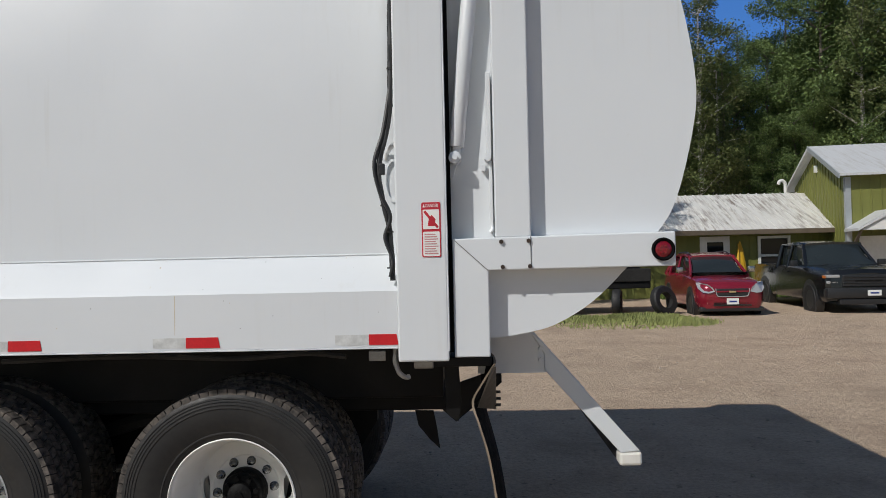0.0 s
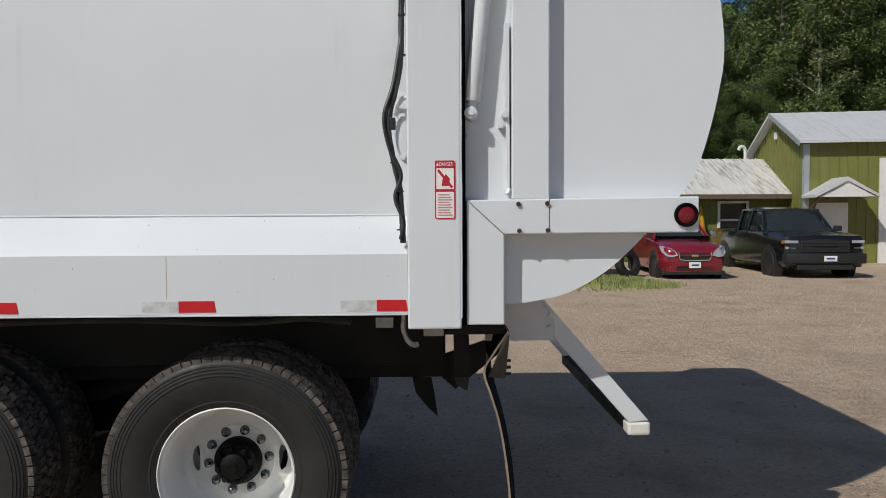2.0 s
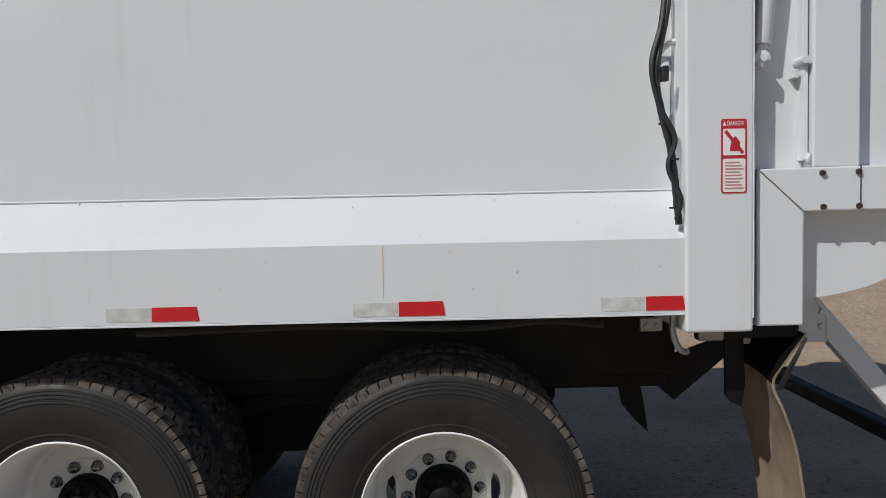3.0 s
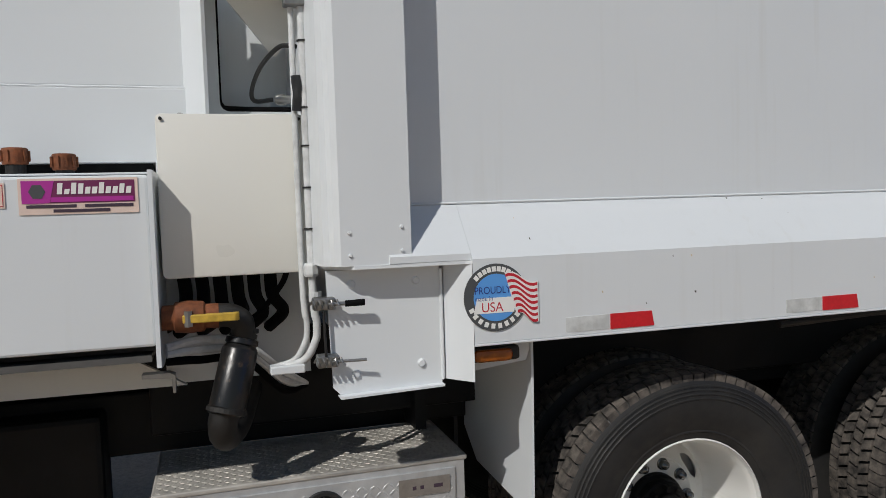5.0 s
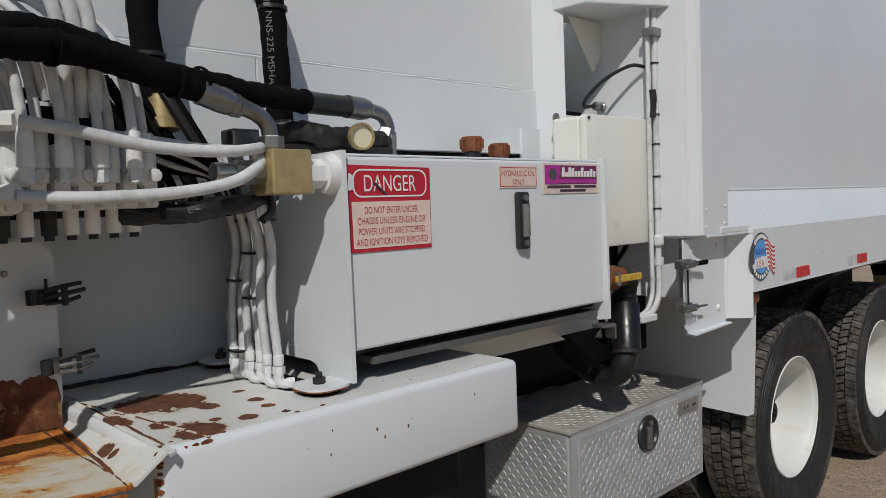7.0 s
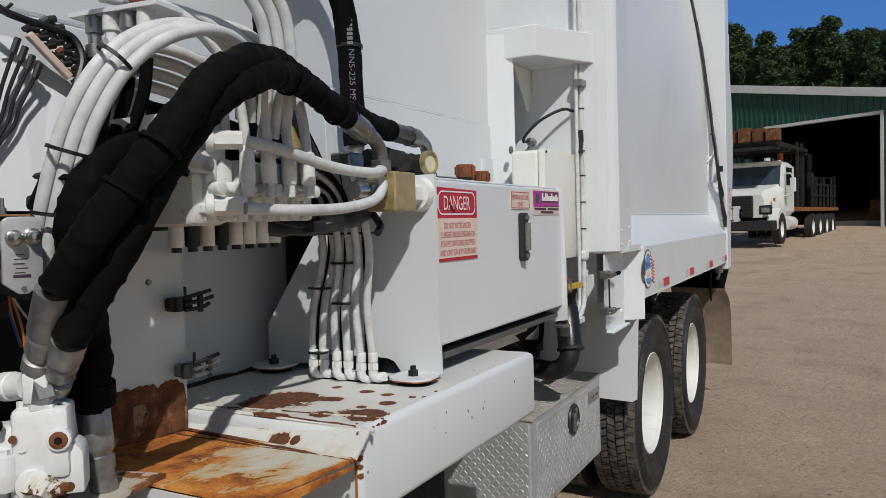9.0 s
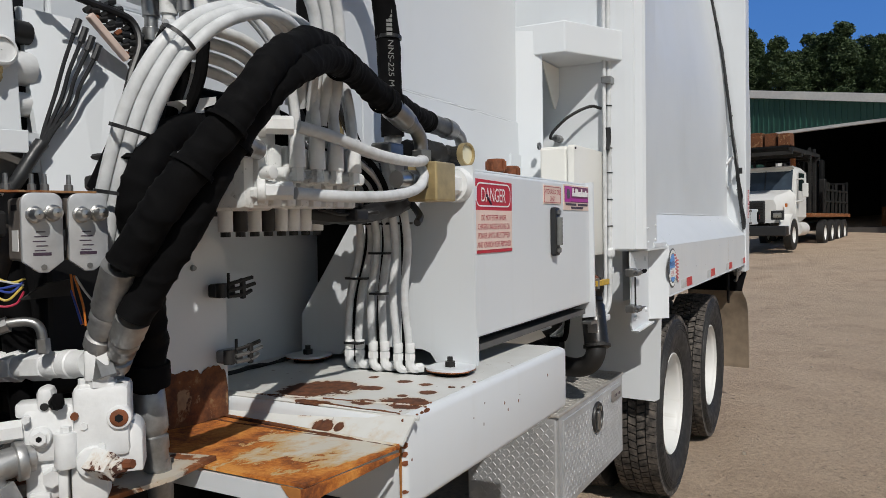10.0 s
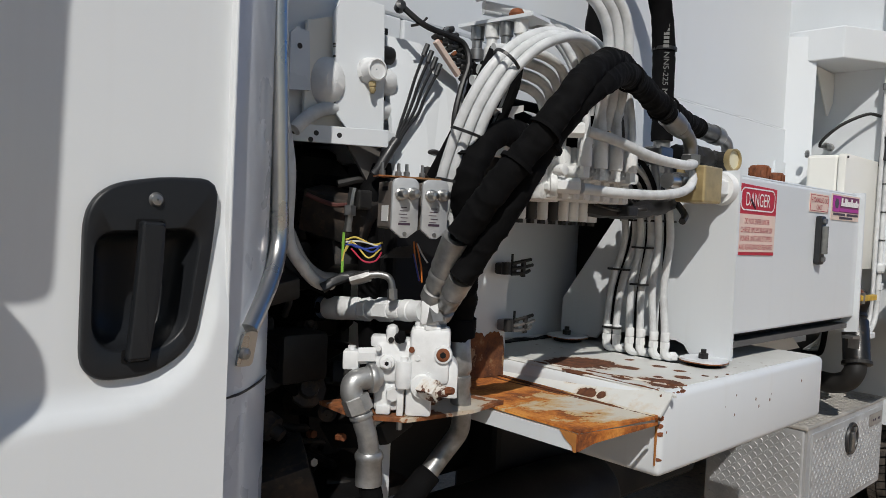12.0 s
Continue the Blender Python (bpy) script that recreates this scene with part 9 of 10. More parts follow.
            C("pillar", cyl((s * (0.94 * half), yy, belt - 0.04), (s * (h1 + 0.0), yy - 0.04, roof_z - 0.06), wide, wide * 0.8, 8), paint, "", cabin_part)
        if not truck_bed:
            C("pillar", cyl((s * 0.80, L - 0.28, belt - 0.02), (s * 0.62, yr + 0.12, roof_z - 0.08), 0.09, 0.07, 8), paint, "", cabin_part)
        C("roof_edge", tube([(s * (h1 - 0.03), y1 - 0.03, z1 - 0.02), (s * (cabin[3][1] - 0.02), cabin[3][0], roof_z - 0.03), (s * (cabin[4][1] - 0.03), yr, cabin[4][2] - 0.03)], 0.035, 8), paint, "", cabin_part, True)
    C("wiper", tube([(-0.5, y0 + 0.06, z0 + 0.05), (-0.1, y0 + 0.10, z0 + 0.075), (0.35, y0 + 0.13, z0 + 0.085)], 0.012, 6), M_PLASTIC)
    for s in (-1, 1):
        mir = C("mirror", box(s * (half + 0.02), s * (half + 0.22), y1 - 0.45, y1 - 0.33, belt + 0.06, belt + 0.22, 0.03), M_CHROME if not truck_bed else M_PLASTIC, "", None, True)
        if truck_bed:
            C("headlight", box(s * 0.66, s * 0.985, -0.01, 0.2, 1.01, 1.09, 0.02), M_HEADLAMP, "headlamp")
            C("headlight_lower", box(s * 0.70, s * 0.97, 0.0, 0.2, 0.86, 0.93, 0.02), M_HEADLAMP)
            C("marker", box(s * 0.96, s * 1.0, 0.05, 0.25, 1.0, 1.07, 0.01), M_LAMP_AMBER)
            C("tow_hook", tube([(s * 0.55 - 0.05, 0.0, 0.62), (s * 0.55, -0.06, 0.60), (s * 0.55 + 0.05, 0.0, 0.62)], 0.018, 8), M_REDTAPE, "red tow hook")
            C("fog_lamp", box(s * 0.70, s * 0.9, -0.02, 0.06, 0.60, 0.68, 0.02), M_CHROME)
        else:
            C("headlight", loft([[(s * 0.47, -0.035, 0.72), (s * 0.64, -0.03, 0.68), (s * 0.79, 0.01, 0.70), (s * 0.895, 0.13, 0.80), (s * 0.915, 0.30, 0.95), (s * 0.84, 0.16, 0.955), (s * 0.66, 0.02, 0.91), (s * 0.54, -0.03, 0.83)], [(s * 0.47, 0.2, 0.72), (s * 0.64, 0.2, 0.68), (s * 0.76, 0.25, 0.70), (s * 0.84, 0.4, 0.80), (s * 0.86, 0.55, 0.95), (s * 0.80, 0.45, 0.955), (s * 0.64, 0.3, 0.91), (s * 0.54, 0.2, 0.83)]]), M_HEADLAMP, "clear headlamp")
            C("fog_lamp", cyl((s * 0.62, 0.02, 0.44), (s * 0.62, 0.1, 0.44), 0.06, seg=14), M_CHROME)
    if truck_bed:
        C("bed_well", box(-0.9, 0.9, 4.05, L - 0.12, 1.0, 1.31), M_PLASTIC)
        C("grille", box(-0.62, 0.62, -0.03, 0.1, 0.78, 1.08, 0.03), M_PLASTIC, "black grille")
        for k in range(4):
            C("grille_bar", box(-0.60, 0.60, -0.045, 0.0, 0.80 + 0.07 * k, 0.825 + 0.07 * k, 0.006), M_PLASTIC)
        C("emblem", box(-0.32, 0.32, -0.055, -0.02, 0.925, 0.955, 0.008), M_FRAME)
        C("bumper", box(-1.0, 1.0, -0.10, 0.2, 0.50, 0.76, 0.04), M_PLASTIC, "black steel bumper", None, True)
        C("skid", box(-0.7, 0.7, -0.06, 0.2, 0.34, 0.49, 0.03), M_PLASTIC)
        C("number_plate", box(-0.06 + 0.0, 0.26, -0.115, -0.1, 0.56, 0.70, 0.004), M_SIGN_WHITE, "white number plate")
        C("plate_bar", box(0.0, 0.20, -0.119, -0.114, 0.61, 0.65), M_NAVY)
        C("hood_scoop", box(-0.5, 0.5, 0.5, 1.4, 1.22, 1.275, 0.03), paint, "", None, True)
    else:
        C("grille", box(-0.44, 0.44, -0.015, 0.1, 0.60, 0.80, 0.03), M_PLASTIC, "black grille with a chrome bar")
        C("grille_bar", box(-0.46, 0.46, -0.03, 0.05, 0.70, 0.745, 0.008), paint)
        C("grille_trim", tube([(-0.45, -0.02, 0.80), (-0.42, -0.025, 0.64), (-0.3, -0.03, 0.60), (0.3, -0.03, 0.60), (0.42, -0.025, 0.64), (0.45, -0.02, 0.80)], 0.012, 6), M_HEADLAMP)
        C("roof_rack", tube([(-0.58, 2.2, 1.66), (-0.58, 2.6, 1.72), (-0.58, 3.6, 1.70)], 0.02, 6), M_PLASTIC)
        C("roof_rack", tube([(0.58, 2.2, 1.66), (0.58, 2.6, 1.72), (0.58, 3.6, 1.70)], 0.02, 6), M_PLASTIC)
        C("emblem", box(-0.09, 0.09, -0.042, -0.025, 0.69, 0.74, 0.006), M_BRASS)
        C("lower_grille", box(-0.52, 0.52, 0.0, 0.1, 0.36, 0.47, 0.02), M_PLASTIC)
        C("number_plate", box(-0.16, 0.16, -0.035, 0.0, 0.40, 0.55, 0.004), M_SIGN_WHITE, "white number plate")
        C("plate_bar", box(-0.10, 0.10, -0.039, -0.034, 0.455, 0.495), M_NAVY)
        C("sill", box(-0.86, 0.86, 0.05, 0.3, 0.22, 0.33, 0.03), M_PLASTIC)
    for s in (-1, 1):
        for y in wheels:
            C("wheel_arch", cyl((s * (half - 0.18), y, r + 0.02), (s * (half + 0.006), y, r + 0.02), r + 0.09, seg=28), M_PLASTIC)
            car_wheel(ob, m, s * (half - 0.10), y, r, rim)
        C("door_handle", box(s * half, s * (half + 0.02), y1 + 0.45, y1 + 0.62, belt - 0.10, belt - 0.06, 0.006), paint)
    return ob


M_CARRED = grained("metallic_red_paint", (0.25, 0.012, 0.03), 0.22, 4, 0.08, 0.25, 0.0, coat=0.8)
M_CARBLACK = grained("black_metallic_paint", (0.007, 0.008, 0.010), 0.25, 4, 0.1, 0.2, 0.0, coat=0.7)
M_ALLOY = grained("silver_alloy", (0.45, 0.46, 0.47), 0.35, 10, 0.1, 0.8)
car("red_suv", "dark red compact SUV parked on the dirt", (7.82, 15.40, -0.07), -4, M_CARRED, M_ALLOY, False)
car("black_pickup", "black crew-cab pickup truck parked by the shed", (11.17, 15.45, -0.08), -4, M_CARBLACK, M_FRAME, True)

# dark trailer and spare tyres half hidden under the tailgate
trailer = thing("utility_trailer", "dark utility trailer standing in the grass", "trailer", (4.6, 17.5, 0))
part("deck", box(2.6, 6.1, 16.6, 18.6, 0.72, 0.9, 0.02), M_FRAME, trailer)
part("side_rail", box(2.6, 6.1, 16.55, 16.62, 0.9, 1.25, 0.02), M_DARK_STEEL, trailer)
part("load", box(2.8, 5.9, 16.8, 18.4, 0.9, 1.5, 0.1), M_FRAME, trailer, "dark tarpaulin load")
for x in (5.2, 3.9):
    part("wheel", lathe([(0.2, 0.1), (0.33, 0.11), (0.36, 0.07), (0.36, -0.07), (0.33, -0.11), (0.2, -0.1)], 24, m=axis_pose((x, 16.6, 0.36), (0.95, -0.3, 0))), M_TYRE, trailer, "", True)
tyre = thing("loose_tyre", "loose black tyre leaning in the grass", "tyre", (6.35, 15.9, 0))
part("tyre", lathe([(0.22, 0.1), (0.36, 0.11), (0.40, 0.07), (0.40, -0.07), (0.36, -0.11), (0.22, -0.1)], 26, m=axis_pose((6.35, 16.3, 0.40), (0.5, -0.85, 0.25))), M_TYRE, tyre, "", True)

# green warehouse with an open bay: its gable wall runs from A to B
A, B = Vector((38.6, 6.9, 0)), Vector((27.8, -11.0, 0))
along = (B - A).normalized()
wturn = math.degrees(math.atan2(along.y, along.x))
barn = thing("green_warehouse", "dark green steel warehouse with a wide open bay", "warehouse", A, turn=wturn)
bmx = WORLD_OF[barn]


def W(name, bm, mat, label="", parent=None, smooth=False):
    bmesh.ops.transform(bm, matrix=bmx, verts=bm.verts)
    return part(name, bm, mat, parent or barn, label, smooth)


WL = (B - A).length
bay0, bay1, bay_top = 5.15, 11.05, 6.13
eave = lambda s: 9.15 - 0.185 * s
wall = bmesh.new()
for s0, s1, z0 in ((0.0, bay0, 0.4), (bay1, WL, 0.4), (bay0, bay1, bay_top)):
    prism([(s0, z0), (s1, z0), (s1, eave(s1)), (s0, eave(s0))], "y", 0.0, 0.2, bm=wall)
W("wall", wall, M_GREEN, "dark green ribbed steel wall")
bm = bmesh.new()
for q in range(int(WL / 0.3)):
    s = 0.1 + q * 0.3
    z0 = bay_top + 0.12 if bay0 - 0.1 < s < bay1 + 0.1 else 0.9
    box(s, s + 0.07, -0.04, 0.0, z0, eave(s) - 0.1, bm=bm)
tagged(W("siding_rib", bm, M_GREEN), kind="stuff")
W("rake_trim", prism([(-1, eave(-1) - 0.30), (WL, eave(WL) - 0.30), (WL, eave(WL) + 0.08), (-1, eave(-1) + 0.08)], "y", -0.25, -0.05), M_TRIM, "white rake trim")
W("roof", prism([(-1, eave(-1)), (WL, eave(WL)), (WL, eave(WL) + 0.1), (-1, eave(-1) + 0.1)], "y", -0.2, 18.0), M_ROOF2)
for s in (bay0, bay1):
    W("bay_trim", box(s - 0.07, s + 0.07, -0.05, 0.25, 0.9, bay_top + 0.07), M_TRIM, "white bay trim")
W("bay_trim", box(bay0 + 0.07, bay1 - 0.07, -0.05, 0.25, bay_top - 0.07, bay_top + 0.07), M_TRIM)
# inner walls coloured near-black in place of the bay's shade
M_DIM = grained("shade_dark_workshop_wall", (0.05, 0.05, 0.05), 0.8, 2, 0.2)
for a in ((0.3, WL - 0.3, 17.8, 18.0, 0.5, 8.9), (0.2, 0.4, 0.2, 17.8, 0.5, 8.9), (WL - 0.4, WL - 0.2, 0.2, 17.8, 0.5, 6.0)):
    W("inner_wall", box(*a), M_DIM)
W("workshop_floor", box(0.2, WL - 0.2, 0.2, 18.0, 1.0, 1.28), grained("dark_concrete", (0.12, 0.11, 0.10), 0.8, 2, 0.2))
glow = material("lamp_tube", (0.9, 0.9, 0.9), 0.4)
glow.node_tree.nodes["Principled BSDF"].inputs["Emission Color"].default_value = (1, 0.97, 0.9, 1)
glow.node_tree.nodes["Principled BSDF"].inputs["Emission Strength"].default_value = 3.0
for s, d in ((8.6, 6.0), (10.2, 3.0)):
    W("workshop_lamp", box(s - 0.25, s + 0.25, d - 0.1, d + 0.1, 5.30, 5.36), glow, "lit workshop lamp")
for s, d, w, h in ((8.2, 4, 0.5, 1.0), (8.7, 5, 0.3, 1.9), (9.4, 3.5, 0.9, 0.7), (7.6, 5.5, 0.6, 1.2)):
    W("workshop_shelf", box(s, s + w, d, d + 0.5, 1.28, 1.28 + h, 0.02), M_RUST if h < 1.1 else M_DARK_STEEL)

# white flatbed truck in front of the bay, nose towards the camera
flat = thing("flatbed_truck", "white conventional flatbed truck with a loaded rack", "truck", (22.9, 2.05, 0.62), turn=0)
fturn = -10
fm = Matrix.Translation((22.07, 2.22, 0.62)) @ Matrix.Rotation(radians(fturn), 4, "Z")
M_TRUCKWHITE = grained("white_truck_paint", (0.70, 0.70, 0.68), 0.35, 3, 0.06)


def F(name, bm, mat, label="", parent=None, smooth=False):
    bmesh.ops.transform(bm, matrix=fm, verts=bm.verts)
    return part(name, bm, mat, parent or flat, label, smooth)


def yz(x, half, z0, z1, i):
    return [(x, -half + i, z0), (x, half - i, z0), (x, half, z0 + 0.2), (x, half, z1 - 0.2), (x, half - i, z1), (x, -half + i, z1), (x, -half, z1 - 0.2), (x, -half, z0 + 0.2)]


F("hood", loft([yz(0.0, 0.80, 0.95, 1.75, 0.1), yz(0.15, 0.86, 0.95, 1.88, 0.12), yz(1.3, 1.0, 1.0, 2.05, 0.18), yz(1.6, 1.05, 1.0, 2.15, 0.15)]), M_TRUCKWHITE, "white bonnet", None, True)
F("cab", loft([yz(1.55, 1.05, 0.95, 2.05, 0.12), yz(1.75, 1.05, 0.95, 2.9, 0.2), yz(2.2, 1.05, 0.95, 3.02, 0.22), yz(3.1, 1.05, 0.95, 2.98, 0.2)]), M_TRUCKWHITE, "white cab", None, True)
# the sky's reflection is put into the glass colour
M_SCREEN = grained("sky_lit_windscreen", (0.055, 0.075, 0.10), 0.08, 2, 0.4, 0.0, 0.0, coat=0.6)
F("windscreen", prism([(1.535, 2.10), (1.55, 2.10), (1.752, 2.84), (1.737, 2.84)], "y", -0.92, 0.92), M_SCREEN, "windscreen with the sky's reflection in its colour, in a black rubber frame")
F("screen_bar", prism([(1.53, 2.10), (1.55, 2.10), (1.75, 2.84), (1.73, 2.84)], "y", -0.02, 0.02), M_PLASTIC)
F("screen_edge", prism([(1.522, 2.06), (1.55, 2.06), (1.56, 2.10), (1.53, 2.10)], "y", -0.95, 0.95), M_PLASTIC)
F("sun_visor", prism([(1.56, 2.96), (1.60, 2.99), (1.80, 2.92), (1.77, 2.88)], "y", -0.95, 0.95), M_TRUCKWHITE)
for s in (-1, 1):
    F("side_window", box(1.95, 2.75, s * 1.052, s * 1.06, 2.1, 2.75, 0.004), M_TINT)
    F("fender", prism(arc(0.75, 0.55, 0.72, 0, 180, 10) + arc(0.75, 0.55, 0.55, 180, 0, 10), "y", s * 0.86, s * 1.2), M_TRUCKWHITE, "", None, True)
    F("headlight", box(-0.02, 0.08, s * 0.62, s * 1.05, 1.05, 1.38, 0.04), M_PLASTIC)
    F("headlamp_lens", box(-0.04, 0.0, s * 0.70, s * 0.98, 1.12, 1.3, 0.03), M_CHROME)
    F("indicator", box(0.35, 0.5, s * 1.0, s * 1.04, 1.5, 1.62), M_LAMP_AMBER)
    F("mirror", box(1.6, 1.68, s * 1.25, s * 1.45, 1.85, 2.35, 0.03), M_TRUCKWHITE)
    F("mirror_arm", tube([(1.7, s * 1.05, 2.5), (1.64, s * 1.32, 2.45), (1.64, s * 1.32, 1.8), (1.7, s * 1.05, 1.7)], 0.03, 8), M_TRUCKWHITE)
    F("step_tank", cyl((1.9, s * 0.95, 0.72), (3.0, s * 0.95, 0.72), 0.25, seg=16), M_TRUCKWHITE, "", None, True)
    for k, x in enumerate((0.75, 5.6, 6.9, 8.2, 9.4)):
        w = F("wheel", lathe([(0.3, 0.13), (0.42, 0.15), (0.52, 0.12), (0.53, -0.12), (0.42, -0.15), (0.3, -0.13)], 28, m=axis_pose((x, s * 1.08, 0.53), (0, s, 0))), M_TYRE, "", None, True)
        F("rim", lathe([(0.001, -0.02), (0.12, 0.0), (0.24, 0.02), (0.30, 0.10), (0.30, -0.1), (0.001, -0.1)], 22, m=axis_pose((x, s * 1.08, 0.53), (0, s, 0))), M_RIM, "", w, True)
grille = F("grille", box(-0.10, 0.0, -0.45, 0.45, 0.95, 1.72, 0.04), M_PLASTIC, "black grille guard")
for k in range(7):
    F("grille_slat", box(-0.13, -0.08, -0.42, 0.42, 1.0 + k * 0.1, 1.04 + k * 0.1), M_DARK_STEEL, "", grille)
F("bumper", box(-0.35, 0.05, -1.2, 1.2, 0.50, 0.85, 0.04), M_PLASTIC, "heavy black bumper")
F("number_plate", box(-0.37, -0.35, 0.45, 0.85, 1.0, 1.5, 0.01), M_SIGN_WHITE)
F("beacon", cyl((2.2, -0.8, 3.02), (2.2, -0.8, 3.28), 0.10, seg=14), M_LAMP_AMBER, "amber beacon")
F("deck", box(3.3, 10.6, -1.2, 1.2, 1.15, 1.30, 0.02), M_RUST, "rusty flat deck")
F("chassis", box(0.5, 10.4, -0.45, 0.45, 0.6, 0.95), M_FRAME)
for x in (3.35, 4.1):
    for y in (-1.1, 1.1):
        F("rack_post", box(x, x + 0.1, y - 0.05, y + 0.05, 1.3, 3.75), M_DARK_STEEL)
F("rack_beam", box(0.2, 4.4, -1.25, -1.15, 3.42, 3.54), M_DARK_STEEL, "steel overhead rack")
F("rack_beam", box(0.2, 4.4, 1.15, 1.25, 3.42, 3.54), M_DARK_STEEL)
for x in (0.25, 1.6, 2.9, 4.2):
    F("rack_cross", box(x, x + 0.12, -1.25, 1.25, 3.30, 3.42), M_DARK_STEEL)
F("rack_floor", box(0.2, 4.4, -1.15, 1.15, 3.54, 3.60), M_FRAME)
for k in range(5):
    F("steel_box", box(0.2 + 0.1 * (k % 2), 0.75 + 0.1 * (k % 3), -1.2 + k * 0.46, -0.8 + k * 0.46, 3.60, 4.02 + 0.04 * (k % 3), 0.02), M_RUST_DARK, "rusty steel box on the rack")
fr = random.Random(9)
for k in range(24):
    x, y = fr.uniform(3.4, 7.0), fr.uniform(-1.1, 1.0)
    F("machinery", box(x, x + fr.uniform(0.15, 0.6), y, y + fr.uniform(0.1, 0.4), 1.3 + 1.6 * fr.random(), 2.0 + 1.7 * fr.random(), 0.03), M_FRAME if k % 3 else M_DARK_STEEL, "dark crane machinery")
for k in range(10):
    x, z = 3.4 + 0.42 * k, 1.5 + 1.3 * fr.random()
    F("crane_tube", cyl((x, -1.0 + fr.random(), z), (x + fr.uniform(-0.6, 0.9), fr.uniform(-0.9, 0.9), z + fr.uniform(0.3, 1.3)), 0.06, seg=8), M_FRAME)
for k in range(7):
    x = 5.5 + k * 0.75
    F("stake", box(x, x + 0.08, -1.2, -1.12, 1.3, 2.3 + 0.25 * (k % 2)), M_DARK_STEEL)
    F("stake", box(x, x + 0.08, 1.12, 1.2, 1.3, 2.3), M_DARK_STEEL)
for z in (1.75, 2.2):
    F("side_bar", box(5.5, 10.1, -1.19, -1.13, z, z + 0.07), M_DARK_STEEL)
for y in (-1.1, -0.55, 0.0, 0.55, 1.1):
    F("headboard_post", box(10.3, 10.4, y - 0.04, y + 0.04, 1.3, 2.7), M_FRAME)
for z in (1.8, 2.6):
    F("headboard_rail", box(10.3, 10.38, -1.1, 1.1, z, z + 0.08), M_FRAME)

# traffic cone and a small loader at the edge of the bay
cone = thing("traffic_cone", "orange traffic cone on the dirt", "cone", (31.0, -3.0, rise(31.0, -3.0)))
part("cone", lathe([(0.001, 0.72), (0.03, 0.72), (0.16, 0.04), (0.22, 0.035), (0.22, 0.0), (0.001, 0.0)], 18, m=WORLD_OF[cone]), grained("orange_plastic", (0.62, 0.13, 0.02), 0.5), cone, "", True)
loader = thing("small_loader", "small red and white loader beside the bay", "loader", (30.2, -4.3, rise(30.2, -4.3)))
lm = WORLD_OF[loader]


def Lp(name, bm, mat, label="", smooth=False):
    bmesh.ops.transform(bm, matrix=lm, verts=bm.verts)
    return part(name, bm, mat, loader, label, smooth)


Lp("body", box(-0.2, 2.2, -1.6, 0.2, 0.45, 1.2, 0.08), M_REDTAPE, "red body")
Lp("cabin", box(0.3, 1.8, -1.4, -0.1, 1.2, 2.0, 0.08), M_TRIM, "white cabin")
Lp("bucket", prism([(-0.9, 0.35), (-0.2, 0.3), (-0.2, 1.0), (-0.6, 0.9)], "y", -1.6, 0.6), M_DARK_STEEL, "grey bucket")
for x in (0.2, 1.7):
    Lp("wheel", lathe([(0.15, 0.12), (0.36, 0.13), (0.40, 0.08), (0.40, -0.08), (0.36, -0.13), (0.15, -0.12)], 22, m=axis_pose((x, 0.3, 0.4), (0, 1, 0))), M_TYRE, "", True)


# ---- trees ----
def leaf_material(name, dark, light):
    m = material(name, dark, 0.6)
    n = Nodes(m)
    info = n.t.nodes.new("ShaderNodeNewGeometry").outputs["Random Per Island"]
    c = n.ramp(info, (0.0, dark), (0.7, light), (1.0, tuple(min(1, v * 1.35) for v in light)))
    n.color(c)
    n.b.inputs["Specular IOR Level"].default_value = 0.25
    return m


M_LEAF = [leaf_material("broad_leaves", (0.042, 0.076, 0.025), (0.135, 0.19, 0.06)), leaf_material("pale_leaves", (0.05, 0.07, 0.022), (0.12, 0.145, 0.05)), leaf_material("pine_needles", (0.022, 0.042, 0.020), (0.065, 0.095, 0.040))]
M_BARK = grained("grey_brown_bark", (0.13, 0.11, 0.09), 0.9, 6, 0.35)
M_BIRCH = grained("pale_birch_bark", (0.42, 0.40, 0.37), 0.8, 6, 0.3)


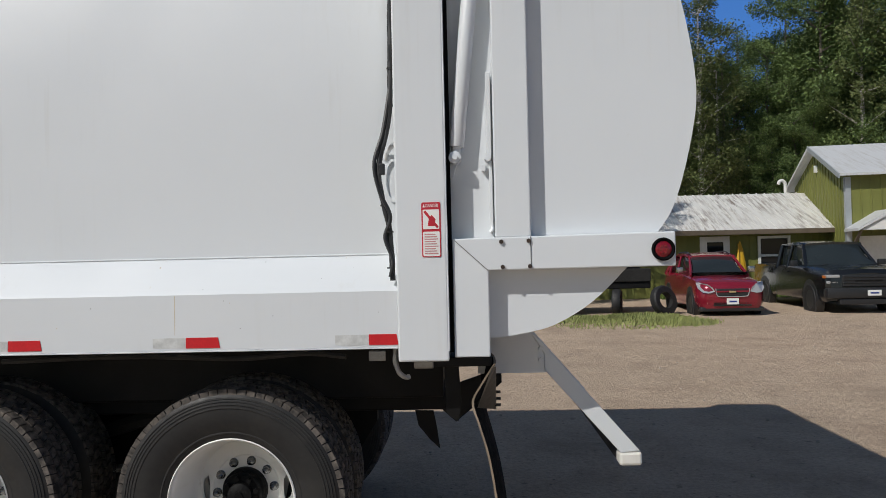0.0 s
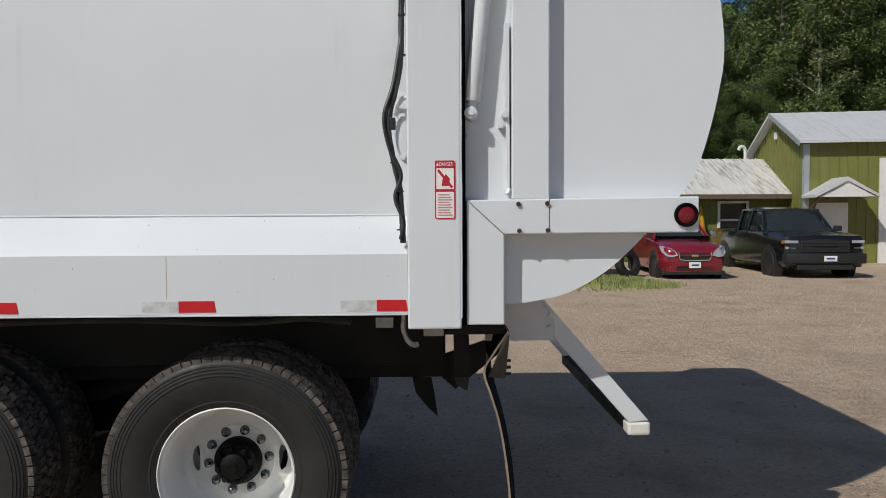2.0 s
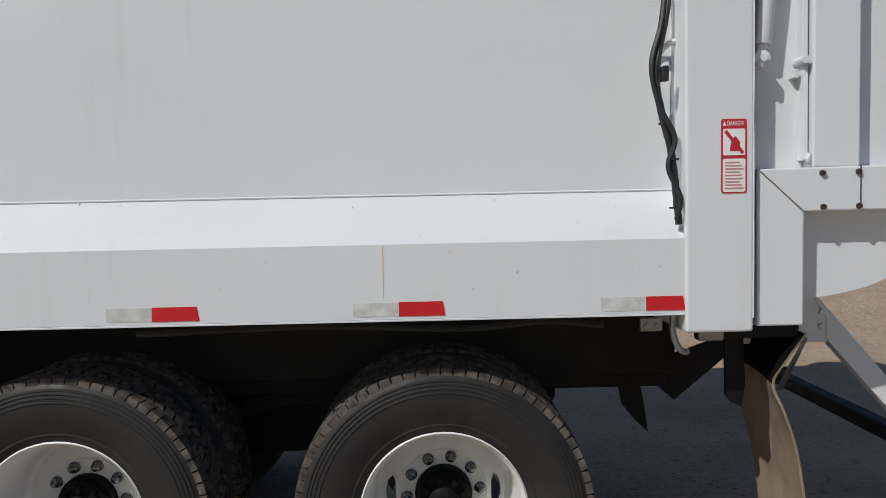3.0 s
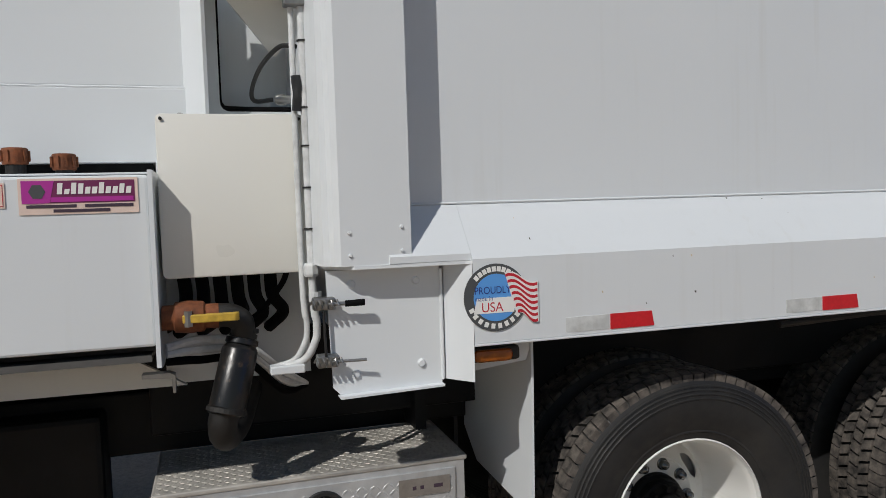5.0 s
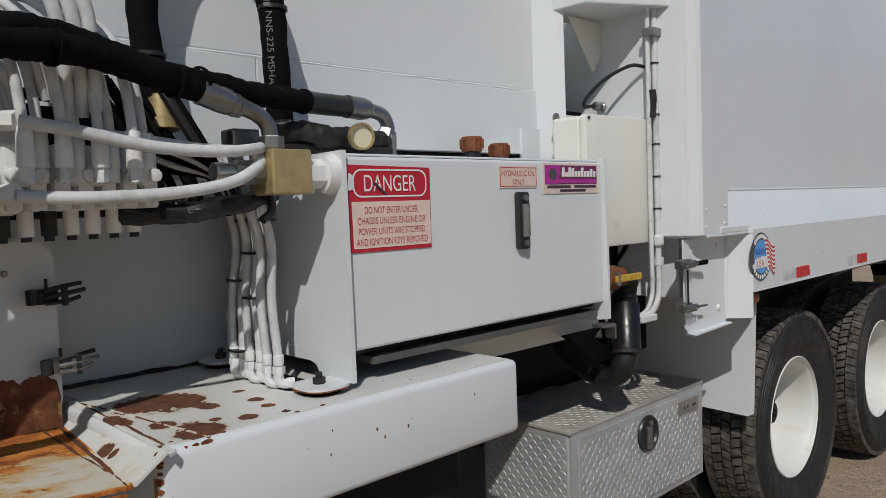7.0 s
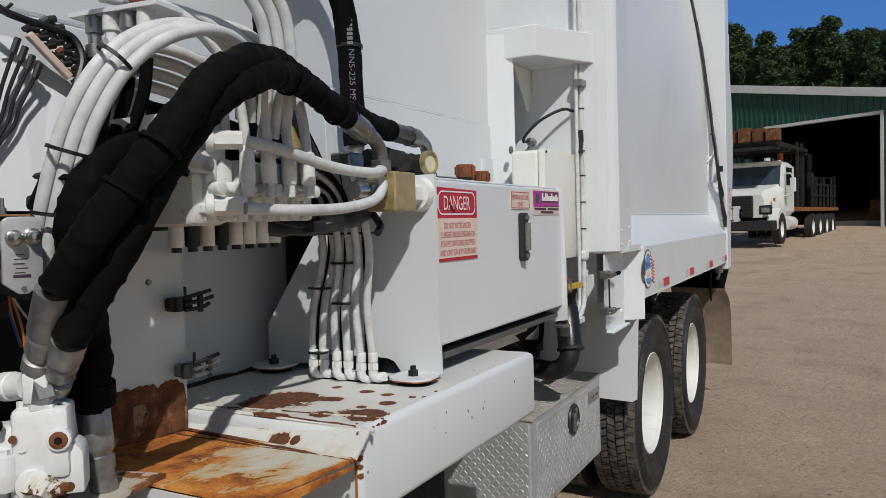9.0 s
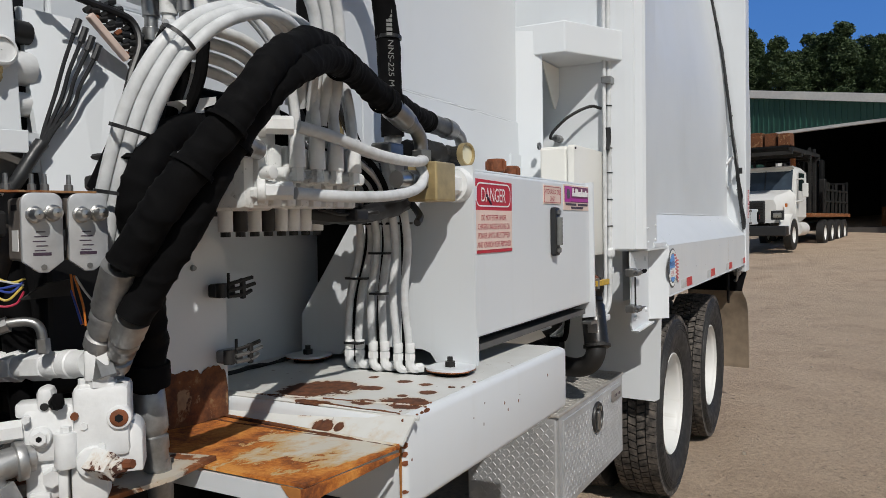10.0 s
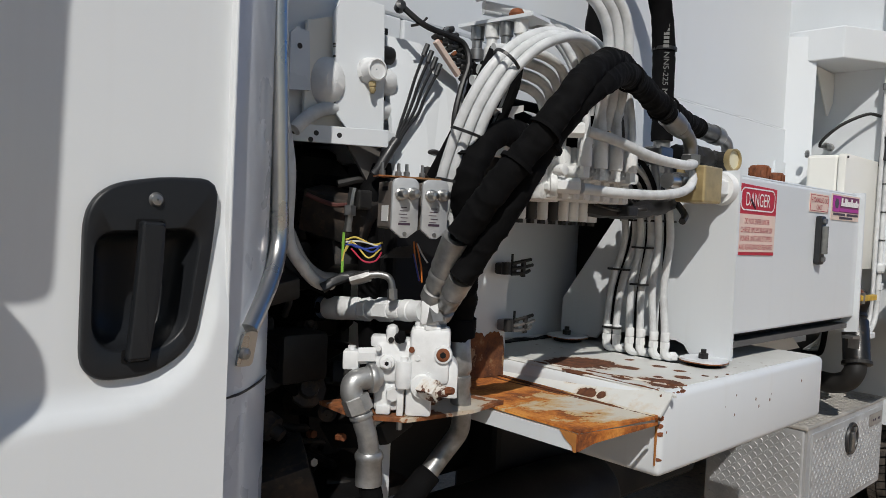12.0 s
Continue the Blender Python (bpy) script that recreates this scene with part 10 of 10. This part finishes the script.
def make_tree(name, label, seed, height, spread, kind):
    """A tapered trunk with limbs, and a crown of leaf clumps hung round the limbs' ends."""
    rnd = random.Random(seed)
    ob = thing(name, label, "tree")
    trunk = bmesh.new()
    lean = Vector((rnd.uniform(-0.6, 0.6), rnd.uniform(-0.6, 0.6), 0))
    line = [Vector((0, 0, -0.3)), Vector((0, 0, height * 0.3)) + lean * 0.2, Vector((0, 0, height * 0.62)) + lean * 0.7, Vector((0, 0, height * 0.95)) + lean]
    pts = smooth_path(line, 5)
    for i in range(len(pts) - 1):
        f0, f1 = i / len(pts), (i + 1) / len(pts)
        r = 0.014 * height
        cyl(pts[i], pts[i + 1], r * (1 - f0) + 0.03, r * (1 - f1) + 0.03, 8, trunk)
    tips = []
    count = 30 if kind != "pine" else 70
    for b in range(count):
        f = rnd.uniform(0.22 if kind != "pine" else 0.16, 0.97)
        base = pts[min(len(pts) - 1, int(f * len(pts)))]
        a = rnd.uniform(0, 6.283)
        if kind == "pine":
            reach = spread * (1.02 - f) ** 0.8 * rnd.uniform(0.75, 1.15) + 0.12
            tip = base + Vector((math.cos(a) * reach, math.sin(a) * reach, rnd.uniform(-0.2, 0.5)))
        else:
            prof = math.sin(min(1.0, (f - 0.12) / 0.88) * 2.6) ** 0.6
            reach = spread * prof * rnd.uniform(0.55, 1.1)
            tip = base + Vector((math.cos(a) * reach, math.sin(a) * reach, rnd.uniform(0.2, 1.8)))
        cyl(base, base.lerp(tip, 0.9), 0.05 + 0.002 * height, 0.015, 5, trunk)
        for q in range(4):
            tips.append((base.lerp(tip, 0.4 + 0.2 * q), 0.5 + 0.12 * (3 - q)))
    for q in range(6):
        tips.append((pts[-1 - q] + Vector((0, 0, 0.3)), 0.75 if kind != "pine" else 0.5))
    part("trunk", trunk, M_BIRCH if kind == "birch" else M_BARK, ob)
    per = {"broad": 250, "birch": 110, "pine": 90}[kind]
    verts, faces = [], []
    for tip, size in tips:
        rad = size * {"broad": 1.5, "birch": 1.25, "pine": 0.9}[kind]
        for q in range(per):
            d = Vector((rnd.gauss(0, 1), rnd.gauss(0, 1), rnd.gauss(0, 0.75)))
            c = tip + d.normalized() * rad * rnd.random() ** 0.5
            s = rnd.uniform(0.055, 0.125) if kind != "pine" else rnd.uniform(0.08, 0.17)
            u = Vector((rnd.gauss(0, 1), rnd.gauss(0, 1), rnd.gauss(0, 0.6))).normalized()
            v = u.orthogonal().normalized()
            v = (v + u.cross(v) * rnd.uniform(-1, 1)).normalized()
            k0 = len(verts)
            verts += [c - u * s, c - v * s * 0.8, c + u * s * 1.1 + v * s * 0.3]
            faces.append((k0, k0 + 1, k0 + 2))
    me = bpy.data.meshes.new("crown")
    me.from_pydata([tuple(v) for v in verts], [], faces)
    me.materials.append(M_LEAF[{"broad": 0, "birch": 1, "pine": 2}[kind]])
    place(new("crown", me), ob, "uneven crown of small leaves")
    return ob


rt = random.Random(21)
protos = {
    "broad": [make_tree("broadleaf_tree", "tall green broadleaf tree at the wood's edge", 1 + q, (19, 22, 17)[q], (3.4, 4.0, 3.2)[q], "broad") for q in range(3)],
    "birch": [make_tree("birch_tree", "thin pale-barked tree with sparse leaves", 11 + q, (18, 16)[q], 2.4, "birch") for q in range(2)],
    "pine": [make_tree("pine_tree", "dark green pine behind the warehouse", 21 + q, (16.5, 16.1)[q], (2.9, 2.6)[q], "pine") for q in range(2)],
}
used = set()


def plant(kind, x, y, s=1.0, z=0.0):
    src = rt.choice(protos[kind])
    m = Matrix.Translation((x, y, z)) @ Matrix.Rotation(rt.uniform(0, 6.28), 4, "Z") @ Matrix.Scale(s, 4)
    if src not in used:
        used.add(src)
        src.matrix_basis = m
        return src
    o = copy_thing(src, m)
    o.matrix_basis = m
    tagged(o, group={"broad": "broadleaf wood", "birch": "birches", "pine": "row of pines"}[kind])
    return o


for q in range(13):
    plant("broad", 12 + q * 1.7 + rt.uniform(-0.5, 0.5), 44.5 + rt.uniform(-0.6, 0.6), rt.uniform(0.44, 0.56))
for q in range(14):
    plant("broad", 10 + q * 1.6 + rt.uniform(-0.8, 0.8), 50 + rt.uniform(-1, 3), rt.uniform(0.62, 0.74) * (1.0 if q < 7 else 1.25))
for q in range(13):
    plant("broad", 9 + q * 2.1 + rt.uniform(-0.8, 0.8), 46 + rt.uniform(-2, 3), rt.uniform(0.82, 0.90) * (0.82 if q < 7 else 1.14))
for q in range(4):
    plant("broad", 29 + q * 2.6 + rt.uniform(-1, 1), 54 + rt.uniform(-2, 3), rt.uniform(0.95, 1.15) * 1.0)
for x, y, s in ((15.6, 42.5, 0.95), (17.0, 43.5, 0.85), (14.2, 43.0, 0.9), (25.5, 42.5, 0.9), (30.5, 42.0, 1.0)):
    plant("birch", x, y, s)
for q in range(30):
    plant("pine", 62 + rt.uniform(-2, 4), -12 + q * 1.0 + rt.uniform(-0.5, 0.5), rt.uniform(0.84, 0.98), 1.7)
for q in range(24):
    plant("pine", 67 + rt.uniform(-2, 4), -13 + q * 1.3 + rt.uniform(-0.6, 0.6), rt.uniform(0.92, 1.06), 1.7)
plant("broad", 3.6, 20.6, 0.5)


# clear sky far behind the trees
def sky_backdrop():
    bm = bmesh.new()
    cols = []
    for q in range(41):
        a = radians(-45 + 3.6 * q)
        cols.append([bm.verts.new((470 * math.cos(a), 470 * math.sin(a), z)) for z in (-20.0, 60.0, 140.0, 260.0)])
    for a, b in zip(cols, cols[1:]):
        for i in range(3):
            bm.faces.new((a[i], a[i + 1], b[i + 1], b[i]))
    m = material("clear_blue_sky", (0, 0, 0), 1.0)
    n = Nodes(m)
    xyz = n.t.nodes.new("ShaderNodeSeparateXYZ")
    n.link(n.co, xyz.inputs[0])
    n.link(n.ramp(n.math("MULTIPLY", xyz.outputs[2], 1 / 260.0), (0.0, (0.16, 0.33, 0.66)), (0.35, (0.075, 0.22, 0.58)), (1.0, (0.030, 0.13, 0.45))), n.b.inputs["Emission Color"])
    n.b.inputs["Emission Strength"].default_value = 1.0
    n.b.inputs["Specular IOR Level"].default_value = 0.0
    return tagged(part("backdrop", bm, m), "clear deep blue sky behind the trees", "sky", kind="structure")


sky_backdrop()
